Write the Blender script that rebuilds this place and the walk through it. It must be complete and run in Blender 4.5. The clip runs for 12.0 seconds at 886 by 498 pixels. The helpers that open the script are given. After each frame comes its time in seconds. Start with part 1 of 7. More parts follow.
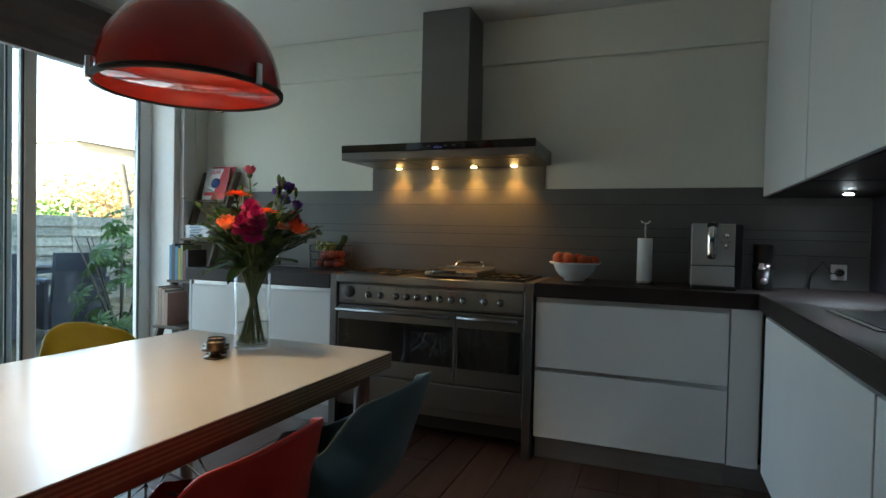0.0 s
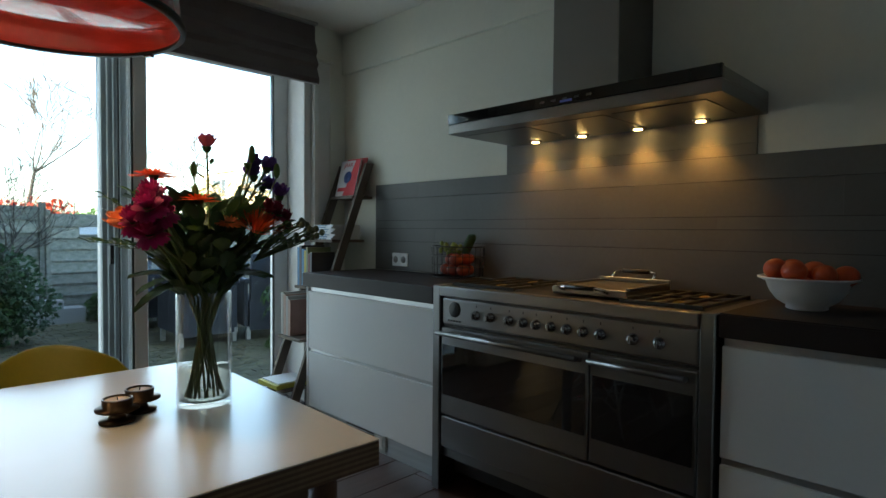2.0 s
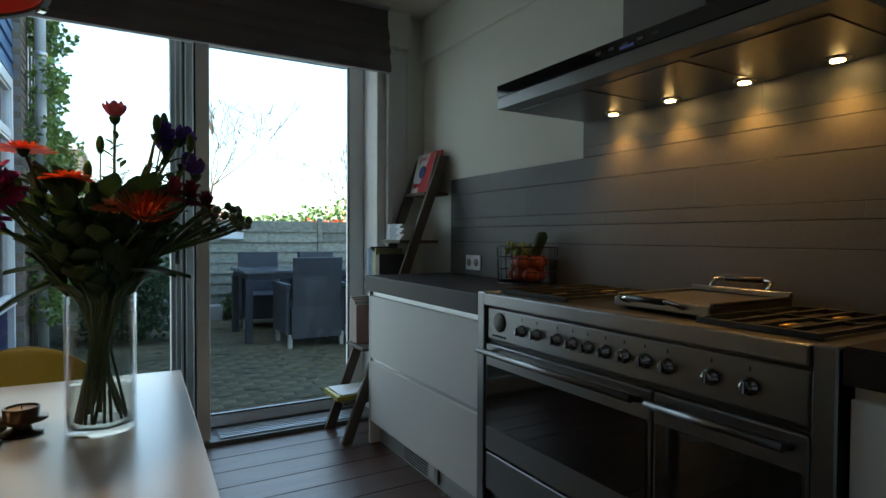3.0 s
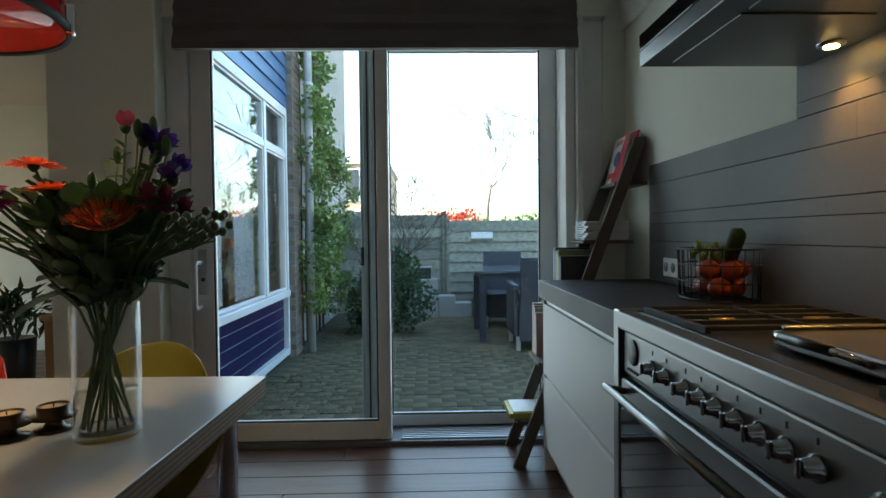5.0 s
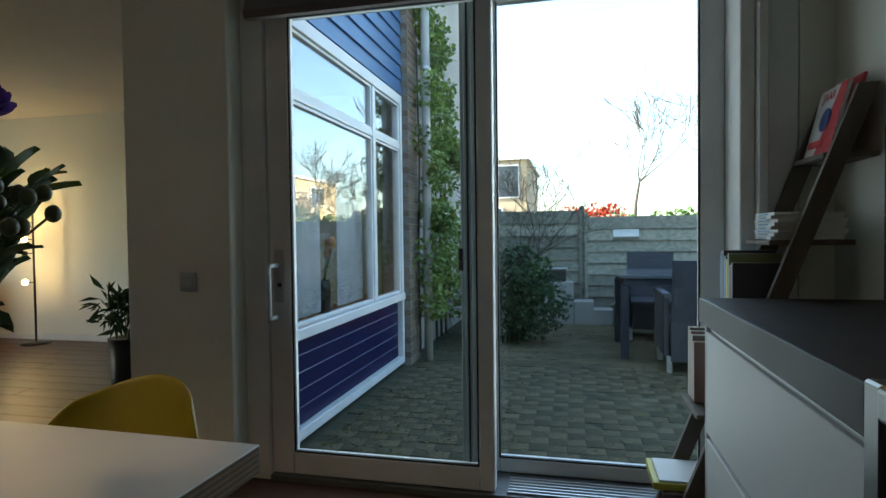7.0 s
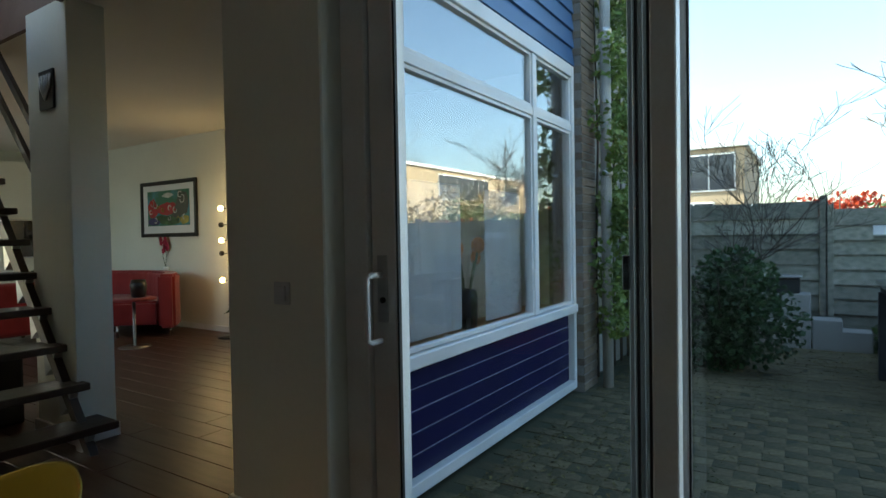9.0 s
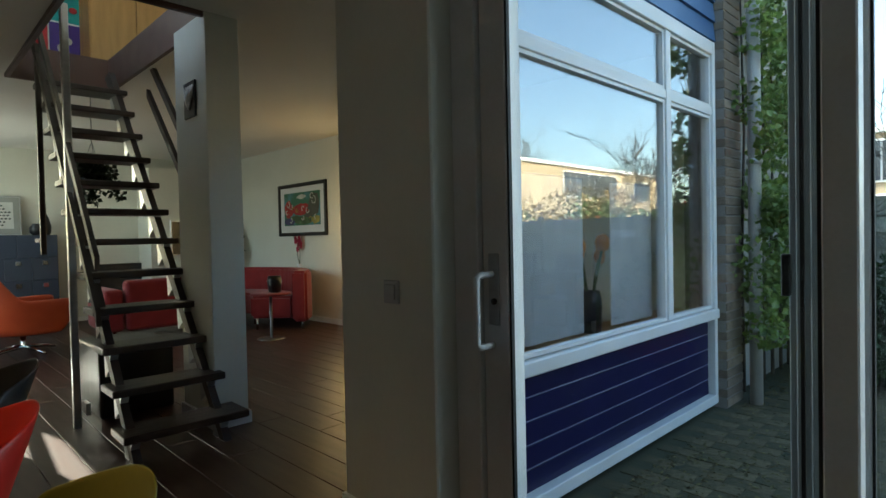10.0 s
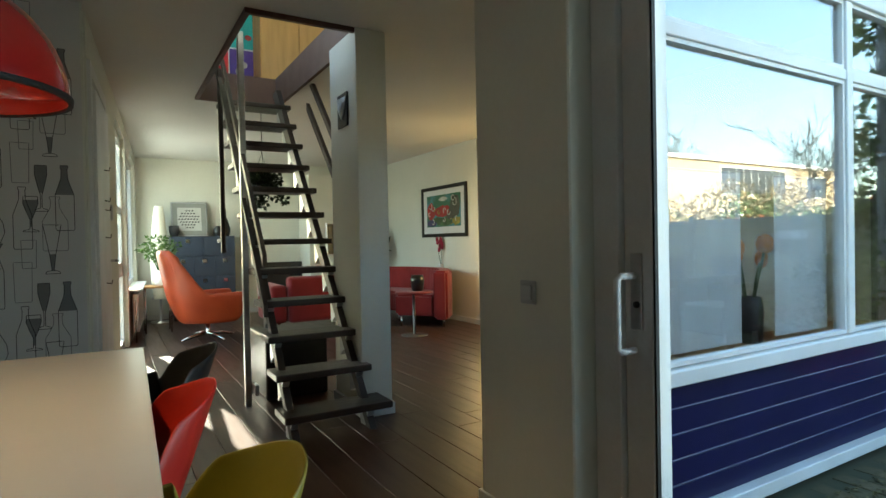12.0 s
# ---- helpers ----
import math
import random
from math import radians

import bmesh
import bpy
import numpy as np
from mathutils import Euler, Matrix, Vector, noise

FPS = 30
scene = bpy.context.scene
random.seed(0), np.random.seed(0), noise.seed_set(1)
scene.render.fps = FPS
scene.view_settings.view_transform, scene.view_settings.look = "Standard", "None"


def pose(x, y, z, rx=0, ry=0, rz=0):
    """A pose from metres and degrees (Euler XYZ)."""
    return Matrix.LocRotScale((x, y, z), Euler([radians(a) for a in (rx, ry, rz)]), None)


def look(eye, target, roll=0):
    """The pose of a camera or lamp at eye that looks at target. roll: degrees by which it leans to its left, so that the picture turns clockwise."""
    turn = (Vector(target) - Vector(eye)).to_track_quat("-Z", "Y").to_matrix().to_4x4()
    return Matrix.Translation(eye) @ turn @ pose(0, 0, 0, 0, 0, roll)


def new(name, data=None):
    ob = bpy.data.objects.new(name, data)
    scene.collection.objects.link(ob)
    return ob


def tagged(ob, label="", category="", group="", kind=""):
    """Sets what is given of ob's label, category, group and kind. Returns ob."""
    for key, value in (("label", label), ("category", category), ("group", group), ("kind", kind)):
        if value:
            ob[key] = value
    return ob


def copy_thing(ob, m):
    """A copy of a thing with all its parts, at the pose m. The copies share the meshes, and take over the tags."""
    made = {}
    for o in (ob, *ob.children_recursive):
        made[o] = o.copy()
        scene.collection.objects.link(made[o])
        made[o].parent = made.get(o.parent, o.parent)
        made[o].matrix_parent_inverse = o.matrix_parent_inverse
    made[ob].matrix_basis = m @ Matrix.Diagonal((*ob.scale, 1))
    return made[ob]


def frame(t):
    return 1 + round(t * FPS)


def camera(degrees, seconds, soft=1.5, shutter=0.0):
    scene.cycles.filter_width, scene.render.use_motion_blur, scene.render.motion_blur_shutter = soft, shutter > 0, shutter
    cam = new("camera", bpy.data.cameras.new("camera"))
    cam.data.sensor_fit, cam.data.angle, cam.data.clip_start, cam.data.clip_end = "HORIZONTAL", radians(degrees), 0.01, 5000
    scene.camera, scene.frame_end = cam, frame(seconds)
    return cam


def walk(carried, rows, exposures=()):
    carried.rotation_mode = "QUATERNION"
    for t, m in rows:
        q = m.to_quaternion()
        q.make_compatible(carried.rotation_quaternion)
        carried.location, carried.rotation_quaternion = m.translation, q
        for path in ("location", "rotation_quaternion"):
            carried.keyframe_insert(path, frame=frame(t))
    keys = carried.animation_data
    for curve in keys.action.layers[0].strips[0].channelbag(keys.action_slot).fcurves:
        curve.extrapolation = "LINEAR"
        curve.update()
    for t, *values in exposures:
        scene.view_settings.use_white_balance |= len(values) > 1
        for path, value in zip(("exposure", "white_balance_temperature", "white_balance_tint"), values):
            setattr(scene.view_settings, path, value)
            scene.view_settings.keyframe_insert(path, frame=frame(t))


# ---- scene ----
cam = camera(76.3, 12.0)
PATH = [
    (0, (0.252, 0.152, 1.143), (-0.46, 2.02, 1.098), 1.3),
    (0.5, (0.296, 0.401, 1.169), (-0.582, 2.197, 1.112), 0.9),
    (1, (0.314, 0.665, 1.153), (-0.764, 2.349, 1.095), 0.8),
    (1.5, (0.282, 0.957, 1.144), (-0.936, 2.543, 1.087), 0.8),
    (2, (0.266, 1.266, 1.15), (-1.15, 2.677, 1.086), 0.5),
    (2.5, (0.24, 1.546, 1.13), (-1.347, 2.761, 1.069), 0.4),
    (3, (0.195, 1.857, 1.113), (-1.538, 2.854, 1.068), 0.3),
    (4.8, (0.068, 2.47, 1.127), (-1.928, 2.59, 1.073), -0.4),
    (5, (0.034, 2.486, 1.124), (-1.965, 2.533, 1.073), -0.6),
    (5.5, (-0.054, 2.536, 1.128), (-2.052, 2.444, 1.077), -0.7),
    (6, (-0.219, 2.592, 1.117), (-2.206, 2.374, 1.07), -0.7),
    (6.5, (-0.402, 2.611, 1.125), (-2.367, 2.243, 1.077), -0.7),
    (6.7, (-0.489, 2.606, 1.124), (-2.447, 2.199, 1.074), -0.7),
    (8.5, (-1.27, 2.594, 1.12), (-3.088, 1.761, 1.07), -0.8),
    (9, (-1.4, 2.556, 1.123), (-3.08, 1.472, 1.078), -1.0),
    (9.5, (-1.487, 2.519, 1.116), (-3.038, 1.257, 1.072), -1.1),
    (10, (-1.538, 2.497, 1.115), (-2.943, 1.074, 1.074), -1.2),
    (10.5, (-1.565, 2.483, 1.119), (-2.832, 0.936, 1.079), -1.4),
    (11, (-1.569, 2.474, 1.109), (-2.711, 0.832, 1.076), -1.3),
    (11.5, (-1.559, 2.49, 1.11), (-2.618, 0.793, 1.08), -1.2),
    (12, (-1.545, 2.506, 1.109), (-2.56, 0.783, 1.083), -1.1),
]
walk(cam, [(t, look(eye, target, roll)) for t, eye, target, roll in PATH], [(0.0, 3.52, 6150, -2), (1.5, 3.20, 6150, -2), (2.5, 2.65, 6150, -2), (3.1, 2.58, 6150, -2), (5.0, 2.92, 6250, -2), (6.5, 2.74, 6280, -2), (8.5, 2.05, 6220, -2), (9.5, 2.03, 6250, -2), (10.5, 2.48, 6420, -4), (11.5, 2.92, 6520, -6), (12.0, 2.97, 6520, -6)])


# ---- light ----
SUN_ELEV, SUN_HEAD = 28.5, Vector((-0.19, 0.98, 0))
world = bpy.data.worlds.new("world")
scene.world = world
world.use_nodes = True
sky = world.node_tree.nodes.new("ShaderNodeTexSky")
sky.sky_type, sky.sun_disc = "NISHITA", False
sky.sun_elevation = radians(SUN_ELEV)
sky.sun_rotation = math.atan2(-SUN_HEAD.x, -SUN_HEAD.y)
sky.altitude, sky.air_density, sky.dust_density = 0, 1.0, 2.0
world.node_tree.links.new(sky.outputs[0], world.node_tree.nodes["Background"].inputs[0])
world.node_tree.nodes["Background"].inputs[1].default_value = 0.15


def lamp(name, kind, energy, m, color=(1, 1, 1), size=0.1, size_y=None, spot=0, blend=0.5):
    d = bpy.data.lights.new(name, kind)
    d.energy, d.color = energy, color
    if kind == "AREA":
        d.shape, d.size, d.size_y = "RECTANGLE", size, size_y or size
    elif kind == "SUN":
        d.angle = radians(0.5)
    else:
        d.shadow_soft_size = size
        if kind == "SPOT":
            d.spot_size, d.spot_blend = radians(spot), blend
    ob = new(name, d)
    ob.matrix_world = m
    return ob


travel = Vector((SUN_HEAD.normalized().x * math.cos(radians(SUN_ELEV)), SUN_HEAD.normalized().y * math.cos(radians(SUN_ELEV)), -math.sin(radians(SUN_ELEV))))
lamp("sun", "SUN", 5.0, look(Vector((0, 0, 30)) - travel, (0, 0, 30)), (1.0, 0.93, 0.82))


# the sky's light through the sliding door
lamp("door_daylight", "AREA", 2.4, look((-3.25, 2.25, 1.2), (0, 2.25, 1.0)), (0.86, 0.94, 1.0), 1.9, 2.0)
# and through the living room's window
lamp("window_daylight", "AREA", 3.2, look((-1.80, -5.8, 1.45), (-4.0, -5.6, 1.2)), (0.97, 0.98, 0.90), 1.9, 1.5)


# ---- building blocks ----
def cuboid(bm, x0, x1, y0, y1, z0, z1, bevel=0.0, seg=1, m=None):
    made = bmesh.ops.create_cube(bm, size=1)["verts"]
    for v in made:
        v.co = Vector((x0 + (v.co.x + 0.5) * (x1 - x0), y0 + (v.co.y + 0.5) * (y1 - y0), z0 + (v.co.z + 0.5) * (z1 - z0)))
    if bevel:
        edges = list({e for v in made for e in v.link_edges})
        out = bmesh.ops.bevel(bm, geom=edges, offset=bevel, segments=seg, profile=0.5, affect="EDGES")
        made = list({v for f in out["faces"] for v in f.verts} | {v for v in made if v.is_valid})
    if m is not None:
        bmesh.ops.transform(bm, matrix=m, verts=made)
    return bm


def block(x0, x1, y0, y1, z0, z1, bevel=0.0, seg=1, m=None):
    return cuboid(bmesh.new(), x0, x1, y0, y1, z0, z1, bevel, seg, m)


def tube(bm, points, radius, n=8, closed=False, caps=True):
    """A round bar along points; radius is one number or one a point."""
    pts = [Vector(p) for p in points]
    rings = []
    side = None
    for i, p in enumerate(pts):
        a = pts[i - 1] if i or closed else p
        b = pts[(i + 1) % len(pts)] if i < len(pts) - 1 or closed else p
        d = (b - a).normalized()
        if side is None:
            side = d.cross(Vector((0, 0, 1)) if abs(d.z) < 0.9 else Vector((1, 0, 0))).normalized()
        side = (side - d * side.dot(d)).normalized()
        up = d.cross(side)
        r = radius[i] if isinstance(radius, (list, tuple)) else radius
        rings.append([bm.verts.new(p + (side * math.cos(2 * math.pi * k / n) + up * math.sin(2 * math.pi * k / n)) * r) for k in range(n)])
    for i in range(len(rings) - (0 if closed else 1)):
        a, b = rings[i], rings[(i + 1) % len(rings)]
        for k in range(n):
            f = bm.faces.new((a[k], a[(k + 1) % n], b[(k + 1) % n], b[k]))
            f.smooth = True
    if caps and not closed:
        bm.faces.new(rings[0][::-1])
        bm.faces.new(rings[-1])
    return bm


def bar(points, radius, n=8, closed=False):
    return tube(bmesh.new(), points, radius, n, closed)


def lathe(profile, n=32, center=(0, 0, 0), bm=None):
    """A turned body from (radius, height) pairs, from below to above."""
    bm = bm or bmesh.new()
    c = Vector(center)
    rings = []
    for r, z in profile:
        if r < 1e-5:
            rings.append([bm.verts.new(c + Vector((0, 0, z)))])
        else:
            rings.append([bm.verts.new(c + Vector((r * math.cos(2 * math.pi * k / n), r * math.sin(2 * math.pi * k / n), z))) for k in range(n)])
    for a, b in zip(rings, rings[1:]):
        for k in range(n):
            q = [a[k % len(a)], a[(k + 1) % len(a)], b[(k + 1) % len(b)], b[k % len(b)]]
            q = [v for i, v in enumerate(q) if v not in q[:i]]
            if len(q) > 2:
                bm.faces.new(q).smooth = True
    return bm


def prism(outline, axis, lo, hi, bm=None):
    """A polygon of two coordinates, drawn out along the third axis."""
    bm = bm or bmesh.new()

    def at(p, h):
        q = list(p)
        q.insert("xyz".index(axis), h)
        return Vector(q)
    a = [bm.verts.new(at(p, lo)) for p in outline]
    b = [bm.verts.new(at(p, hi)) for p in outline]
    bm.faces.new(a[::-1])
    bm.faces.new(b)
    for i in range(len(a)):
        j = (i + 1) % len(a)
        bm.faces.new((a[i], a[j], b[j], b[i]))
    bmesh.ops.recalc_face_normals(bm, faces=bm.faces)
    return bm


def ball(bm, center, r, squash=(1, 1, 1), sub=2, rough=0.0):
    made = bmesh.ops.create_icosphere(bm, subdivisions=sub, radius=1)["verts"]
    c = Vector(center)
    for v in made:
        k = 1 + rough * noise.noise(v.co * 2.2 + c * 7)
        v.co = c + Vector((v.co.x * squash[0], v.co.y * squash[1], v.co.z * squash[2])) * r * k
    for f in {f for v in made for f in v.link_faces}:
        f.smooth = True
    return bm


def finish(name, bm, material):
    me = bpy.data.meshes.new(name)
    bm.to_mesh(me)
    bm.free()
    for m in material if isinstance(material, (list, tuple)) else [material]:
        me.materials.append(m)
    return new(name, me)


def part(name, bm, material, parent, label=""):
    ob = finish(name, bm, material)
    ob.parent = parent
    if label:
        tagged(ob, label)
    return ob


def solo(name, bm, material, label, category, group="", kind=""):
    return tagged(finish(name, bm, material), label, category, group, kind)


def thing(name, label, category, group="", kind="", m=None):
    ob = tagged(new(name), label, category, group, kind)
    ob.empty_display_size = 0.1
    if m is not None:
        ob.matrix_world = m
    return ob


# ---- materials ----
def material(name, color, rough=0.5, metal=0.0, second=None, scale=6.0, fine=90.0, mix=0.5, bump=0.15, bump_scale=120.0,
             stretch=(1, 1, 1), coat=0.0, random_tone=0.0, sheen=0.0, transmission=0.0, spec=0.5, island=0.0, rough_var=0.08, thin=0.0):
    m = bpy.data.materials.new(name)
    m.use_nodes = True
    nt = m.node_tree
    n, link = nt.nodes, nt.links
    b = n["Principled BSDF"]
    b.inputs["Roughness"].default_value = rough
    b.inputs["Metallic"].default_value = metal
    b.inputs["Coat Weight"].default_value = coat
    b.inputs["Sheen Weight"].default_value = sheen
    b.inputs["Transmission Weight"].default_value = transmission
    b.inputs["Specular IOR Level"].default_value = spec
    second = second or tuple(c * 0.82 for c in color)
    tc = n.new("ShaderNodeTexCoord")
    mp = n.new("ShaderNodeMapping")
    mp.inputs["Scale"].default_value = stretch
    link.new(tc.outputs["Object"], mp.inputs["Vector"])
    big, small = n.new("ShaderNodeTexNoise"), n.new("ShaderNodeTexNoise")
    big.inputs["Scale"].default_value, big.inputs["Detail"].default_value = scale, 5
    small.inputs["Scale"].default_value, small.inputs["Detail"].default_value = fine, 4
    for t in (big, small):
        link.new(mp.outputs[0], t.inputs["Vector"])
    add = n.new("ShaderNodeMath")
    add.operation = "MULTIPLY_ADD"
    add.inputs[1].default_value = 0.4
    link.new(small.outputs["Fac"], add.inputs[0])
    link.new(big.outputs["Fac"], add.inputs[2])
    ramp = n.new("ShaderNodeMapRange")
    ramp.inputs["From Min"].default_value, ramp.inputs["From Max"].default_value = 0.45, 0.95
    ramp.inputs["To Max"].default_value = mix * 2
    link.new(add.outputs[0], ramp.inputs["Value"])
    mc = n.new("ShaderNodeMix")
    mc.data_type = "RGBA"
    mc.inputs["A"].default_value, mc.inputs["B"].default_value = (*color, 1), (*second, 1)
    link.new(ramp.outputs[0], mc.inputs["Factor"])
    out = mc.outputs["Result"]
    if random_tone or island:
        hsv = n.new("ShaderNodeHueSaturation")
        mr = n.new("ShaderNodeMapRange")
        amount = random_tone or island
        mr.inputs["To Min"].default_value, mr.inputs["To Max"].default_value = 1 - amount, 1 + amount
        if random_tone:
            link.new(n.new("ShaderNodeObjectInfo").outputs["Random"], mr.inputs["Value"])
        else:
            link.new(n.new("ShaderNodeNewGeometry").outputs["Random Per Island"], mr.inputs["Value"])
        link.new(mr.outputs[0], hsv.inputs["Value"])
        link.new(out, hsv.inputs["Color"])
        out = hsv.outputs[0]
    link.new(out, b.inputs["Base Color"])
    if thin:
        tl, ms = n.new("ShaderNodeBsdfTranslucent"), n.new("ShaderNodeMixShader")
        ms.inputs[0].default_value = thin
        link.new(out, tl.inputs[0])
        link.new(b.outputs[0], ms.inputs[1])
        link.new(tl.outputs[0], ms.inputs[2])
        link.new(ms.outputs[0], n["Material Output"].inputs[0])
    if rough_var:
        rr = n.new("ShaderNodeMapRange")
        rr.inputs["To Min"].default_value, rr.inputs["To Max"].default_value = max(0.02, rough - rough_var), min(1, rough + rough_var)
        link.new(big.outputs["Fac"], rr.inputs["Value"])
        link.new(rr.outputs[0], b.inputs["Roughness"])
    if bump:
        bt = n.new("ShaderNodeTexNoise")
        bt.inputs["Scale"].default_value, bt.inputs["Detail"].default_value = bump_scale, 3
        link.new(mp.outputs[0], bt.inputs["Vector"])
        bp = n.new("ShaderNodeBump")
        bp.inputs["Strength"].default_value, bp.inputs["Distance"].default_value = bump, 0.004
        link.new(bt.outputs["Fac"], bp.inputs["Height"])
        link.new(bp.outputs[0], b.inputs["Normal"])
    return m


def glass(name, color=(1, 1, 1), facing=0.04, ior=1.45, thin=True):
    m = bpy.data.materials.new(name)
    m.use_nodes = True
    n, link = m.node_tree.nodes, m.node_tree.links
    if thin:
        n.remove(n["Principled BSDF"])
        tr, gl, lw, mx = n.new("ShaderNodeBsdfTransparent"), n.new("ShaderNodeBsdfGlossy"), n.new("ShaderNodeLayerWeight"), n.new("ShaderNodeMixShader")
        pw, sc = n.new("ShaderNodeMath"), n.new("ShaderNodeMath")
        pw.operation, sc.operation = "POWER", "MULTIPLY_ADD"
        pw.inputs[1].default_value = 5.0
        sc.inputs[1].default_value, sc.inputs[2].default_value = 1 - facing, facing
        lw.inputs["Blend"].default_value = 0.5
        tr.inputs[0].default_value = (*color, 1)
        gl.inputs["Roughness"].default_value = 0.0
        link.new(lw.outputs["Facing"], pw.inputs[0])
        link.new(pw.outputs[0], sc.inputs[0])
        link.new(sc.outputs[0], mx.inputs[0])
        link.new(tr.outputs[0], mx.inputs[1])
        link.new(gl.outputs[0], mx.inputs[2])
        link.new(mx.outputs[0], n["Material Output"].inputs[0])
    else:
        b = n["Principled BSDF"]
        b.inputs["Base Color"].default_value = (*color, 1)
        b.inputs["Roughness"].default_value = 0.02
        b.inputs["Transmission Weight"].default_value = 1
        b.inputs["IOR"].default_value = ior
    return m


def glow(name, color, strength):
    m = bpy.data.materials.new(name)
    m.use_nodes = True
    b = m.node_tree.nodes["Principled BSDF"]
    b.inputs["Base Color"].default_value = (*color, 1)
    b.inputs["Emission Color"].default_value = (*color, 1)
    b.inputs["Emission Strength"].default_value = strength
    return m


M_WALL = material("wall paint", (0.70, 0.705, 0.63), 0.85, second=(0.64, 0.645, 0.575), scale=1.5, fine=40, bump=0.25, bump_scale=260)
M_CEIL = material("ceiling paint", (0.74, 0.73, 0.69), 0.9, second=(0.69, 0.68, 0.64), scale=1.2, fine=30, bump=0.2, bump_scale=200)
M_WHITE = material("white lacquer", (0.70, 0.715, 0.73), 0.50, second=(0.66, 0.675, 0.69), scale=2, bump=0.04, bump_scale=300, spec=0.35)
M_FRAME = material("white frame paint", (0.72, 0.73, 0.73), 0.4, second=(0.62, 0.62, 0.60), scale=4, bump=0.1)
M_ALU = material("brushed aluminium", (0.55, 0.56, 0.57), 0.35, 0.9, scale=3, fine=300, stretch=(1, 1, 14), bump=0.05)
M_STEEL = material("brushed steel", (0.225, 0.222, 0.22), 0.32, 1.0, second=(0.215, 0.212, 0.21), scale=2, fine=250, stretch=(1, 1, 8), bump=0.03, bump_scale=300, rough_var=0.015)
M_CHROME = material("chrome", (0.75, 0.75, 0.76), 0.1, 1.0, bump=0, rough_var=0.03)
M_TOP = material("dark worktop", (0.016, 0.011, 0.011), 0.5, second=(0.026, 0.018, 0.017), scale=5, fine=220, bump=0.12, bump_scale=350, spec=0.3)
M_TILE = material("slate grey tile", (0.108, 0.108, 0.105), 0.5, second=(0.083, 0.083, 0.081), scale=2.5, fine=60, bump=0.12, bump_scale=90, random_tone=0.10)
M_GROUT = material("dark grout", (0.035, 0.035, 0.035), 0.9)
M_FLOOR = material("brown plank", (0.074, 0.033, 0.022), 0.36, second=(0.044, 0.021, 0.014), scale=3, fine=60, stretch=(7, 0.7, 1), bump=0.1, bump_scale=60, random_tone=0.16)
M_JOINT = material("joint", (0.015, 0.012, 0.010), 0.9)
M_TABLE = material("white laminate", (0.55, 0.535, 0.52), 0.22, second=(0.53, 0.515, 0.50), scale=8, fine=300, bump=0.03, bump_scale=500, rough_var=0.02)
M_PLY_D = material("dark ply layer", (0.13, 0.072, 0.038), 0.6, stretch=(3, 3, 1), scale=20)
M_PLY_L = material("pale ply layer", (0.235, 0.15, 0.08), 0.6, stretch=(3, 3, 1), scale=20)
M_BLACK = material("black plastic", (0.012, 0.012, 0.013), 0.35)
M_RUBBER = material("black rubber", (0.012, 0.012, 0.012), 0.7)
M_RED = material("red enamel", (0.42, 0.012, 0.012), 0.16, second=(0.36, 0.010, 0.010), scale=3, coat=0.4, bump=0.03)
M_REDIN = material("red enamel inside", (0.62, 0.045, 0.03), 0.3, scale=3, bump=0.03)
M_BLIND = material("taupe blind cloth", (0.125, 0.105, 0.105), 0.95, second=(0.095, 0.08, 0.08), scale=5, fine=300, bump=0.4, bump_scale=500, sheen=0.3)
M_BLUE = material("dark blue panel", (0.0075, 0.0075, 0.055), 0.42, second=(0.006, 0.006, 0.042), scale=3, bump=0.06, spec=0.25)
M_CLAD = material("blue cladding", (0.06, 0.13, 0.27), 0.3, second=(0.05, 0.11, 0.23), scale=3, bump=0.08)
M_BRICK = material("yellow brown brick", (0.20, 0.155, 0.11), 0.9, second=(0.13, 0.10, 0.075), scale=25, bump=0.5, bump_scale=160, random_tone=0.25)
M_MORTAR = material("mortar", (0.22, 0.20, 0.18), 0.95, bump=0.4)
M_RENDER = material("pale grey render", (0.36, 0.35, 0.32), 0.95, second=(0.27, 0.26, 0.235), scale=1.5, fine=25, bump=0.4, bump_scale=90)
M_PAVER = material("mossy clinker", (0.205, 0.160, 0.085), 0.95, second=(0.056, 0.052, 0.023), scale=1.1, fine=38, mix=0.8, bump=1.0, bump_scale=55, island=0.16)
M_PAVER_ONE = material("mossy clinker piece", (0.205, 0.160, 0.085), 0.95, second=(0.056, 0.052, 0.023), scale=1.1, fine=38, mix=0.8, bump=1.0, bump_scale=55, random_tone=0.16)
M_SOIL = material("mossy soil", (0.05, 0.048, 0.028), 1.0, second=(0.03, 0.038, 0.016), scale=2, fine=25, bump=0.6, bump_scale=50)
M_FENCE = material("weathered fence board", (0.30, 0.285, 0.23), 0.9, second=(0.13, 0.14, 0.105), scale=4, fine=50, stretch=(4, 0.6, 6), bump=0.5, bump_scale=60, random_tone=0.32)
M_GLASS = glass("window glass", (0.97, 0.985, 0.985), 0.025)
M_BAYGLASS = glass("bay window glass", (0.985, 0.99, 0.99), 0.23)


# ---- structure: floor, walls, ceiling ----
CEIL = 2.47
NORTH, SOUTH, EAST, DOOR = 3.54, -1.2, 1.25, -2.85
WESTROOM, FARWALL = -5.74, -7.16


def structure(name, bm, mat, label, category):
    return solo(name, bm, mat, label, category, kind="structure")


def skew(y):
    """The living room's east wall, which runs a little off the kitchen's lines."""
    return -1.437 - 0.0753 * (-1.2 - y)


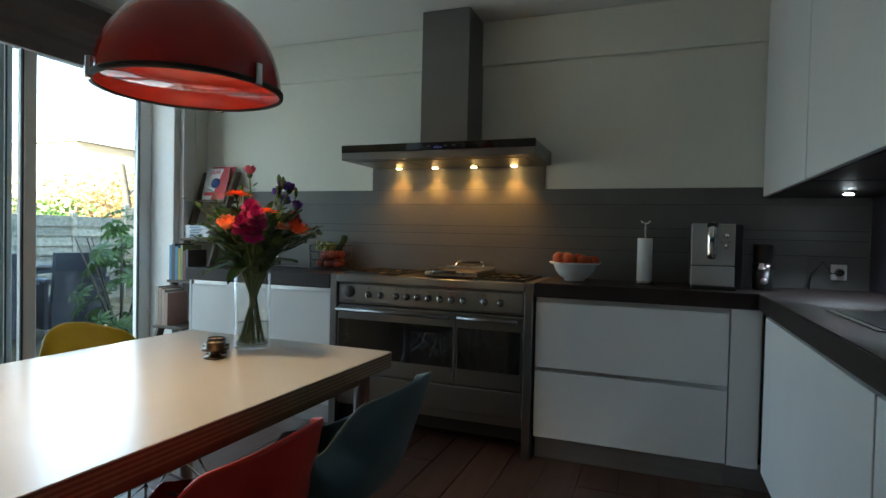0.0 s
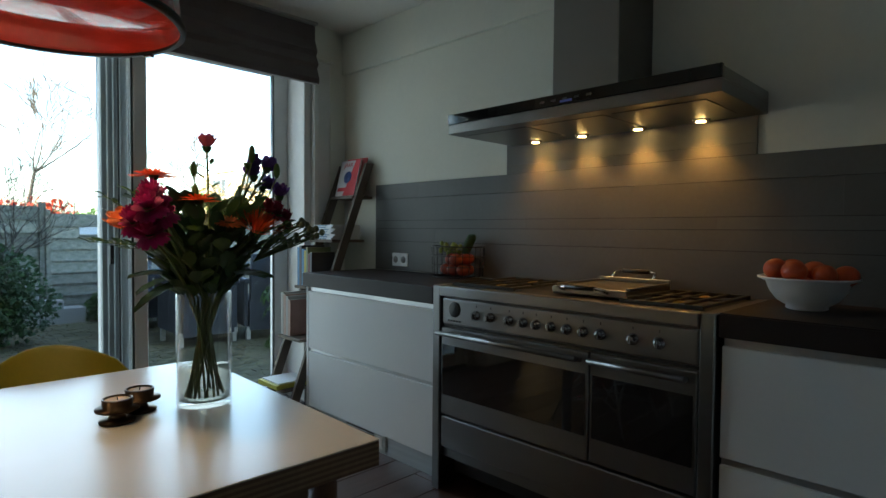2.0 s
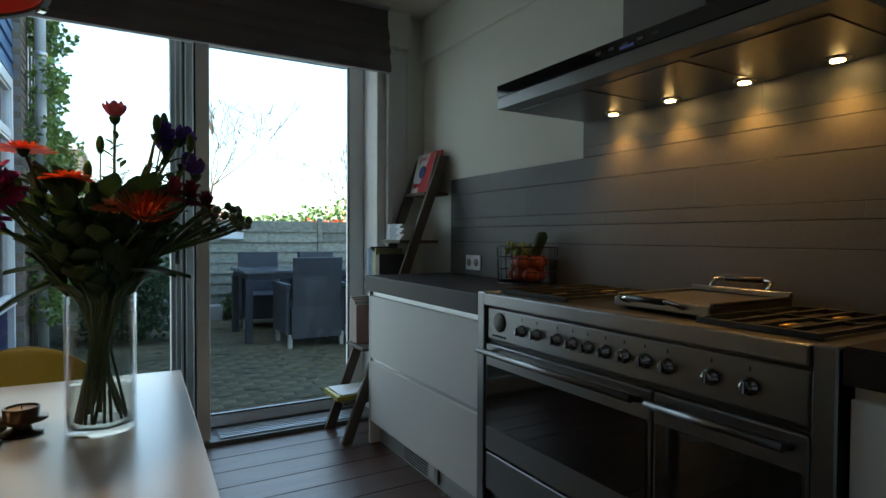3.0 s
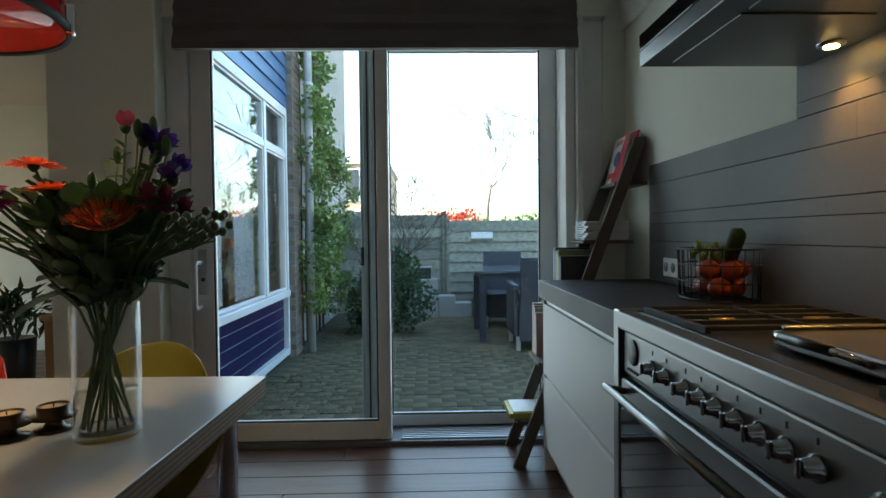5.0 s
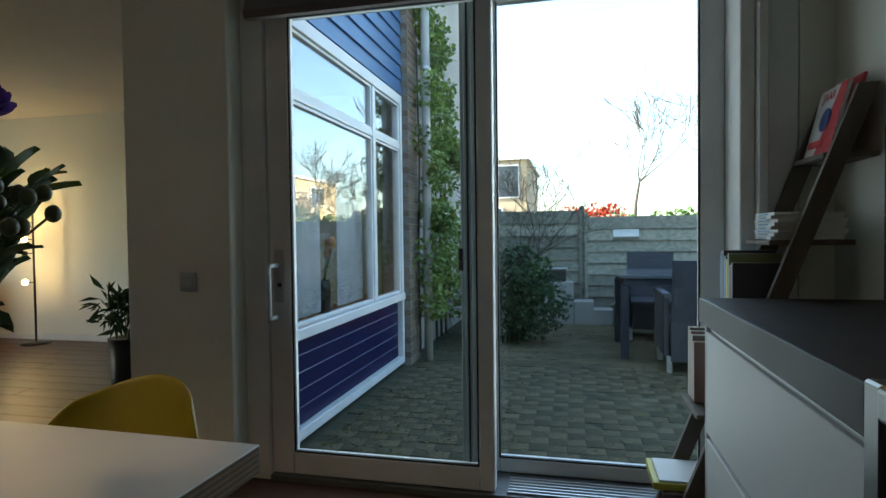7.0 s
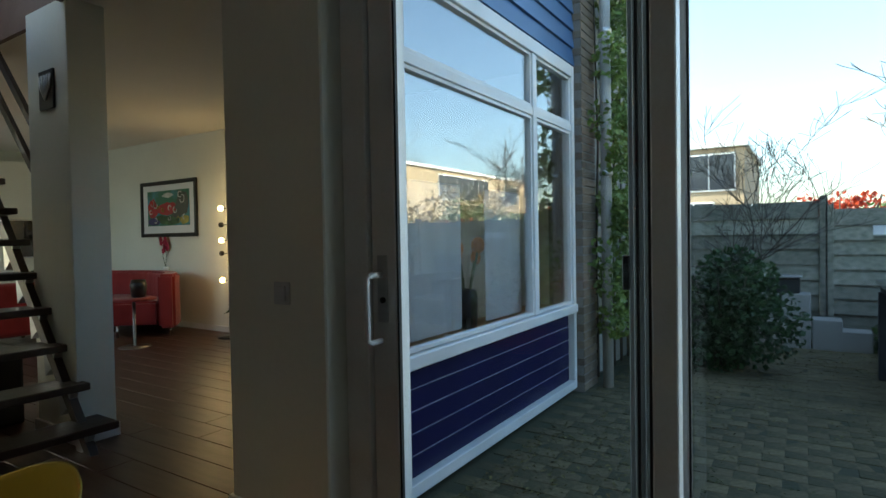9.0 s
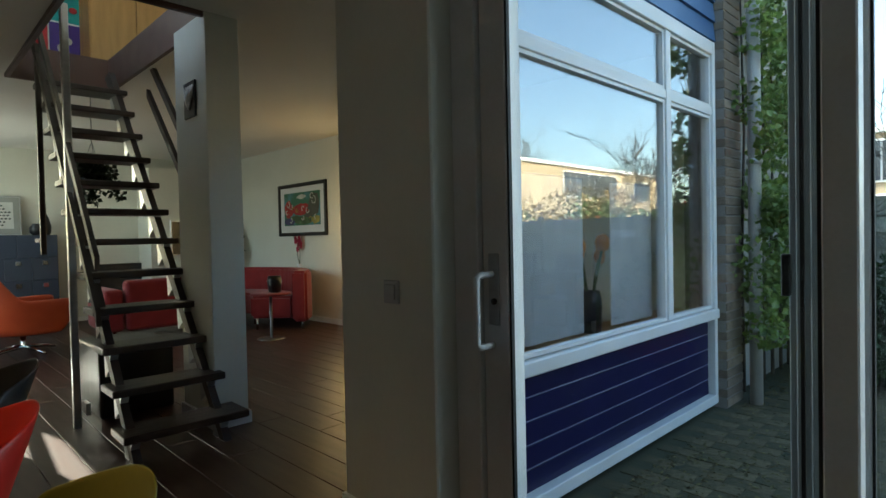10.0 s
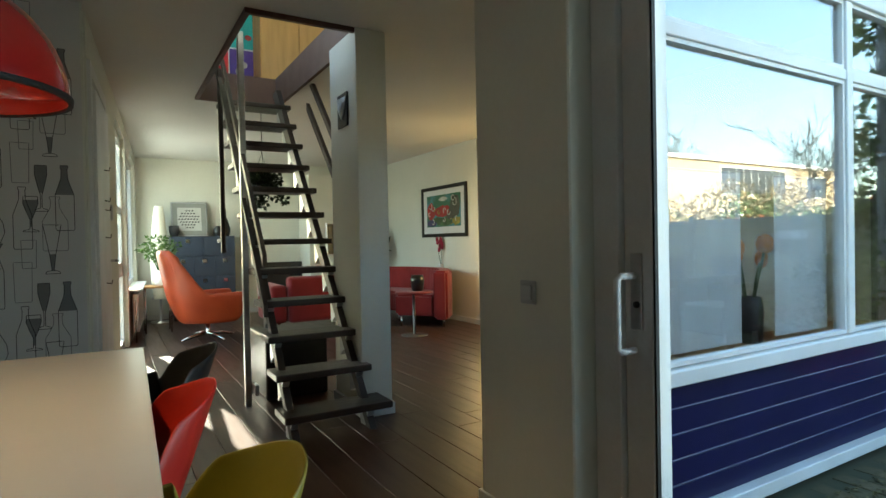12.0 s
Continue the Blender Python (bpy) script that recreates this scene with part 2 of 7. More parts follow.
# floor slab under the planks
floor = structure("floor", prism([(-6.04, -7.46), (1.5, -7.46), (1.5, 3.9), (-3.15, 3.9), (-3.15, 0.95), (-6.04, 0.95)], "z", -0.12, -0.012), M_JOINT, "dark brown wide plank floor with narrow dark joints", "floor")

bm = block(-3.2, EAST + 0.2, NORTH, NORTH + 0.25, -0.1, 2.8)
wall_north = structure("wall_north", bm, M_WALL, "off-white painted kitchen wall behind the cooker", "wall")
bm = block(-2.98, EAST, NORTH - 0.03, NORTH - 0.001, 2.2, CEIL - 0.002, 0.004)
structure("wall_beam", bm, M_WALL, "off-white painted beam along the top of the kitchen wall", "beam")
structure("wall_east", block(EAST, EAST + 0.2, SOUTH - 0.2, NORTH - 0.001, -0.1, 2.8), M_WALL, "off-white painted kitchen side wall", "wall")
wall_south = structure("wall_south", block(skew(-1.2), EAST - 0.001, SOUTH - 0.12, SOUTH, -0.1, 2.8), M_WALL, "kitchen end wall covered in glassware wallpaper", "wall")

# sliding door wall: pier, strip beside the counter, lintel
bm = block(-3.2, DOOR, 0.575, 1.12, -0.1, 2.8, 0.006)
structure("wall_pier", bm, M_WALL, "off-white plastered pier beside the sliding door", "wall")
structure("wall_strip", block(-3.2, -2.98, 3.42, NORTH - 0.001, -0.1, 2.8), M_WALL, "narrow off-white wall strip beside the sliding door", "wall")
structure("wall_lintel", block(-3.2, -2.93, 1.121, 3.419, 2.26, 2.8), M_WALL, "off-white wall above the sliding door", "wall")

# living room
bm = bmesh.new()
cuboid(bm, WESTROOM - 0.3, WESTROOM, FARWALL - 0.3, 0.9, -0.1, 2.8)
structure("wall_west", bm, M_WALL, "off-white living room wall with a framed painting", "wall")
bm = block(WESTROOM + 0.001, -1.4, FARWALL - 0.3, FARWALL, -0.1, 2.8)
structure("wall_far", bm, M_WALL, "off-white living room end wall", "wall")


def skew_slab(y0, y1, z0, z1, inside=0.0, depth=0.25):
    a = [(skew(y0) - inside, y0), (skew(y1) - inside, y1), (skew(y1) + depth, y1), (skew(y0) + depth, y0)]
    return prism(a, "z", z0, z1)


DEEP = 0.14
bm = skew_slab(-1.33, -3.4, -0.1, 2.8, 0, DEEP)
for y0, y1, z0, z1 in ((-4.72, -4.95, -0.1, 2.8), (-6.85, FARWALL, -0.1, 2.8), (-3.4, -4.72, 2.32, 2.8), (-4.95, -6.85, 2.3, 2.8), (-4.95, -6.85, -0.1, 0.62)):
    a = [(skew(y0), y0), (skew(y1), y1), (skew(y1) + DEEP, y1), (skew(y0) + DEEP, y0)]
    prism(a, "z", z0, z1, bm)
structure("wall_living_east", bm, M_WALL, "off-white living room wall with a glazed door and a window", "wall")

# column beside the stairs
bm = block(-3.105, -2.90, -1.32, -0.83, -0.01, CEIL, 0.004)
structure("column", bm, M_WALL, "off-white plastered column beside the open stairs", "column")
for nm, b in (("baseboard", block(-3.12, -2.885, -1.335, -0.815, 0, 0.075, 0.003)),
              ("baseboard", block(-2.86, -2.838, 0.56, 1.118, 0, 0.08, 0.003)),
              ("baseboard", block(-3.19, -2.86, 0.56, 0.575, 0, 0.08, 0.003)),
              ("baseboard", block(WESTROOM, WESTROOM + 0.015, FARWALL, 0.85, 0, 0.07, 0.003)),
              ("baseboard", block(WESTROOM + 0.02, -1.8, FARWALL, FARWALL + 0.015, 0, 0.07, 0.003))):
    structure(nm, b, M_FRAME, "white painted skirting board along the wall", "skirting")

# ceiling with the stair hole
HX0, HX1, HY0, HY1 = -2.985, -2.235, -3.05, -0.84
bm = bmesh.new()
for x0, x1, y0, y1 in ((-6.04, HX0, -7.46, 0.88), (HX1, -1.36, -7.46, -1.2), (HX0, HX1, -7.46, HY0), (HX0, HX1, HY1, 0.88), (HX1, EAST, -1.2, 0.88), (-3.1, EAST, 0.88, NORTH)):
    cuboid(bm, x0, x1, y0, y1, CEIL, CEIL + 0.2)
structure("ceiling", bm, M_CEIL, "off-white plastered ceiling with an opening over the stairs", "ceiling")

# bay window side of the living room, which faces the patio
BY = 1.125
bm = bmesh.new()
cuboid(bm, -5.74, -3.2, 0.90, BY - 0.07, -0.1, 0.55)
cuboid(bm, -5.74, -3.2, 0.90, BY - 0.07, 2.33, 3.6)
structure("wall_bay", bm, M_WALL, "living room wall under and over the garden window", "wall")


def window_pane(parent, x0, x1, y0, y1, z0, z1, mat=None, name="pane"):
    ob = part(name, block(x0, x1, y0, y1, z0, z1), mat or M_GLASS, parent)
    ob.visible_shadow = False
    return ob


# sliding door: frame, moving leaf on the inner track, fixed leaf on the outer one
door = thing("door_1", "white-framed sliding glass door to the patio, closed", "sliding door", kind="structure")
FX0, FX1 = -3.2, -2.95
part("frame", block(FX0, FX1, 1.121, 1.232, 0, 2.26, 0.004), M_FRAME, door)
part("frame", block(FX0 - 0.05, FX1 - 0.02, 3.215, 3.268, 0, 2.26, 0.004), M_FRAME, door)
part("frame", block(FX0 - 0.05, FX1 + 0.015, 3.269, 3.305, 0, 2.26, 0.004), M_FRAME, door)
part("frame", block(FX0 - 0.05, FX1 - 0.03, 3.306, 3.418, 0, 2.26, 0.004), M_FRAME, door)
part("frame", block(FX0 - 0.05, FX1 - 0.01, 1.233, 3.214, 2.20, 2.26, 0.004), M_FRAME, door)
part("sill", block(FX0 - 0.05, FX1, 1.233, 3.214, -0.01, 0.025, 0.003), material("dull grey sill", (0.16, 0.17, 0.18), 0.5, 0.4), door, "ribbed grey aluminium sill")
for k in range(6):
    part("track_rib", block(-3.125 + k * 0.028, -3.116 + k * 0.028, 2.32, 3.21, 0.025, 0.034), M_ALU, door)
leaf = part("sliding_leaf", block(-3.03, -2.97, 1.236, 1.344, 0.03, 2.195, 0.004), M_FRAME, door)
for c in ((-3.03, -2.97, 2.205, 2.272, 0.03, 2.195), (-3.03, -2.97, 1.345, 2.204, 0.03, 0.128), (-3.03, -2.97, 1.345, 2.204, 2.113, 2.195)):
    part("leaf_rail", block(*c, 0.004), M_FRAME, door)
for y0, y1, z0, z1 in ((1.344, 1.352, 0.128, 2.113), (2.197, 2.205, 0.128, 2.113), (1.352, 2.197, 0.128, 0.136), (1.352, 2.197, 2.105, 2.113)):
    part("gasket", block(-2.99, -2.975, y0, y1, z0, z1), M_RUBBER, door)
window_pane(door, -3.006, -2.998, 1.346, 2.203, 0.130, 2.111)
for c in ((-3.24, -3.18, 2.10, 2.262, 0.03, 2.195), (-3.24, -3.18, 3.118, 3.213, 0.03, 2.195), (-3.24, -3.18, 2.263, 3.117, 0.03, 0.093), (-3.24, -3.18, 2.263, 3.117, 2.165, 2.195)):
    part("fixed_rail", block(*c, 0.004), M_FRAME, door)
for y0, y1, z0, z1 in ((2.262, 2.268, 0.093, 2.165), (3.112, 3.118, 0.093, 2.165), (2.268, 3.112, 0.093, 0.10)):
    part("gasket", block(-3.20, -3.183, y0, y1, z0, z1), M_RUBBER, door)
window_pane(door, -3.214, -3.206, 2.264, 3.116, 0.095, 2.164)
M_GUIDE = material("grey door guide", (0.33, 0.36, 0.36), 0.45)
for k in range(4):
    part("guide_rib", block(-3.17 + k * 0.03, -3.148 + k * 0.03, 2.10 + k * 0.022, 2.20, 0.036, 2.194, 0.003), M_GUIDE, door, "grey vertical meeting profile")
part("brush_strip", block(-3.0445, -3.036, 2.15, 2.158, 0.04, 2.19), M_RUBBER, door)
part("latch", block(-3.055, -3.036, 2.11, 2.13, 0.96, 1.06, 0.003), M_BLACK, door)
# bow handle with its plate
plate = part("handle_plate", block(-2.969, -2.963, 1.265, 1.31, 0.82, 1.06, 0.002), M_ALU, door)
part("handle", tube(bmesh.new(), [(-2.963, 1.282, 0.99), (-2.905, 1.282, 0.99), (-2.885, 1.282, 0.98), (-2.885, 1.282, 0.765), (-2.905, 1.282, 0.755), (-2.963, 1.282, 0.755)], 0.011, 8), M_WHITE, door, "white bow handle")
part("keyhole", lathe([(0.0, -0.002), (0.011, -0.002), (0.011, 0.006), (0, 0.006)], 12, (0, 0, 0)), M_BLACK, door).matrix_basis = pose(-2.962, 1.292, 0.90, 0, 90, 0)

# roman blind over the door
blind = thing("roman_blind", "taupe cloth roman blind drawn up over the sliding door", "blind")
bm = bmesh.new()
prof = [(-2.915, 2.46), (-2.915, 2.36), (-2.885, 2.29), (-2.90, 2.26), (-2.872, 2.205), (-2.89, 2.18), (-2.862, 2.11), (-2.868, 2.078), (-2.90, 2.078), (-2.915, 2.12), (-2.925, 2.46)]
prism([(x, z) for x, z in prof], "y", 1.195, 3.26, bm)
part("cloth", bm, M_BLIND, blind)
part("headrail", block(-2.928, -2.88, 1.195, 3.26, 2.455, 2.468), M_ALU, blind)

# ---- kitchen ----
# wall tiles are set at the end of the file
def cabinet(name, label, x0, x1, y0, y1, fronts, m, plinth=True, rail_top=0.82, mid=0.435):
    """A base unit whose front is the plane y0; fronts are (z0, z1) spans."""
    c = thing(name, label, "cabinet", "base cabinets")
    part("carcass", block(x0, x1, y0 + 0.022, y1, 0.12, rail_top, 0.002), M_WHITE, c)
    part("grip_rail", block(x0 + 0.004, x1 - 0.004, y0 + 0.012, y0 + 0.0215, rail_top - 0.03, rail_top), M_ALU, c)
    part("grip_rail", block(x0 + 0.004, x1 - 0.004, y0 + 0.012, y0 + 0.0215, mid, mid + 0.035), M_ALU, c)
    for z0, z1 in fronts:
        part("drawer_front", block(x0 + 0.002, x1 - 0.002, y0, y0 + 0.020, z0, z1, 0.002), M_WHITE, c)
    if plinth:
        part("plinth", block(x0, x1, y0 + 0.06, y0 + 0.075, 0.0, 0.118), M_ALU, c, "brushed aluminium plinth")
    c.matrix_world = m
    return c


I4 = Matrix.Identity(4)
FY = 3.02
left_cab = cabinet("base_cabinet", "white lacquered drawer cabinet with aluminium grip rails", -2.60, -1.545, FY, NORTH - 0.01, ((0.125, 0.445), (0.465, 0.795)), I4)
part("side_panel", block(-2.622, -2.602, FY, NORTH - 0.01, 0.0, 0.82, 0.002), M_WHITE, left_cab)
vent = part("vent_grille", block(-2.30, -1.95, FY + 0.048, FY + 0.059, 0.015, 0.105, 0.002), M_ALU, left_cab)
for k in range(6):
    part("slot", block(-2.28, -2.04, FY + 0.045, FY + 0.0475, 0.024 + k * 0.013, 0.030 + k * 0.013), M_BLACK, left_cab)
part("switch_plate", block(-2.02, -1.97, FY + 0.044, FY + 0.0475, 0.03, 0.09), M_WHITE, left_cab)
cabinet("base_cabinet", "white lacquered drawer cabinet beside the cooker", -0.325, 0.57, FY, NORTH - 0.01, ((0.125, 0.463), (0.485, 0.818)), I4, rail_top=0.842, mid=0.454)
corner = thing("corner_post", "white filler panel in the cabinet corner", "panel")
part("panel", block(0.572, 0.70, FY + 0.002, FY + 0.06, 0.12, 0.842, 0.002), M_WHITE, corner)
part("plinth", block(0.572, 0.76, FY + 0.07, FY + 0.085, 0.0, 0.118), M_ALU, corner)
# right run, fronts face -x
RX = 0.705
for y1, w in ((2.98, 1.34), (1.63, 0.99), (0.63, 0.68)):
    m = pose(RX, y1, 0, 0, 0, -90)
    c = cabinet("base_cabinet", "white lacquered tall-front base cabinet under the long worktop", 0, w, 0, 0.54, ((0.125, 0.818),), m, rail_top=0.842)
solo("worktop", block(-2.64, -1.542, FY - 0.015, NORTH - 0.002, 0.822, 0.902, 0.004, 2), M_TOP, "thick dark brown stone worktop beside the cooker", "worktop")
bm = prism([(-0.332, FY - 0.015), (0.68, FY - 0.015), (0.68, -0.05), (EAST - 0.002, -0.05), (EAST - 0.002, NORTH - 0.002), (-0.332, NORTH - 0.002)], "z", 0.844, 0.916)
bmesh.ops.bevel(bm, geom=list(bm.edges), offset=0.004, segments=2, affect="EDGES")
solo("worktop", bm, M_TOP, "thick dark brown L-shaped stone worktop with a sink", "worktop")

# upper cabinets
for k, (y0, y1) in enumerate(((2.62, NORTH - 0.012), (1.65, 2.61), (0.68, 1.64))):
    u = thing("wall_cabinet", "white wall cabinet with a downlight under it", "cabinet", "wall cabinets")
    part("carcass", block(0.782, EAST - 0.002, y0, y1, 1.392, CEIL - 0.004, 0.002), M_WHITE, u)
    part("door", block(0.760, 0.780, y0 + 0.002, y1 - 0.002, 1.387, CEIL - 0.006, 0.002), M_WHITE, u)
    # underside sheet reuses the worktop's dark colour
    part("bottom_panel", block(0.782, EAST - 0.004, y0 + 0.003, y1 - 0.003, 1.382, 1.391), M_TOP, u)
    sp = part("downlight", lathe([(0, -0.012), (0.026, -0.012), (0.03, -0.006), (0.03, 0.0)], 16, (1.02, (y0 + y1) / 2, 1.381)), M_CHROME, u)
    part("bulb", lathe([(0, -0.004), (0.018, -0.004), (0.018, 0.0), (0, 0)], 14, (1.02, (y0 + y1) / 2, 1.367)), glow("downlight glow", (0.9, 0.93, 1.0), 12), sp)
    if k < 2:
        lamp("cabinet_light", "SPOT", 1.2, pose(1.02, (y0 + y1) / 2, 1.357), (0.8, 0.86, 1.0), 0.015, spot=110)

splash = thing("splashback_panel", "dark aubergine splashback panel between worktop and wall cabinets", "splashback")
M_SPLASH = material("dark aubergine panel", (0.030, 0.026, 0.036), 0.35, second=(0.024, 0.021, 0.03), scale=2, bump=0.02)
for y0, y1 in ((2.30, NORTH - 0.010), (1.05, 2.298), (-0.05, 1.048)):
    part("sheet", block(EAST - 0.010, EAST - 0.0005, y0, y1, 0.9165, 1.381, 0.001), M_SPLASH, splash)

# range cooker
CX0, CX1 = -1.536, -0.336
cooker = thing("range_cooker", "wide brushed steel range cooker with two ovens", "cooker")
for x0, x1 in ((CX0, CX0 + 0.045), (CX1 - 0.045, CX1)):
    part("side_post", block(x0, x1, 3.0, 3.53, 0.0, 0.912, 0.004), M_STEEL, cooker)
part("body", block(CX0 + 0.046, CX1 - 0.046, 3.03, 3.53, 0.15, 0.895), M_STEEL, cooker)
part("top_edge", block(CX0 + 0.046, CX1 - 0.046, 2.995, 3.05, 0.865, 0.911, 0.006, 2), M_STEEL, cooker)
part("control_panel", block(CX0 + 0.05, CX1 - 0.05, 3.012, 3.029, 0.745, 0.858, 0.006, 2), M_STEEL, cooker)
# black bar paints the shade in the gap above the oven doors
part("shadow_gap", block(CX0 + 0.05, CX1 - 0.05, 3.02, 3.0295, 0.735, 0.744), M_BLACK, cooker)
M_OVEN = material("oven glass", (0.010, 0.010, 0.010), 0.05, coat=0.5, bump=0, rough_var=0.02)
XM = CX0 + 0.782
for x0, x1 in ((CX0 + 0.05, XM - 0.003), (XM + 0.003, CX1 - 0.05)):
    d = part("oven_door", block(x0, x1, 3.005, 3.029, 0.345, 0.73, 0.004), M_STEEL, cooker)
    part("oven_window", block(x0 + 0.012, x1 - 0.012, 3.001, 3.0045, 0.435, 0.655), M_OVEN, d, "dark oven glass")
    hz = 0.712
    part("handle", bar([(x0 + 0.02, 2.955, hz), (x1 - 0.02, 2.955, hz)], 0.0105, 10), M_STEEL, d)
    for hx in (x0 + 0.035, x1 - 0.035):
        part("handle_stand", bar([(hx, 2.955, hz), (hx, 3.004, hz - 0.012)], 0.009, 8), M_STEEL, d)
part("lower_drawer", block(CX0 + 0.05, CX1 - 0.05, 3.007, 3.029, 0.20, 0.335, 0.003), M_STEEL, cooker)
part("base_recess", block(CX0 + 0.05, CX1 - 0.05, 3.10, 3.5, 0.06, 0.149), M_BLACK, cooker)
M_KNOB = material("polished steel knob", (0.40, 0.40, 0.41), 0.2, 1.0, bump=0)
for k, kx in enumerate((0.205, 0.275, 0.36, 0.42, 0.475, 0.535, 0.595, 0.655, 0.715, 0.82, 0.90)):
    x = CX0 + 0.02 + kx * 1.12
    kn = part("knob", lathe([(0.020, 0), (0.020, 0.005), (0.015, 0.008), (0.0135, 0.021), (0.011, 0.024), (0, 0.024)], 16), M_KNOB, cooker)
    kn.matrix_basis = pose(x, 3.012, 0.80, 90, 0, 0)
    part("knob_grip", block(-0.004, 0.004, -0.014, 0.014, 0.0245, 0.031, 0.002), M_KNOB, kn)
    part("mark", block(x - 0.002, x + 0.002, 3.0105, 3.0118, 0.832, 0.842), M_BLACK, cooker)
clock = part("clock", lathe([(0, 0), (0.034, 0), (0.034, 0.003), (0.03, 0.005), (0, 0.005)], 24), M_BLACK, cooker)
clock.matrix_basis = pose(CX0 + 0.125, 3.012, 0.812, 90, 0, 0)
for k in range(5):
    part("clock_button", lathe([(0.004, 0), (0.004, 0.004), (0, 0.004)], 8), M_BLACK, cooker).matrix_basis = pose(CX0 + 0.09 + k * 0.0165, 3.012, 0.762, 90, 0, 0)
part("hob", block(CX0 + 0.047, CX1 - 0.047, 3.052, 3.525, 0.896, 0.908, 0.003), M_BLACK, cooker, "black enamel hob top")
M_IRON = material("cast iron", (0.016, 0.016, 0.016), 0.6, bump=0.3)
for gx0, gx1 in ((CX0 + 0.06, CX0 + 0.40), (CX0 + 0.86, CX1 - 0.06)):
    sup = part("pan_support", block(gx0, gx1, 3.294, 3.306, 0.914, 0.923), M_IRON, cooker)
    for yy in (3.07, 3.51):
        part("rail", block(gx0, gx1, yy - 0.006, yy + 0.006, 0.909, 0.923), M_IRON, sup)
    for k in range(5):
        xx = gx0 + 0.006 + (gx1 - gx0 - 0.012) * k / 4
        part("rib", block(xx - 0.006, xx + 0.006, 3.0765, 3.5035, 0.9145, 0.924), M_IRON, sup)
    for yy in (3.185, 3.415):
        bx = (gx0 + gx1) / 2
        part("burner", lathe([(0.05, 0), (0.05, 0.004), (0.042, 0.005), (0.042, 0.006), (0, 0.006)], 20, (bx, yy, 0.908)), M_BLACK, cooker)
        part("burner_cap", lathe([(0.032, 0), (0.032, 0.003), (0, 0.004)], 20, (bx, yy, 0.9142)), material("brass", (0.55, 0.38, 0.12), 0.35, 1.0), cooker)

griddle = thing("griddle_plate", "steel griddle plate with bow handles on the hob", "griddle")
part("plate", block(-0.985, -0.675, 3.115, 3.48, 0.914, 0.943, 0.005, 2), M_STEEL, griddle)
part("rim", block(-0.985, -0.675, 3.466, 3.48, 0.944, 0.962, 0.002), M_STEEL, griddle)
part("rim", block(-0.985, -0.973, 3.13, 3.465, 0.944, 0.951, 0.002), M_STEEL, griddle)
part("rim", block(-0.687, -0.675, 3.13, 3.465, 0.944, 0.951, 0.002), M_STEEL, griddle)
for y, s, rise in ((3.115, -1, 0.012), (3.48, 1, 0.028)):
    z0 = 0.93 if s < 0 else 0.955
    part("handle", bar([(-0.93, y, z0), (-0.93, y + s * 0.03, z0 + rise), (-0.91, y + s * 0.038, z0 + rise + 0.004), (-0.77, y + s * 0.038, z0 + rise + 0.004), (-0.75, y + s * 0.03, z0 + rise), (-0.75, y, z0)], 0.006, 8), M_CHROME, griddle)
    part("grip", bar([(-0.90, y + s * 0.038, z0 + rise + 0.004), (-0.78, y + s * 0.038, z0 + rise + 0.004)], 0.009, 8), M_BLACK, griddle)

# cooker hood
hood = thing("cooker_hood", "brushed steel chimney hood with four lit lamps", "cooker hood")
HXa, HXb = -1.518, -0.358
part("black_band", block(HXa, HXb, 3.068, 3.085, 1.623, 1.666, 0.002), M_OVEN, hood, "black glass control band")
bm = block(HXa, HXb, 3.070, 3.53, 1.580, 1.622, 0.002)
part("canopy", bm, M_STEEL, hood)
part("canopy_top", block(HXa, HXb, 3.0855, 3.53, 1.623, 1.660, 0.002), M_STEEL, hood)
part("chimney", block(-1.09, -0.795, 3.25, 3.535, 1.661, CEIL - 0.003, 0.003), M_STEEL, hood)
for x0, x1 in ((-1.47, -1.14), (-1.11, -0.79), (-0.76, -0.43)):
    part("filter", block(x0, x1, 3.14, 3.43, 1.5765, 1.5795, 0.001), M_STEEL, hood)
for k, x in enumerate((-1.33, -1.08, -0.82, -0.57)):
    ring = part("lamp_ring", lathe([(0, -0.006), (0.03, -0.006), (0.033, 0)], 18, (x, 3.47, 1.5795)), M_CHROME, hood)
    part("lamp_glass", lathe([(0, -0.003), (0.017, -0.003), (0.017, 0), (0, 0)], 16, (x, 3.47, 1.5732)), glow("warm lamp glow", (1.0, 0.6, 0.2), 9), ring)
    lamp("hood_light", "SPOT", 1.05, pose(x, 3.475, 1.567), (1.0, 0.45, 0.10), 0.014, spot=100, blend=0.75)
for k in range(5):
    part("touch_mark", block(-1.02 + k * 0.05, -1.0 + k * 0.05, 3.0655, 3.0675, 1.640, 1.648), material("pale mark", (0.06, 0.06, 0.065), 0.5, bump=0), hood)
part("display", block(-0.93, -0.88, 3.0655, 3.0675, 1.632, 1.640), glow("blue display", (0.1, 0.12, 0.4), 0.01), hood)

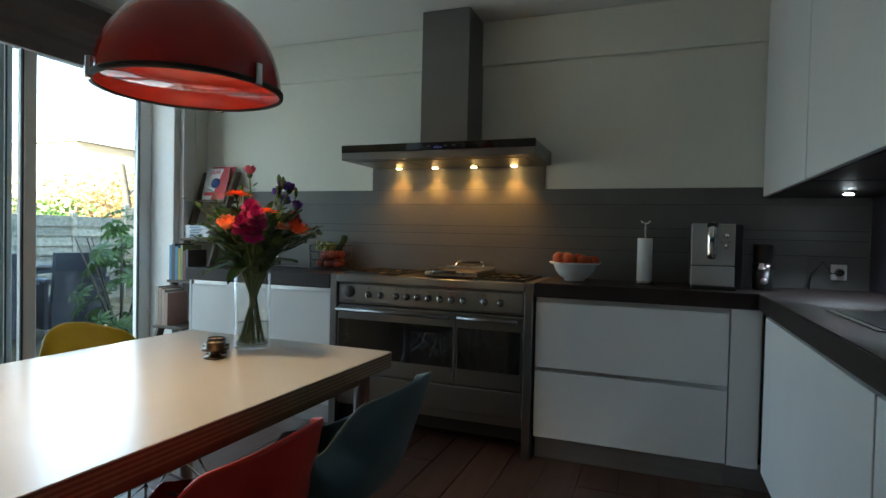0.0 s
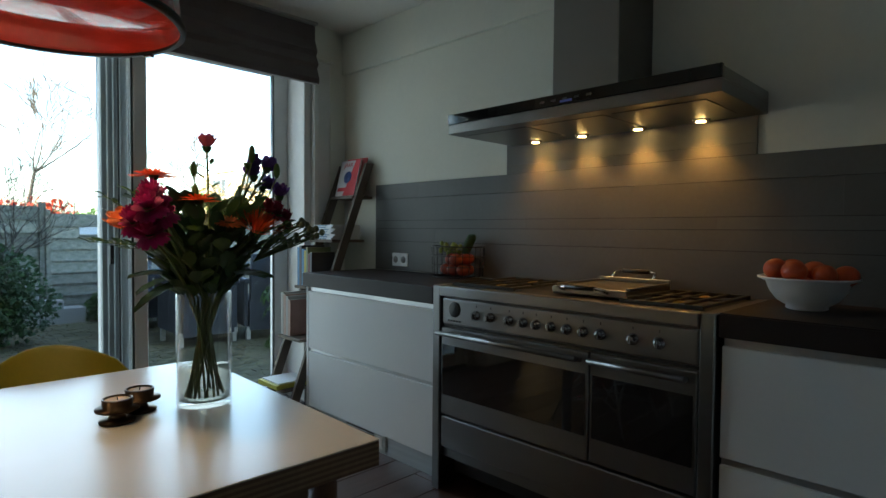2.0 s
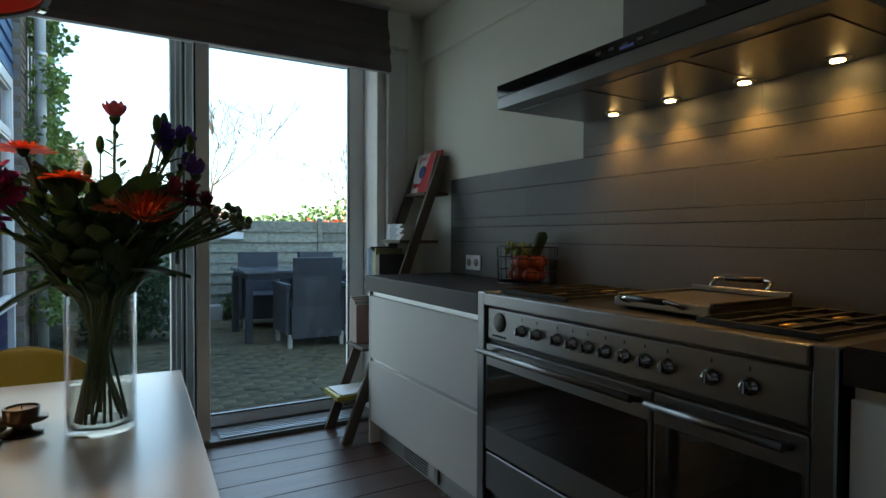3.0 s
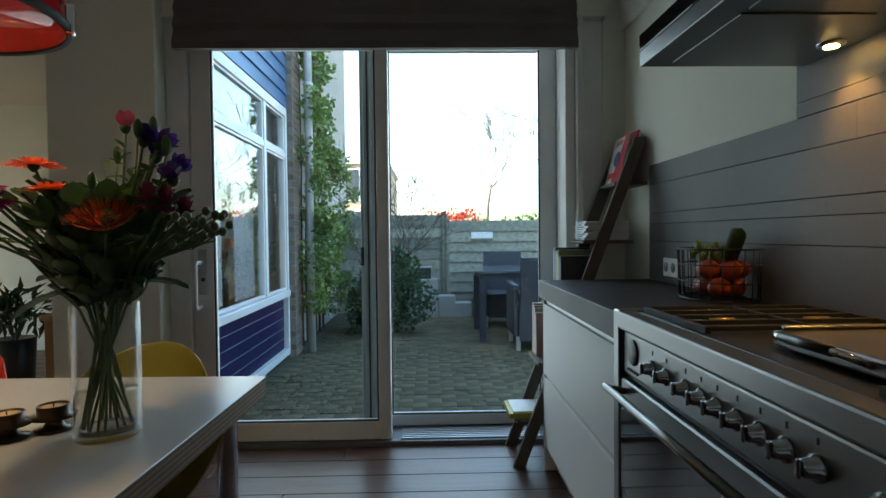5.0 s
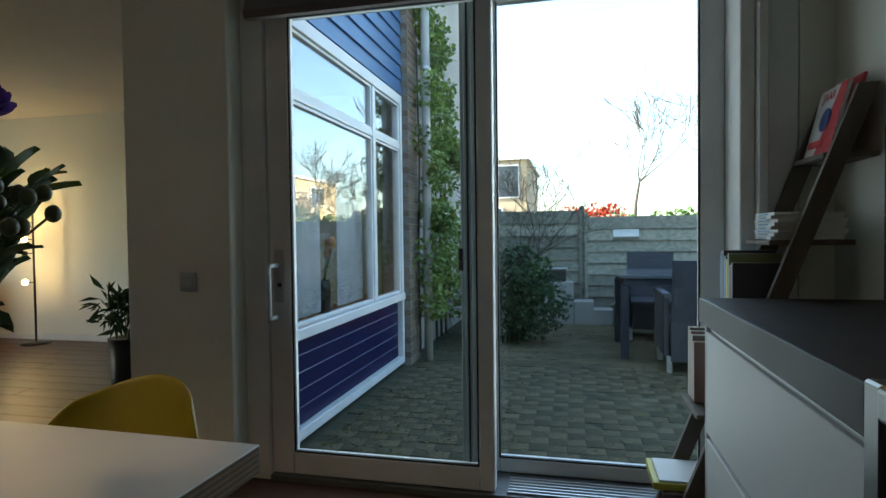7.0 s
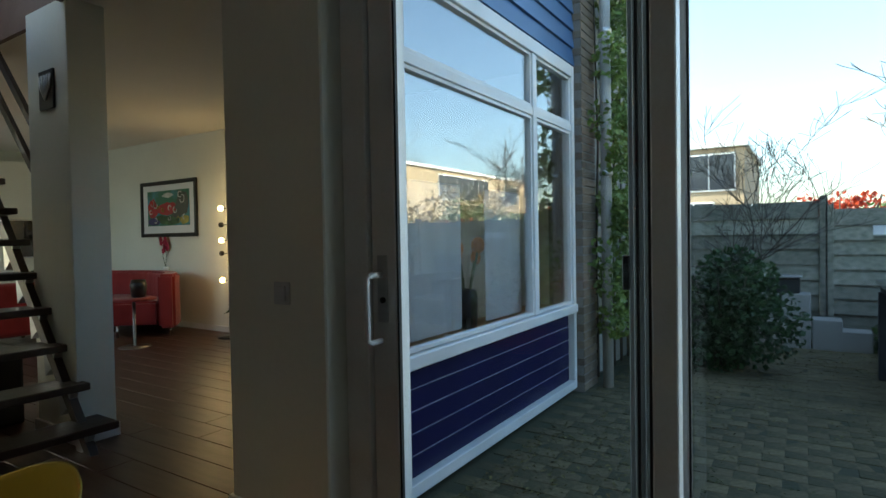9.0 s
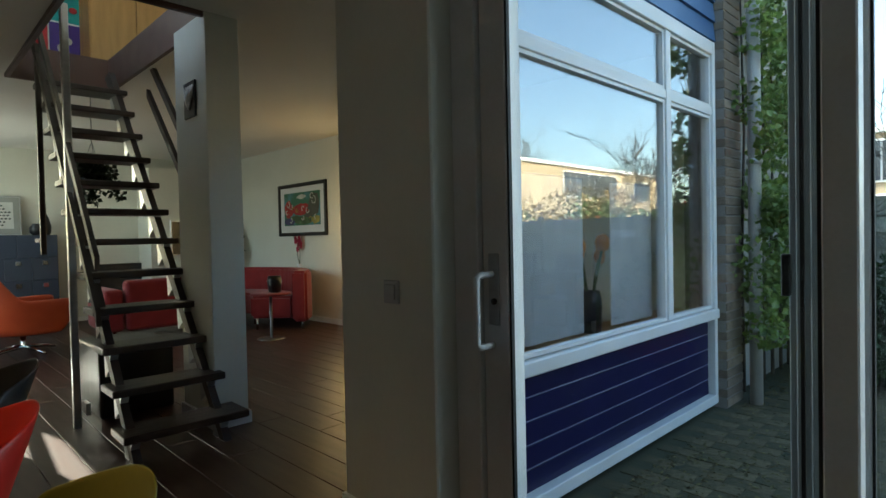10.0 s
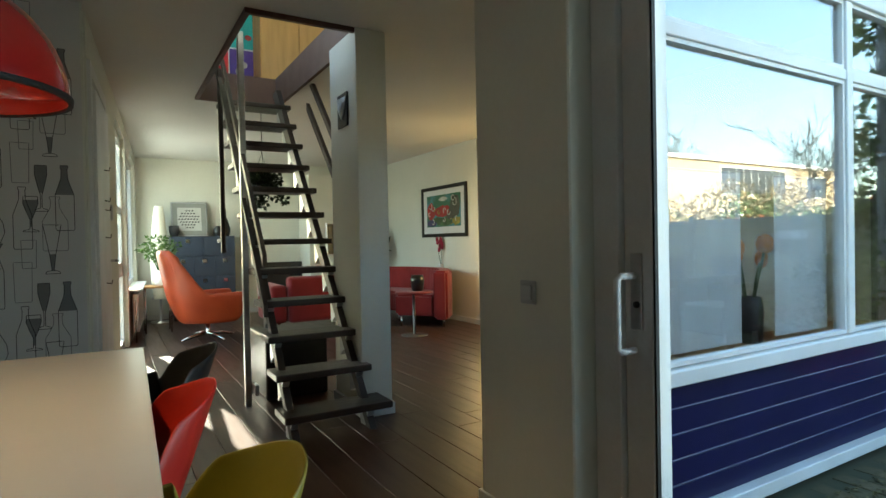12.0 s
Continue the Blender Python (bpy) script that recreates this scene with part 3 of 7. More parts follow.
# dining table
TX0, TX1, TY0, TY1, TZ = -1.595, -0.635, 0.02, 1.998, 0.722
table = thing("dining_table", "white-topped dining table with a layered plywood edge and chrome legs", "table")
part("tabletop", block(TX0, TX1, TY0, TY1, TZ - 0.004, TZ, 0.0015), M_TABLE, table, "white laminate top")
for k in range(9):
    z1 = TZ - 0.0045 - k * 0.0056
    part("ply_layer", block(TX0 + 0.001, TX1 - 0.001, TY0 + 0.001, TY1 - 0.001, z1 - 0.0055, z1), M_PLY_L if k % 2 else M_PLY_D, table)
for x in (TX0 + 0.07, TX1 - 0.07):
    for y in (TY0 + 0.09, TY1 - 0.09):
        leg = part("leg", lathe([(0.026, 0), (0.028, 0.004), (0.028, 0.66), (0.04, 0.664), (0.04, 0.6795), (0, 0.6795)], 20, (x, y, 0)), M_CHROME, table)
for x in (TX0 + 0.07, TX1 - 0.07):
    part("apron", block(x - 0.012, x + 0.012, TY0 + 0.13, TY1 - 0.13, 0.62, 0.6795, 0.003), M_PLY_D, table)
for y in (TY0 + 0.09, TY1 - 0.09):
    part("apron", block(TX0 + 0.11, TX1 - 0.11, y - 0.012, y + 0.012, 0.62, 0.6795, 0.003), M_PLY_D, table)

table.matrix_world = pose(-1.115, TY1, 0, 0, 0, -1.5) @ pose(1.115, -TY1, 0)


# moulded armchairs
def shell_point(u, v):
    """u: -1..1 across, v: 0 front edge .. 1 top of the back. The chair faces +y."""
    lift = max(0.0, (v - 0.42) / 0.58)
    seat_y = 0.24 - 0.47 * min(1.0, v / 0.5)
    y = seat_y - 0.15 * lift ** 1.1 * (1 if v > 0.5 else lift)
    z = 0.445 - 0.05 * math.sin(math.pi * min(1, v / 0.55)) + 0.347 * lift ** 1.35
    half = 0.245 + 0.06 * math.sin(math.pi * min(1, v / 0.75)) - 0.085 * lift ** 2.5
    side = abs(u) ** 3
    arm = math.exp(-((v - 0.42) / 0.24) ** 2)
    x = half * u * (1 + 0.02 * arm)
    z += side * (0.045 + 0.185 * arm) * (1 - 0.75 * lift ** 2)
    z -= (u * u) * 0.06 * lift ** 3
    y += side * 0.16 * lift * (1 - lift * 0.75) + (u * u) * 0.06 * lift
    z -= 0.03 * max(0.0, 1 - v / 0.1) * (1 - abs(u) * 0.3)
    return Vector((x, y, z))


def chair(name, mat, label, m):
    c = thing(name, label, "chair", "moulded chairs round the table")
    bm = bmesh.new()
    nu, nv = 24, 28
    grid = [[bm.verts.new(shell_point(-1 + 2 * i / nu, j / nv)) for i in range(nu + 1)] for j in range(nv + 1)]
    for j in range(nv):
        for i in range(nu):
            bm.faces.new((grid[j][i], grid[j][i + 1], grid[j + 1][i + 1], grid[j + 1][i])).smooth = True
    shell = part("shell", bm, mat, c)
    so = shell.modifiers.new("thickness", "SOLIDIFY")
    so.thickness, so.offset = 0.007, 0
    su = shell.modifiers.new("smooth", "SUBSURF")
    su.levels = su.render_levels = 1
    feet, tops = {}, {}
    for sx in (-1, 1):
        for sy in (-1, 1):
            tops[sx, sy], feet[sx, sy] = Vector((sx * 0.12, sy * 0.10 - 0.02, 0.392)), Vector((sx * 0.235, sy * 0.23 - 0.02, 0.010))
            part("leg", bar([tops[sx, sy], feet[sx, sy]], 0.006, 8), M_CHROME, c)
            part("foot", lathe([(0.012, 0), (0.012, 0.012), (0, 0.013)], 10, (sx * 0.235, sy * 0.23 - 0.02, 0)), M_RUBBER, c)
    sides = (((-1, -1), (1, -1)), ((1, -1), (1, 1)), ((1, 1), (-1, 1)), ((-1, 1), (-1, -1)))
    for a, b in sides:
        part("wire", bar([tops[a], feet[b].lerp(tops[b], 0.42)], 0.0042, 6), M_CHROME, c)
        part("wire", bar([tops[b], feet[a].lerp(tops[a], 0.42)], 0.0042, 6), M_CHROME, c)
        mid = (feet[a] + feet[b]) / 2 * 0.35 + Vector((0, 0, 0.16))
        part("wire", bar([feet[a].lerp(tops[a], 0.30), mid, feet[b].lerp(tops[b], 0.30)], 0.0042, 6), M_CHROME, c)
    part("mount", block(-0.14, 0.14, -0.14, 0.10, 0.385, 0.40, 0.004), M_BLACK, c)
    c.matrix_world = m
    return c


M_CH_YEL = material("olive yellow shell", (0.25, 0.215, 0.020), 0.42, second=(0.21, 0.18, 0.017), scale=4, bump=0.06)
M_CH_RED = material("red shell", (0.50, 0.022, 0.015), 0.4, second=(0.43, 0.018, 0.013), scale=4, bump=0.06)
M_CH_TEAL = material("blue grey shell", (0.055, 0.10, 0.115), 0.42, second=(0.045, 0.085, 0.1), scale=4, bump=0.06)
M_CH_BLACK = material("black shell", (0.02, 0.02, 0.022), 0.4, scale=4, bump=0.06)
chair("dining_chair", M_CH_YEL, "olive yellow moulded armchair on steel legs at the table", pose(-1.42, 1.62, 0, 0, 0, -90))
chair("dining_chair", M_CH_RED, "red moulded armchair on steel legs at the table", pose(-1.375, 1.06, 0, 0, 0, -90))
chair("dining_chair", M_CH_BLACK, "black moulded armchair on steel legs at the table", pose(-1.46, 0.52, 0, 0, 0, -90))
chair("dining_chair", M_CH_TEAL, "blue-grey moulded armchair on steel legs at the table", pose(-0.67, 1.48, 0, 0, 0, 90))
chair("dining_chair", M_CH_RED, "red moulded armchair on steel legs pushed under the table", pose(-0.72, 1.03, 0, 0, 0, 90))

# pendant lamps
def pendant(m, rim):
    p = thing("pendant_lamp", "red enamelled dome pendant with a black rim and glass cover", "pendant lamp", "pendants over the table")
    R, Hh = 0.262, 0.285
    prof = [(R * math.cos(a), Hh * math.sin(a)) for a in [math.pi / 2 * k / 14 for k in range(14)]] + [(0.045, Hh * 0.995)]
    outer = [(r, z) for r, z in prof]
    inner = [(r - 0.004, z - 0.003) for r, z in prof][::-1]
    part("dome", lathe(outer, 48), M_RED, p)
    part("dome_lining", lathe(inner, 48), M_REDIN, p, "bright red inner enamel")
    part("rim", lathe([(R - 0.006, -0.008), (R + 0.006, -0.008), (R + 0.007, 0.006), (R - 0.002, 0.008), (R - 0.006, -0.008)], 48), M_RUBBER, p)
    g = part("cover_glass", lathe([(0, 0.002), (R - 0.006, 0.002), (R - 0.006, 0.006), (0, 0.006)], 48), glass("lamp cover glass", (0.93, 0.94, 0.94), 0.10), p)
    g.visible_shadow = False
    part("cap", lathe([(0.05, Hh - 0.01), (0.05, Hh + 0.05), (0.03, Hh + 0.075), (0.012, Hh + 0.085), (0.012, Hh + 0.1), (0, Hh + 0.1)], 24), M_RED, p)
    part("cable", bar([(0, 0, Hh + 0.1), (0, 0, CEIL - rim - 0.03)], 0.004, 6), M_BLACK, p)
    part("ceiling_rose", lathe([(0.05, CEIL - rim - 0.03), (0.05, CEIL - rim - 0.004), (0, CEIL - rim - 0.002)], 20), M_WHITE, p)
    for a in (25, 145, 265):
        cl = part("clip", block(-0.012, 0.012, R - 0.004, R + 0.013, -0.012, 0.05, 0.003), M_CHROME, p)
        cl.matrix_basis = pose(0, 0, 0, 0, 0, a)
    part("bulb", ball(bmesh.new(), (0, 0, 0.13), 0.035), glow("pendant bulb", (1.0, 0.85, 0.6), 1.0), p)
    p.matrix_world = m
    return p


pendant(pose(-1.085, 1.485, 1.57), 1.57)
pendant(pose(-1.2, 0.68, 1.505), 1.505)
for x, y, z in ((-1.085, 1.485, 1.57), (-1.2, 0.68, 1.505)):
    lamp("pendant_light", "SPOT", 2.0, pose(x, y, z + 0.09), (1.0, 0.66, 0.33), 0.04, spot=125, blend=0.7)

# ---- patio window wall, garden ----
bay = thing("window_1", "white-framed living room window over a dark blue boarded panel", "window", kind="structure")
BX0, BX1 = -5.37, -3.21
part("bottom_rail", block(BX0, BX1, BY - 0.06, BY + 0.02, 0.0, 0.058, 0.004), M_FRAME, bay)
part("window_sill", block(BX0 - 0.01, BX1, BY - 0.06, BY + 0.03, 0.553, 0.615, 0.006), M_FRAME, bay)
for k in range(5):
    z0 = 0.059 + k * 0.0988
    part("board", block(BX0 + 0.046, BX1 - 0.002, BY - 0.033, BY - 0.026, z0, z0 + 0.0926, 0.002), M_BLUE, bay)
part("board_back", block(BX0 + 0.045, BX1 - 0.001, BY - 0.069, BY - 0.0335, 0.059, 0.552), material("pale joint strip", (0.34, 0.36, 0.48), 0.6), bay)
part("stile", block(BX0, BX0 + 0.044, BY - 0.06, BY + 0.02, 0.059, 2.33, 0.004), M_FRAME, bay)
part("mullion", block(-4.71, -4.65, BY - 0.06, BY + 0.015, 0.621, 2.245, 0.004), M_FRAME, bay)
part("stile", block(-3.27, BX1, BY - 0.06, BY + 0.02, 0.621, 2.33, 0.004), M_FRAME, bay)
part("head", block(BX0 + 0.045, -3.271, BY - 0.06, BY + 0.02, 2.246, 2.33, 0.004), M_FRAME, bay)
for x0, x1 in ((BX0 + 0.045, -4.711), (-4.649, -3.271)):
    part("transom", block(x0, x1, BY - 0.055, BY + 0.012, 1.858, 1.912, 0.004), M_FRAME, bay)
    for z0, z1 in ((0.622, 1.857), (1.913, 2.245)):
        for a in ((x0, x0 + 0.018, z0, z1), (x1 - 0.018, x1, z0, z1), (x0 + 0.019, x1 - 0.019, z0, z0 + 0.018), (x0 + 0.019, x1 - 0.019, z1 - 0.018, z1)):
            part("bead", block(a[0], a[1], BY - 0.03, BY + 0.003, a[2], a[3]), M_FRAME, bay)
        window_pane(bay, x0 + 0.003, x1 - 0.003, BY - 0.022, BY - 0.016, z0 + 0.003, z1 - 0.003, M_BAYGLASS)
clad = thing("cladding", "blue horizontal boards above the living room window", "cladding", kind="structure")
for k in range(10):
    z0 = 2.335 + k * 0.125
    part("board", prism([(BY - 0.06, z0), (BY + 0.025, z0), (BY + 0.01, z0 + 0.121), (BY - 0.06, z0 + 0.121)], "x", BX0, BX1), M_CLAD, clad)

ground = solo("ground", block(-400, 400, -400, 400, -0.6, -0.13), M_SOIL, "mossy garden soil reaching the distance", "ground", kind="structure")
patio_bed = solo("patio", block(-8.6, -3.2, 1.1, 7.4, -0.12, -0.0335), M_SOIL, "weathered mossy brick paving of the patio", "paving", kind="structure")

# brick end pier and rendered neighbour wall
solo("pier_core", block(-5.67, -5.385, 0.93, 1.19, -0.1, 6.0), M_MORTAR, "yellow-brown brick pier at the end of the window wall", "pier", kind="structure").name = "wall_brick_pier"
solo("wall_neighbour", block(-9.4, -5.68, 0.9, 1.105, -0.1, 5.6), M_RENDER, "pale grey rendered garden-side wall of the next house", "wall", kind="structure")
pipe = thing("drainpipe", "grey drainpipe running down the brick pier", "drainpipe")
part("pipe", bar([(-5.61, 1.30, -0.03), (-5.61, 1.30, 1.7), (-5.61, 1.30, 5.5)], 0.04, 14), material("grey pvc", (0.44, 0.42, 0.39), 0.5, second=(0.33, 0.315, 0.29), scale=6), pipe)
for z in (0.45, 1.55, 2.6):
    part("bracket", lathe([(0.044, 0), (0.05, 0.005), (0.05, 0.035), (0.044, 0.04)], 14, (-5.61, 1.30, z)), M_ALU, pipe)


# fences
def fence(name, label, m, length, height, boards, m2=None):
    f = thing(name, label, "fence", "garden fences")
    h = height / boards
    rnd = random.Random(len(name) + int(length * 10))
    n = int(length / 1.8) + 1
    for i in range(n + 1):
        part("post", block(min(i * 1.8, length) - 0.035, min(i * 1.8, length) + 0.035, -0.075, 0.0, -0.1, height + 0.05, 0.004), M_FENCE, f)
    for i in range(n):
        a, b = i * 1.8 + 0.036, min((i + 1) * 1.8, length) - 0.036
        if b - a < 0.1:
            continue
        for k in range(boards):
            z0 = k * h + rnd.uniform(-0.004, 0.004)
            bm = prism([(-0.030, z0 - 0.02), (-0.055, z0 - 0.02), (-0.024, z0 + h - 0.006), (-0.004, z0 + h - 0.006)], "x", a, b)
            part("board", bm, M_FENCE, f)
    f.matrix_world = m
    return f


fence("fence", "weathered grey overlapping board fence at the garden end", pose(-8.35, 2.75, 0, 0, 0, 90), 4.6, 1.33, 9)
fence("fence", "weathered grey board fence beside the neighbour wall", pose(-8.35, 1.0, 0, 0, 0, 90), 1.7, 1.42, 9)
fence("fence", "weathered grey board fence along the garden side", pose(-8.3, 7.3, 0, 0, 0, 0), 5.0, 1.5, 10)


# clumps of leaves
def foliage(name, centers, count, size, mat, parent, seed=1, flat=0.5, aspect=0.45, up=0.0):
    """Small folded leaves scattered in balls (centre, radius)."""
    rnd = random.Random(seed)
    verts, faces = [], []
    weights = [r ** 2 for _, r in centers]
    for _ in range(count):
        c, r = rnd.choices(centers, weights)[0]
        d = Vector((rnd.gauss(0, 1), rnd.gauss(0, 1), rnd.gauss(0, 1))).normalized()
        p = Vector(c) + d * r * (rnd.random() ** 0.35)
        s = size * rnd.uniform(0.6, 1.3)
        ax = (d * 0.6 + Vector((rnd.gauss(0, 1), rnd.gauss(0, 1), rnd.gauss(0, 0.7) + up)) * 0.6).normalized()
        sd = ax.cross(Vector((rnd.gauss(0, 1), rnd.gauss(0, 1), rnd.gauss(0, 1)))).normalized() * s * aspect
        nn = ax.cross(sd).normalized() * s * 0.12
        b = len(verts)
        verts += [p, p + ax * s * 0.5 + sd + nn, p + ax * s, p + ax * s * 0.5 - sd + nn]
        faces += [(b, b + 1, b + 2), (b, b + 2, b + 3)]
    me = bpy.data.meshes.new(name)
    me.from_pydata([tuple(v) for v in verts], [], faces)
    me.materials.append(mat)
    ob = new(name, me)
    ob.parent = parent
    return ob


def leaf_mat(name, color, second, rough=0.45):
    return material(name, color, rough, second=second, scale=3, fine=20, bump=0, island=0.35, thin=0.35)


M_LEAF = leaf_mat("leaf green", (0.085, 0.15, 0.035), (0.05, 0.10, 0.02))
M_LEAF_D = leaf_mat("dark leaf", (0.045, 0.09, 0.03), (0.028, 0.06, 0.02))
M_LEAF_Y = leaf_mat("autumn leaf", (0.36, 0.27, 0.11), (0.24, 0.15, 0.07), 0.6)
M_IVY = leaf_mat("climber leaf", (0.22, 0.30, 0.07), (0.10, 0.155, 0.04))
M_BARK = material("bark", (0.085, 0.07, 0.055), 0.95, second=(0.05, 0.042, 0.034), scale=8, bump=0.6, bump_scale=60)


def branches(bm, start, direction, length, radius, depth, rnd, spread=0.6, up=0.15, tips=None, least=0.003):
    pts, rad = [Vector(start)], [radius]
    d = Vector(direction).normalized()
    for k in range(4):
        d = (d + Vector((rnd.gauss(0, 0.13), rnd.gauss(0, 0.13), rnd.gauss(0, 0.06) + up * 0.25))).normalized()
        pts.append(pts[-1] + d * length / 4)
        rad.append(max(least, radius * (1 - 0.14 * (k + 1))))
    tube(bm, pts, rad, 6 if radius > 0.012 else 4, caps=False)
    if tips is not None and depth <= 1:
        tips.append(pts[-1])
    if depth > 0:
        for k in range(rnd.choice((3, 3, 4))):
            i = rnd.randint(1, 4)
            nd = (d + Vector((rnd.gauss(0, spread), rnd.gauss(0, spread), rnd.gauss(0, spread * 0.6) + up))).normalized()
            branches(bm, pts[i], nd, length * rnd.uniform(0.55, 0.8), rad[i] * 0.64, depth - 1, rnd, spread, up, tips, least)


def tree(name, label, base, height, radius, depth, seed, spread=0.6, lean=(0, 0, 1), mat=None, least=0.004):
    t = thing(name, label, "tree", m=pose(*base))
    bm = bmesh.new()
    tips = []
    branches(bm, (0, 0, -0.1), lean, height * 0.42, radius, depth, random.Random(seed), spread, 0.18, tips, least)
    part("trunk", bm, mat or M_BARK, t)
    return t, tips


# bush with a bare shrub in it
bush = thing("bush", "dense dark green evergreen bush beside the patio", "bush", m=pose(-6.75, 1.95, -0.05))
bm = bmesh.new()
for k in range(7):
    a = k * 0.9
    tube(bm, [(0, 0, 0), (0.15 * math.cos(a), 0.12 * math.sin(a), 0.4), (0.32 * math.cos(a), 0.25 * math.sin(a), 0.8)], [0.014, 0.01, 0.005], 5)
part("stems", bm, M_BARK, bush)
foliage("leaves", [((0, 0, 0.45), 0.42), ((0.1, 0.12, 0.7), 0.33), ((-0.12, -0.1, 0.28), 0.38), ((0.12, -0.1, 0.3), 0.36), ((-0.1, 0.05, 0.76), 0.28), ((0.1, 0.3, 0.4), 0.32)], 5200, 0.05, M_LEAF_D, bush, 3)
shrub, tips = tree("bare_shrub", "leafless small tree growing behind the bush", (-6.9, 1.85, 0), 2.7, 0.024, 5, 52, 0.72, (0.0, 0.25, 1), least=0.0022)

# climber on the neighbour wall
ivy = thing("climber", "green climbing plant over the drainpipe and wall", "climber")
bm = bmesh.new()
rnd = random.Random(5)
for k in range(6):
    x = -5.75 - 0.22 * k
    tube(bm, [(x, 1.16 + 0.02, 0), (x + 0.06, 1.19, 0.9), (x - 0.05, 1.18, 1.8), (x + 0.08, 1.2, 2.9)], [0.014, 0.012, 0.009, 0.006], 5)
part("stems", bm, M_BARK, ivy)
cl = []
for k in range(62):
    x = -5.62 - 2.0 * rnd.random() ** 1.3
    top = 3.4 - 0.75 * (-5.62 - x)
    z = 0.25 + (top - 0.25) * rnd.random()
    cl.append(((x, 1.2 + rnd.uniform(0.02, 0.24 if z < 2 else 0.14), z), rnd.uniform(0.06, 0.17)))
for z in (0.45, 0.55, 1.2, 1.28, 1.6, 1.7, 1.78, 2.3, 2.4, 2.5, 2.75, 3.0, 3.2):
    cl.append(((-5.61 + rnd.uniform(-0.12, 0.1), 1.38 + rnd.uniform(-0.02, 0.08), z), rnd.uniform(0.06, 0.12)))
foliage("leaves", cl, 7000, 0.05, M_IVY, ivy, 6)


# rattan garden furniture
M_RATTAN = material("grey rattan", (0.036, 0.039, 0.050), 0.6, second=(0.022, 0.024, 0.032), scale=60, fine=200, stretch=(1, 1, 3), bump=0.6, bump_scale=140)
M_TABLEGLASS = material("grey table top", (0.10, 0.11, 0.12), 0.12, bump=0)


def garden_chair(m):
    c = thing("garden_chair", "dark grey woven rattan garden armchair on the patio", "chair", "garden chairs")
    part("seat", block(-0.26, 0.26, -0.25, 0.28, 0.12, 0.42, 0.02, 2), M_RATTAN, c)
    part("backrest", prism([(-0.30, 0.42), (-0.24, 0.42), (-0.30, 0.92), (-0.36, 0.92)], "x", -0.25, 0.25), M_RATTAN, c)
    part("back_panel", prism([(-0.30, 0.10), (-0.252, 0.10), (-0.252, 0.42), (-0.301, 0.42)], "x", -0.26, 0.26), M_RATTAN, c)
    for s in (-1, 1):
        part("arm", block(s * 0.29 - 0.03, s * 0.29 + 0.03, -0.30, 0.28, 0.60, 0.655, 0.012, 2), M_RATTAN, c)
        part("side", block(s * 0.29 - 0.022, s * 0.29 + 0.022, -0.26, 0.27, 0.14, 0.599, 0.006), M_RATTAN, c)
        for y in (-0.26, 0.24):
            part("leg", block(s * 0.27 - 0.022, s * 0.27 + 0.022, y - 0.022, y + 0.022, 0.0, 0.139, 0.004), M_ALU, c)
    c.matrix_world = m
    return c


gc = garden_chair(pose(-5.75, 3.62, -0.03, 0, 0, 90))
for x, y, a in ((-7.15, 3.45, -90), (-7.05, 4.25, -80), (-5.68, 4.35, 80)):
    copy_thing(gc, pose(x, y, -0.03, 0, 0, a))
gt = thing("garden_table", "dark grey garden table with a glass top", "table")
part("tabletop", block(-6.85, -5.95, 3.0, 4.8, 0.70, 0.735, 0.004), M_TABLEGLASS, gt)
part("frame", block(-6.82, -5.98, 3.03, 4.77, 0.64, 0.699, 0.004), M_RATTAN, gt)
for x in (-6.80, -6.0):
    for y in (3.05, 4.75):
        part("leg", block(x - 0.035, x + 0.035, y - 0.035, y + 0.035, -0.03, 0.639, 0.004), M_RATTAN, gt)

# far houses, hedge and trees
M_FARBRICK = material("far yellow brick", (0.42, 0.33, 0.22), 0.95, second=(0.34, 0.26, 0.17), scale=3, fine=40, bump=0.2)
M_FARGLASS = material("far window glass", (0.03, 0.035, 0.045), 0.08, bump=0)


def house(label, m, w, d, h, rows):
    hs = thing("house", label, "house", "houses beyond the garden")
    part("wall", block(-w / 2, w / 2, 0, d, -0.6, h), M_FARBRICK, hs)
    part("roof", block(-w / 2 - 0.15, w / 2 + 0.15, -0.15, d + 0.15, h, h + 0.22, 0.02), M_FRAME, hs)
    for x, z, ww, hh in rows:
        win = part("window", block(x - ww / 2, x + ww / 2, -0.06, -0.002, z, z + hh, 0.01), M_FRAME, hs)
        k = max(1, round(ww / 0.8))
        for i in range(k):
            a = x - ww / 2 + 0.06 + i * (ww - 0.06) / k
            part("pane", block(a, a + (ww - 0.06) / k - 0.06, -0.075, -0.062, z + 0.07, z + hh - 0.07), M_FARGLASS, win)
    hs.matrix_world = m
    return hs


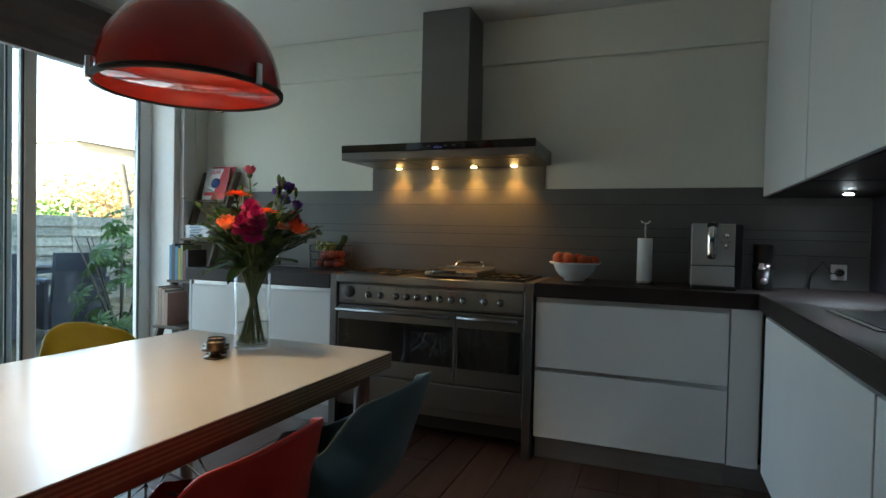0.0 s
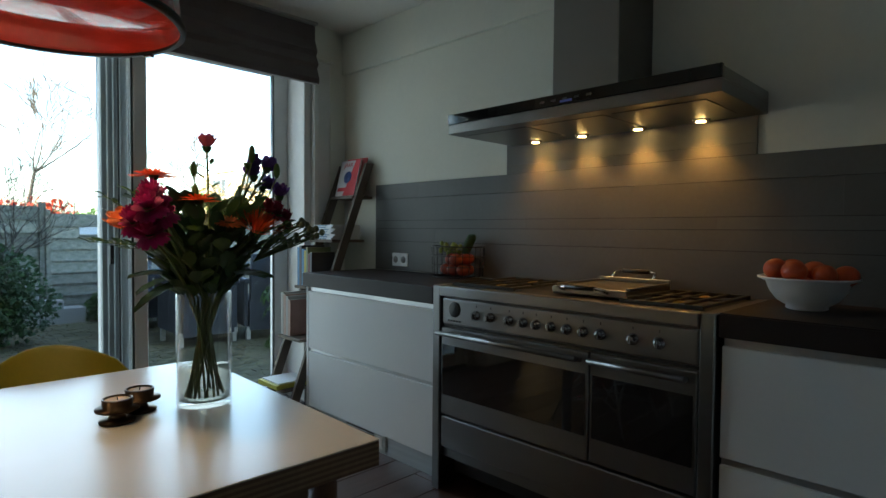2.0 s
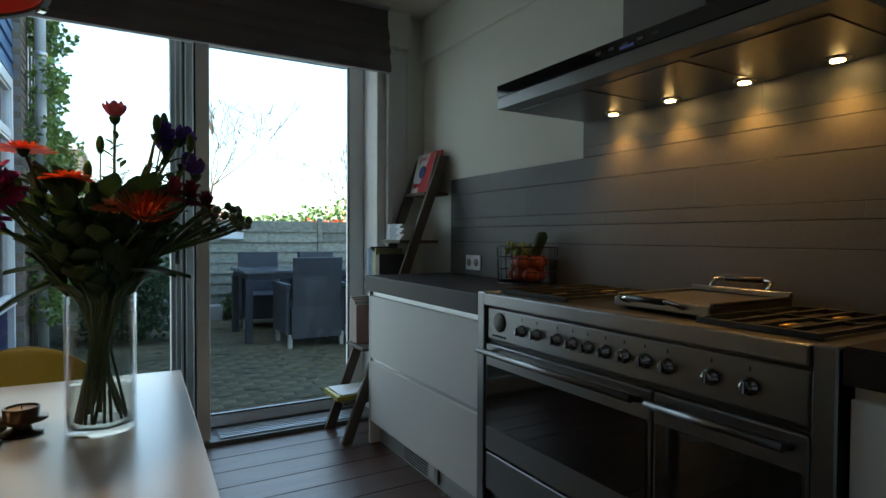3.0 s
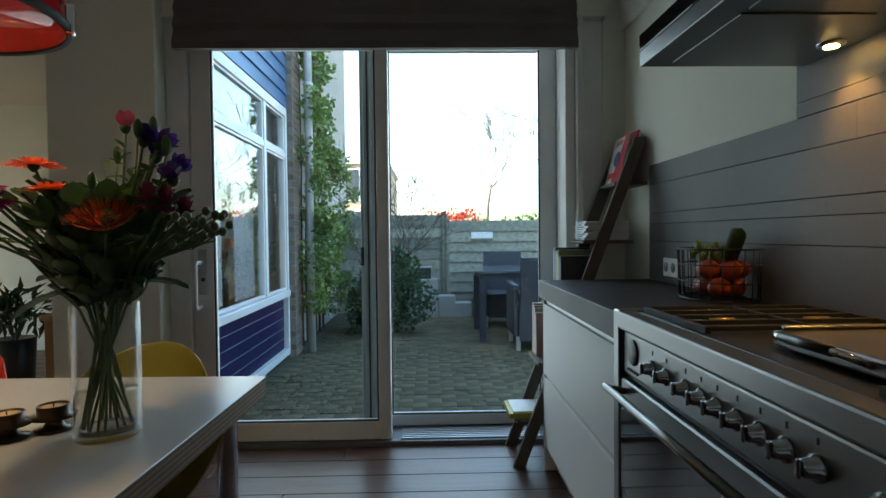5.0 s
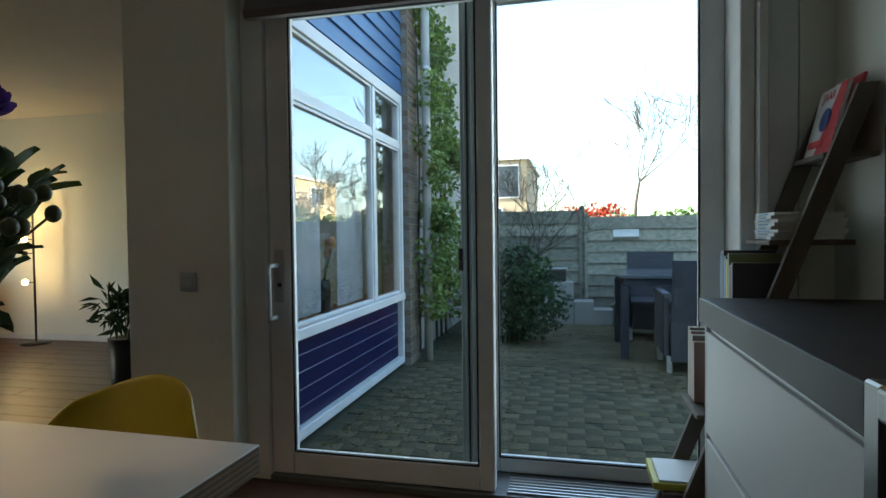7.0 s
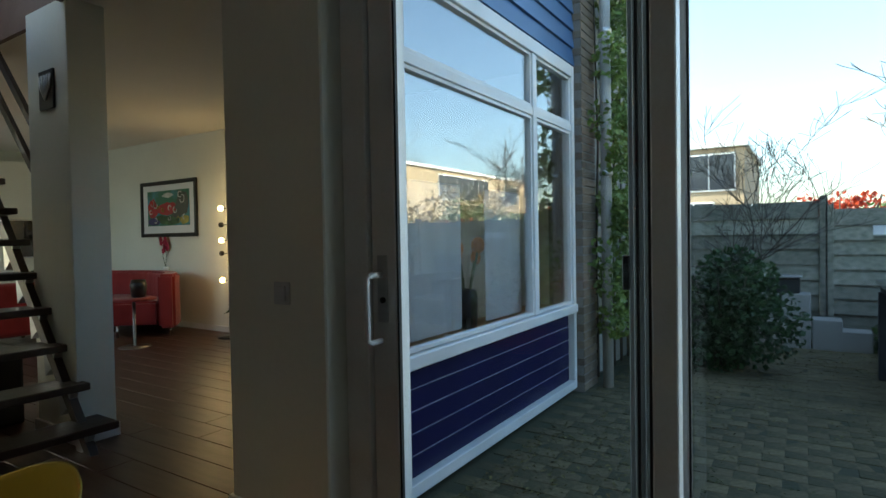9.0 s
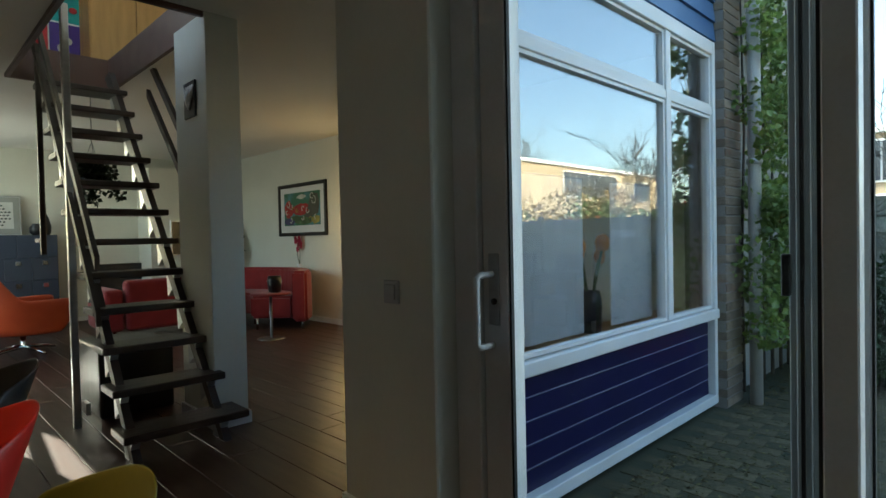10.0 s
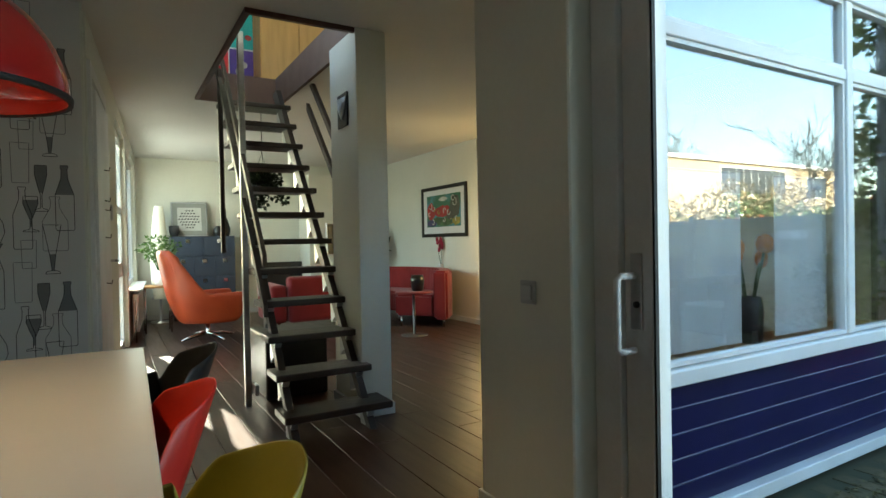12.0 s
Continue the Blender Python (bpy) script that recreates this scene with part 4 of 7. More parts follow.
house("flat-roofed yellow brick house with white windows", pose(-26, -2.0, 0, 0, 0, 90), 5.1, 8, 4.4, [(1.3, 2.7, 1.9, 1.5), (-1.3, 2.7, 1.6, 1.5), (0, 0.5, 3, 1.8)])
house("long flat-roofed yellow brick house with a wide white window band", pose(-37, 20, 0, 0, 0, 0), 20, 8, 5.5, [(1.1, 3.55, 6.9, 1.7), (-6.2, 3.55, 2.4, 1.5), (-4, 0.5, 4, 1.9), (4, 0.5, 4, 1.9)])
tree("bare_tree", "tall fine-twigged leafless tree behind the long house", (-36.5, 29, 0), 14.5, 0.16, 5, 61, 0.42, least=0.014)
house("sunlit yellow brick house facing the garden", pose(-7.0, 22, 0, 0, 0, 0), 9, 8, 6.3, [(-1.5, 3.9, 2.8, 1.7), (2.3, 3.9, 1.6, 1.7), (0, 0.4, 4, 1.9)])
house("sunlit yellow brick house facing the garden", pose(-17.5, 20, 0, 0, 0, 0), 9, 8, 6.3, [(-1.5, 3.9, 2.8, 1.7), (2.3, 3.9, 1.6, 1.7), (0, 0.4, 4, 1.9)])
tree("bare_tree", "tall leafless tree beyond the garden fence", (-24, 4.65, 0), 7.6, 0.11, 4, 21, 0.6, least=0.012)
tree("bare_tree", "slim leafless tree beyond the garden fence", (-22, 11.0, 0), 7.0, 0.10, 4, 33, 0.55, least=0.012)
tree("bare_tree", "leafless tree seen over the side fence", (-10.0, 8.6, 0), 6.2, 0.12, 4, 14, 0.55, least=0.009)
hedge = thing("hedge", "yellow-green autumn hedge behind the fence", "hedge", m=pose(-14, 9, 0))
hc = [((rnd.uniform(-7, 9), rnd.uniform(0, 1.5), rnd.uniform(0.5, 2.35)), rnd.uniform(0.35, 0.6)) for _ in range(110)]
foliage("leaves", hc, 13000, 0.11, M_LEAF_Y, hedge, 9)
hedge = thing("hedge", "green and red hedge beyond the garden end", "hedge", m=pose(-12.5, 2.5, 0))
hc = [((rnd.uniform(-1, 1), rnd.uniform(0.8, 7), rnd.uniform(0.5, 1.45)), rnd.uniform(0.3, 0.5)) for _ in range(50)]
foliage("leaves", hc, 6000, 0.10, M_LEAF, hedge, 10)
rh = thing("rhododendron", "large-leaved evergreen shrub beside the patio", "shrub", m=pose(-4.85, 4.35, -0.05))
bm = bmesh.new()
for k in range(8):
    a = k * 0.8
    tube(bm, [(0, 0, 0), (0.18 * math.cos(a), 0.18 * math.sin(a), 0.5), (0.4 * math.cos(a), 0.4 * math.sin(a), 1.1)], [0.016, 0.012, 0.006], 5)
part("stems", bm, M_BARK, rh)
rw = random.Random(71)
for k in range(64):
    a, f = rw.uniform(0, 6.28), rw.random() ** 0.7
    c = Vector((0.55 * f * math.cos(a), 0.5 * f * math.sin(a) + 0.1, rw.uniform(0.12, 1.5) * (1.05 - 0.35 * f)))
    bm = bmesh.new()
    tilt = Vector((c.x, c.y - 0.1, 0.35)).normalized()
    q = tilt.to_track_quat("Z", "Y").to_matrix()
    for j in range(9):
        b = j * 0.698 + rw.uniform(-0.15, 0.15)
        d, sd, L = Vector((math.cos(b), math.sin(b), 0)), Vector((-math.sin(b), math.cos(b), 0)), rw.uniform(0.10, 0.145)
        rows = [[bm.verts.new(c + q @ (d * L * t + sd * w * e + Vector((0, 0, 0.035 * t - 0.07 * t * t - 0.008 * (e == 0))))) for e in (-1, 0, 1)] for t, w in ((0.08, 0.005), (0.4, 0.019), (0.75, 0.02), (1.0, 0.003))]
        for u, v in zip(rows, rows[1:]):
            for e in range(2):
                bm.faces.new((u[e], u[e + 1], v[e + 1], v[e])).smooth = True
    part("leaf_whorl", bm, M_LEAF, rh)

# ---- living room ----
# open stairs
M_STAIR = material("dark stained tread", (0.045, 0.028, 0.02), 0.4, second=(0.03, 0.019, 0.014), scale=4, fine=60, stretch=(1, 8, 8), bump=0.12)
M_STRING = material("dark brown painted steel", (0.05, 0.035, 0.028), 0.45, scale=6)
stairs = thing("stairs", "open stairs with dark wooden treads and steel stringers", "stairs")
SX0, SX1 = -2.93, -2.30
N = 13
RISE, GO = CEIL / N + 0.012, 0.175
Y0 = -0.66


def tread_at(k):
    return Y0 - k * GO, 0.155 + k * RISE * 0.985


for k in range(N - 1):
    y, z = tread_at(k)
    part("tread", block(SX0 + 0.06 if k else SX0, SX1 + 0.02, y - 0.12, y + 0.12, z - 0.04, z, 0.005), M_STAIR, stairs)
    for x in (SX1 - 0.05, SX0 + 0.12):
        part("bracket", prism([(y - 0.075, z - 0.041), (y + 0.075, z - 0.041), (y + 0.02, z - 0.14), (y - 0.06, z - 0.19)], "x", x - 0.02, x + 0.02), M_ALU, stairs)
for x in (SX1 - 0.05, SX0 + 0.12):
    ya, za = Y0 + 0.06, -0.0
    yb, zb = tread_at(N - 1)
    part("stringer", prism([(Y0 + 0.03, 0.0), (Y0 + 0.10, 0.0), (yb + 0.10, zb - 0.02), (yb - 0.03, zb - 0.04)], "x", x - 0.021, x + 0.021), M_STRING, stairs)
part("post", block(-2.285, -2.245, -1.50, -1.455, 0.0, CEIL + 0.1, 0.004), M_ALU, stairs)
part("post", block(-2.285, -2.25, -2.42, -2.38, 1.05, CEIL + 0.1, 0.004), M_STRING, stairs)
for off in (0.32, 0.62):
    part("handrail", prism([(Y0 - 0.2, 0.36 + off), (Y0 - 0.2, 0.43 + off), (-2.9, 0.43 + off + 2.7 * 0.87), (-2.9, 0.36 + off + 2.7 * 0.87)], "x", -2.275, -2.25), M_STRING, stairs)
    part("handrail", prism([(-1.33, 0.95 + off), (-1.33, 1.02 + off), (-2.3, 2.02 + off), (-2.3, 1.95 + off)], "x", -2.99, -2.96), M_STRING, stairs)
part("post_plate", block(-2.31, -2.284, -1.44, -1.33, 0.10, 0.17, 0.003), M_ALU, stairs)

# stair hole lining and landing room above
hole = bmesh.new()
cuboid(hole, HX0, HX1, HY1 - 0.03, HY1 - 0.001, CEIL - 0.03, CEIL + 0.24)
cuboid(hole, HX0, HX1, HY0 + 0.001, HY0 + 0.03, CEIL - 0.03, CEIL + 0.24)
cuboid(hole, HX0 + 0.001, HX0 + 0.03, HY0 + 0.031, HY1 - 0.031, CEIL - 0.03, CEIL + 0.24)
cuboid(hole, HX1 - 0.03, HX1 - 0.001, HY0 + 0.031, HY1 - 0.031, CEIL - 0.03, CEIL + 0.24)
structure("trim", hole, material("brown trim", (0.10, 0.045, 0.032), 0.5), "brown painted lining of the stair opening", "trim")
bm = bmesh.new()
cuboid(bm, -4.1, -1.4, -5.3, -5.1, CEIL + 0.2, 5.0)
cuboid(bm, -4.3, -4.1, -5.3, 0.6, CEIL + 0.2, 5.0)
cuboid(bm, -4.1, -1.4, 0.4, 0.6, CEIL + 0.2, 5.0)
# unseen east side, added with an opening that lets daylight onto the landing
cuboid(bm, -1.56, -1.4, -5.1, 0.4, CEIL + 0.2, 3.1)
cuboid(bm, -1.56, -1.4, -5.1, 0.4, 4.7, 5.0)
# unseen infill, added to keep the sun off the pier below
cuboid(bm, -1.56, -1.4, -5.1, -3.3, 3.1, 4.7)
structure("wall_upstairs", bm, M_WALL, "off-white upstairs landing walls, with an unseen east side added to shape light", "wall")
structure("ceiling_upstairs", block(-4.3, -1.4, -5.3, 0.6, 5.0, 5.15), M_CEIL, "off-white upstairs ceiling", "ceiling")


# upstairs: wooden wardrobe door and a bright painting
M_OAK = material("warm oak", (0.46, 0.25, 0.09), 0.5, second=(0.36, 0.19, 0.065), scale=3, fine=40, stretch=(6, 6, 0.6), bump=0.1)
wardrobe = thing("wardrobe", "warm oak wardrobe on the upstairs landing", "wardrobe")
part("carcass", block(-4.05, -3.09, -5.09, -4.62, 2.671, 4.75, 0.004), M_OAK, wardrobe)
part("door", block(-3.56, -3.10, -4.619, -4.60, 2.70, 4.72, 0.004), M_OAK, wardrobe)
part("door", block(-4.04, -3.57, -4.619, -4.60, 2.70, 4.72, 0.004), M_OAK, wardrobe)
pnt = thing("painting", "bright painting of four coloured panels on the landing wall", "painting")
part("canvas", block(-3.10, -2.47, -5.099, -5.06, 3.0, 4.3, 0.004), M_WHITE, pnt)
for k, (c, x0, z0) in enumerate((((0.6, 0.06, 0.05), -2.78, 3.65), ((0.02, 0.33, 0.33), -3.09, 3.65), ((0.55, 0.01, 0.02), -2.78, 3.02), ((0.06, 0.02, 0.22), -3.09, 3.02))):
    p = part("panel", block(x0, x0 + 0.295, -5.059, -5.055, z0, z0 + 0.61), material("panel colour", c, 0.6, scale=12), pnt)
    tone = material("panel shapes", (0.7, 0.66, 0.6) if k > 1 else (0.35, 0.02, 0.03), 0.6)
    for j in range(4):
        part("shape", ball(bmesh.new(), (x0 + 0.06 + 0.06 * j, -5.054, z0 + 0.15 + 0.09 * ((j * 7) % 4)), 0.045, (1, 0.02, 0.8 + 0.2 * (j % 3)), 2), tone, p)

# living room glazed door, window, panelled door
gd = thing("door_2", "white-framed glazed garden door in bright sun", "door", kind="structure")


def skew_bar(y0, y1, z0, z1, o0, o1):
    return prism([(skew(y0) + o0, y0), (skew(y1) + o0, y1), (skew(y1) + o1, y1), (skew(y0) + o1, y0)], "z", z0, z1)


for y0, y1, z0, z1 in ((-3.401, -3.48, 0, 2.319), (-4.65, -4.719, 0, 2.319), (-3.481, -4.649, 2.24, 2.319), (-3.481, -4.649, 0, 0.10), (-3.481, -4.649, 0.80, 0.95), (-3.481, -4.649, 1.47, 1.54)):
    part("frame", skew_bar(y0, y1, z0, z1, 0.045, 0.10), M_FRAME, gd)
for z0, z1 in ((0.101, 0.799), (0.951, 1.469), (1.541, 2.239)):
    pn = part("pane", skew_bar(-3.482, -4.648, z0, z1, 0.070, 0.074), M_GLASS, gd)
    pn.visible_shadow = False
lw = thing("window_2", "white-framed living room window over a radiator", "window", kind="structure")
for y0, y1, z0, z1 in ((-4.951, -5.02, 0.62, 2.299), (-6.78, -6.849, 0.62, 2.299), (-5.75, -5.82, 0.68, 2.23), (-5.021, -6.779, 2.231, 2.299), (-5.021, -6.779, 0.62, 0.679)):
    part("frame", skew_bar(y0, y1, z0, z1, 0.045, 0.10), M_FRAME, lw)
for y0, y1 in ((-5.022, -5.749), (-5.821, -6.778)):
    pn = part("pane", skew_bar(y0, y1, 0.681, 2.229, 0.070, 0.074), M_GLASS, lw)
    pn.visible_shadow = False
part("window_sill", skew_bar(-4.96, -6.84, 0.595, 0.619, -0.13, 0.0), M_FRAME, lw)
rad = thing("radiator", "white panel radiator under the living room window", "radiator")
for k in range(10):
    y = -5.0 - k * 0.175
    part("panel", skew_bar(y, y - 0.171, 0.12, 0.56, -0.09, -0.03), M_FRAME, rad)
part("pipe", bar([(skew(-4.97) - 0.06, -4.97, 0.0), (skew(-4.97) - 0.06, -4.97, 0.5)], 0.009, 8), M_CHROME, rad)
pd = thing("door_3", "white inner door with hooks and a lever handle", "door", kind="structure")
part("leaf", skew_bar(-1.42, -2.22, 0.01, 2.05, -0.035, -0.003), M_FRAME, pd)
part("casing", skew_bar(-1.335, -1.415, 0, 2.12, -0.02, -0.001), M_FRAME, pd)
part("casing", skew_bar(-2.225, -2.305, 0, 2.12, -0.02, -0.001), M_FRAME, pd)
part("casing", skew_bar(-1.335, -2.305, 2.121, 2.20, -0.02, -0.001), M_FRAME, pd)
for k, z in enumerate((1.62, 1.42, 1.36, 1.18, 0.88)):
    part("hook", bar([(skew(-1.8) - 0.036, -1.8, z), (skew(-1.8) - 0.065, -1.8, z - 0.005), (skew(-1.8) - 0.07, -1.8, z + 0.02)], 0.004, 6), M_BLACK, pd)
part("handle", bar([(skew(-2.12) - 0.036, -2.12, 1.02), (skew(-2.12) - 0.08, -2.12, 1.02), (skew(-2.0) - 0.08, -2.0, 1.02)], 0.009, 8), M_CHROME, pd)
th = thing("thermostat", "small grey thermostat box on the wall", "thermostat")
part("case", skew_bar(-2.48, -2.56, 1.32, 1.44, -0.03, -0.001), M_ALU, th)
sw = thing("light_switch", "square silver-grey wall switch on the pier", "switch")
part("plate", block(-2.849, -2.840, 0.86, 0.945, 0.878, 0.963, 0.003), M_ALU, sw)
part("rocker", block(-2.8395, -2.832, 0.875, 0.93, 0.893, 0.948, 0.002), M_ALU, sw)

# chest of drawers and what stands on it
M_CHEST = material("blue grey lacquer", (0.035, 0.05, 0.078), 0.4, second=(0.03, 0.043, 0.068), scale=3)
chest = thing("chest_of_drawers", "dark blue-grey chest of drawers with metal label pulls", "chest of drawers")
part("body", block(-3.08, -2.18, -7.08, -6.67, 0.06, 1.262, 0.004), M_CHEST, chest)
part("plinth", block(-3.06, -2.20, -7.06, -6.70, 0, 0.059), M_BLACK, chest)
for r, z0 in enumerate((0.96, 0.66, 0.36, 0.07)):
    for x0, x1 in (((-3.075, -2.632), (-2.628, -2.185)) if r == 0 else ((-3.075, -2.785), (-2.781, -2.489), (-2.485, -2.185))):
        d = part("drawer_front", block(x0, x1, -6.668, -6.65, z0 + 0.004, z0 + 0.29, 0.003), M_CHEST, chest)
        part("pull", block((x0 + x1) / 2 - 0.03, (x0 + x1) / 2 + 0.03, -6.649, -6.640, z0 + 0.20, z0 + 0.255, 0.002), M_CHROME, d)
fr = thing("framed_print", "grey framed print of dark interlocking shapes", "picture")
tilt = pose(-2.47, -6.93, 1.263, 8, 0, 0)
part("frame", block(-0.26, 0.26, -0.02, -0.001, 0, 0.54, 0.004), M_ALU, fr)
part("mount", block(-0.24, 0.24, 0.0, 0.004, 0.02, 0.52), material("grey mount", (0.30, 0.31, 0.28), 0.8), fr)
part("sheet", block(-0.17, 0.17, 0.005, 0.008, 0.09, 0.45), material("pale paper", (0.6, 0.6, 0.56), 0.8), fr)
bm = bmesh.new()
for r in range(7):
    for c in range(7):
        if abs(r - 3) + abs(c - 3) < 5:
            x, z = (c - 3) * 0.042 + (r % 2) * 0.02, 0.27 + (r - 3) * 0.044
            v = [bm.verts.new((x + a, 0.0095, z + b)) for a, b in ((-0.02, 0.0), (0.0, -0.014), (0.02, 0.004), (0.004, 0.004), (-0.002, 0.016))]
            bm.faces.new(v)
part("ink", bm, M_BLACK, fr)
fr.matrix_world = tilt
pot = solo("jar", lathe([(0.045, 0), (0.055, 0.01), (0.07, 0.09), (0.072, 0.16), (0.064, 0.165), (0.06, 0.16), (0.0, 0.02)], 24, (-2.24, -6.85, 1.263)), material("grey stoneware", (0.05, 0.05, 0.055), 0.5), "dark grey stoneware jar on the chest", "jar")
solo("bottle_vase", lathe([(0.05, 0), (0.07, 0.03), (0.075, 0.12), (0.045, 0.24), (0.018, 0.30), (0.016, 0.42), (0.02, 0.43), (0.0, 0.43)], 24, (-2.98, -6.9, 1.263)), M_BLACK, "tall black bottle vase on the chest", "vase")
solo("round_vase", lathe([(0.05, 0), (0.08, 0.03), (0.085, 0.10), (0.05, 0.14), (0.052, 0.155), (0.0, 0.15)], 24, (-2.87, -6.82, 1.263)), M_BLACK, "low round black vase on the chest", "vase")

fl = thing("cone_lamp", "tall white paper cone floor lamp in the corner", "floor lamp")
part("shade", lathe([(0.085, 0.35), (0.12, 0.6), (0.125, 0.9), (0.115, 1.2), (0.075, 1.6), (0.055, 1.71), (0.05, 1.71), (0.0, 1.70)], 28, (-2.03, -6.72, 0)), material("rice paper", (0.78, 0.76, 0.62), 0.9, bump=0.3), fl)
for z in (0.35, 0.8, 1.25):
    part("ring", lathe([(0.122, z - 0.003), (0.126, z), (0.122, z + 0.003)], 28, (-2.03, -6.72, 0)), M_ALU, fl)
part("foot", lathe([(0.14, 0), (0.14, 0.015), (0.02, 0.02), (0.015, 0.36), (0, 0.36)], 24, (-2.03, -6.72, 0)), M_ALU, fl)

# wing chair on a swivel foot
M_ORANGE = material("orange red leather", (0.52, 0.085, 0.028), 0.42, second=(0.44, 0.06, 0.02), scale=5, fine=200, bump=0.12, bump_scale=300)
wing = thing("wing_chair", "orange-red leather wing chair on a steel swivel foot", "armchair")


def loft(sections):
    bm = bmesh.new()
    rows = [[bm.verts.new(p) for p in s] for s in sections]
    n = len(rows[0])
    for a, b in zip(rows, rows[1:]):
        for k in range(n):
            bm.faces.new((a[k], a[(k + 1) % n], b[(k + 1) % n], b[k])).smooth = True
    bm.faces.new(rows[0][::-1])
    bm.faces.new(rows[-1])
    bmesh.ops.recalc_face_normals(bm, faces=bm.faces)
    return bm


def soft(ob, levels=2, crease=0.45):
    s = ob.modifiers.new("round", "SUBSURF")
    s.levels = s.render_levels = levels
    at = ob.data.attributes.new("crease_edge", "FLOAT", "EDGE")
    at.data.foreach_set("value", [crease] * len(ob.data.edges))
    return ob


def rect(x0, x1, y0, y1, z, k=0.0):
    return [(x0, y0, z), (x1, y0, z), (x1, y1, z + k), (x0, y1, z + k)]


bm = bmesh.new()
NU, NV = 30, 9
rows = []
for k in range(NU + 1):
    a = math.pi * (k / NU)
    cx, cy = math.cos(a), math.sin(a)
    px, py = 0.355 * math.copysign(abs(cx) ** 0.55, cx), 0.40 - 0.78 * cy ** 0.62
    back = max(0.0, (cy - 0.45) / 0.55) ** 0.8
    top = 0.54 + 0.03 * (1 - cy) + 0.53 * min(1.0, back * 1.25) ** 1.3
    rows.append([])
    for v in range(NV + 1):
        f = v / NV
        z = 0.21 + (top - 0.21) * f
        grow = 0.70 + 0.30 * min(1.0, (z - 0.21) / 0.30) ** 0.6
        pinch = 1.0 - 0.22 * max(0.0, (z - 0.6) / 0.5)
        rows[-1].append(bm.verts.new((px * grow * pinch, py * grow - 0.20 * max(0.0, z - 0.40) * (0.3 + 0.7 * back), z)))
for a, b in zip(rows, rows[1:]):
    for v in range(NV):
        bm.faces.new((a[v], a[v + 1], b[v + 1], b[v])).smooth = True
shell = part("shell", bm, M_ORANGE, wing, "one-piece leather back and arms")
so_ = shell.modifiers.new("thickness", "SOLIDIFY")
so_.thickness, so_.offset = 0.065, 0
sb_ = shell.modifiers.new("round", "SUBSURF")
sb_.levels = sb_.render_levels = 1
soft(part("seat", loft([rect(-0.20, 0.20, -0.20, 0.26, 0.20), rect(-0.28, 0.28, -0.25, 0.36, 0.30, 0.02), rect(-0.30, 0.30, -0.25, 0.38, 0.40, 0.03), rect(-0.27, 0.27, -0.22, 0.34, 0.44, 0.02)]), M_ORANGE, wing))
soft(part("back_cushion", loft([rect(-0.27, 0.27, -0.34, -0.20, 0.40), rect(-0.27, 0.27, -0.40, -0.24, 0.7), rect(-0.24, 0.24, -0.46, -0.34, 0.98), rect(-0.20, 0.20, -0.47, -0.38, 1.02)]), M_ORANGE, wing))
part("column", lathe([(0.03, 0.06), (0.03, 0.24), (0, 0.24)], 16), M_CHROME, wing)
for a in (20, 110, 200, 290):
    part("foot_arm", bar([(0, 0, 0.07), (0.2 * math.cos(radians(a)), 0.2 * math.sin(radians(a)), 0.045), (0.34 * math.cos(radians(a)), 0.34 * math.sin(radians(a)), 0.012)], [0.022, 0.018, 0.012], 8), M_CHROME, wing)
wing.matrix_world = pose(-2.42, -4.75, 0, 0, 0, 96)

st = thing("side_table", "small white side table with steel legs", "table")
part("tabletop", block(-2.12, -1.76, -5.95, -5.55, 0.58, 0.605, 0.004), M_OAK, st)
for x in (-2.09, -1.79):
    for y in (-5.92, -5.58):
        part("leg", bar([(x, y, 0), (x, y, 0.579)], 0.011, 8), M_CHROME, st)
zz = thing("potted_plant", "green feathery houseplant in a white pot on the side table", "plant", m=pose(-2.0, -5.75, 0.606))
part("pot", lathe([(0.07, 0), (0.09, 0.01), (0.10, 0.2), (0.092, 0.2), (0.085, 0.17), (0, 0.17)], 24), M_WHITE, zz)
bm = bmesh.new()
zc = []
for k in range(9):
    a, l = k * 0.75, 0.14 + 0.04 * (k % 3)
    pts = [(0.03 * math.cos(a), 0.03 * math.sin(a), 0.16), (l * 0.5 * math.cos(a), l * 0.5 * math.sin(a), 0.36), (l * math.cos(a), l * math.sin(a), 0.50 + 0.03 * (k % 4))]
    tube(bm, pts, [0.008, 0.006, 0.003], 5)
    zc += [(Vector(pts[1]), 0.05), (Vector(pts[2]), 0.06), ((Vector(pts[1]) + Vector(pts[2])) / 2, 0.06)]
part("stems", bm, M_LEAF, zz)
foliage("leaves", zc, 420, 0.06, M_LEAF, zz, 17, aspect=0.28)

# red armchair and red sofa
M_SOFA = material("dark red upholstery", (0.24, 0.008, 0.010), 0.85, second=(0.18, 0.006, 0.008), scale=5, fine=250, bump=0.3, bump_scale=400, sheen=0.2)
ra = thing("red_armchair", "red upholstered boxy armchair behind the stairs", "armchair")
soft(part("seat", loft([rect(-4.1, -3.2, -5.4, -4.7, 0.12), rect(-4.12, -3.18, -5.42, -4.68, 0.2), rect(-4.12, -3.18, -5.42, -4.68, 0.40), rect(-4.1, -3.2, -5.4, -4.7, 0.43)]), M_SOFA, ra), 1)
part("backrest", block(-4.1, -3.35, -4.72, -4.52, 0.12, 0.70, 0.05, 3), M_SOFA, ra)
part("arm", block(-3.34, -3.14, -5.4, -4.56, 0.12, 0.60, 0.05, 3), M_SOFA, ra)
part("arm", block(-4.32, -4.12, -5.4, -4.56, 0.12, 0.60, 0.05, 3), M_SOFA, ra)
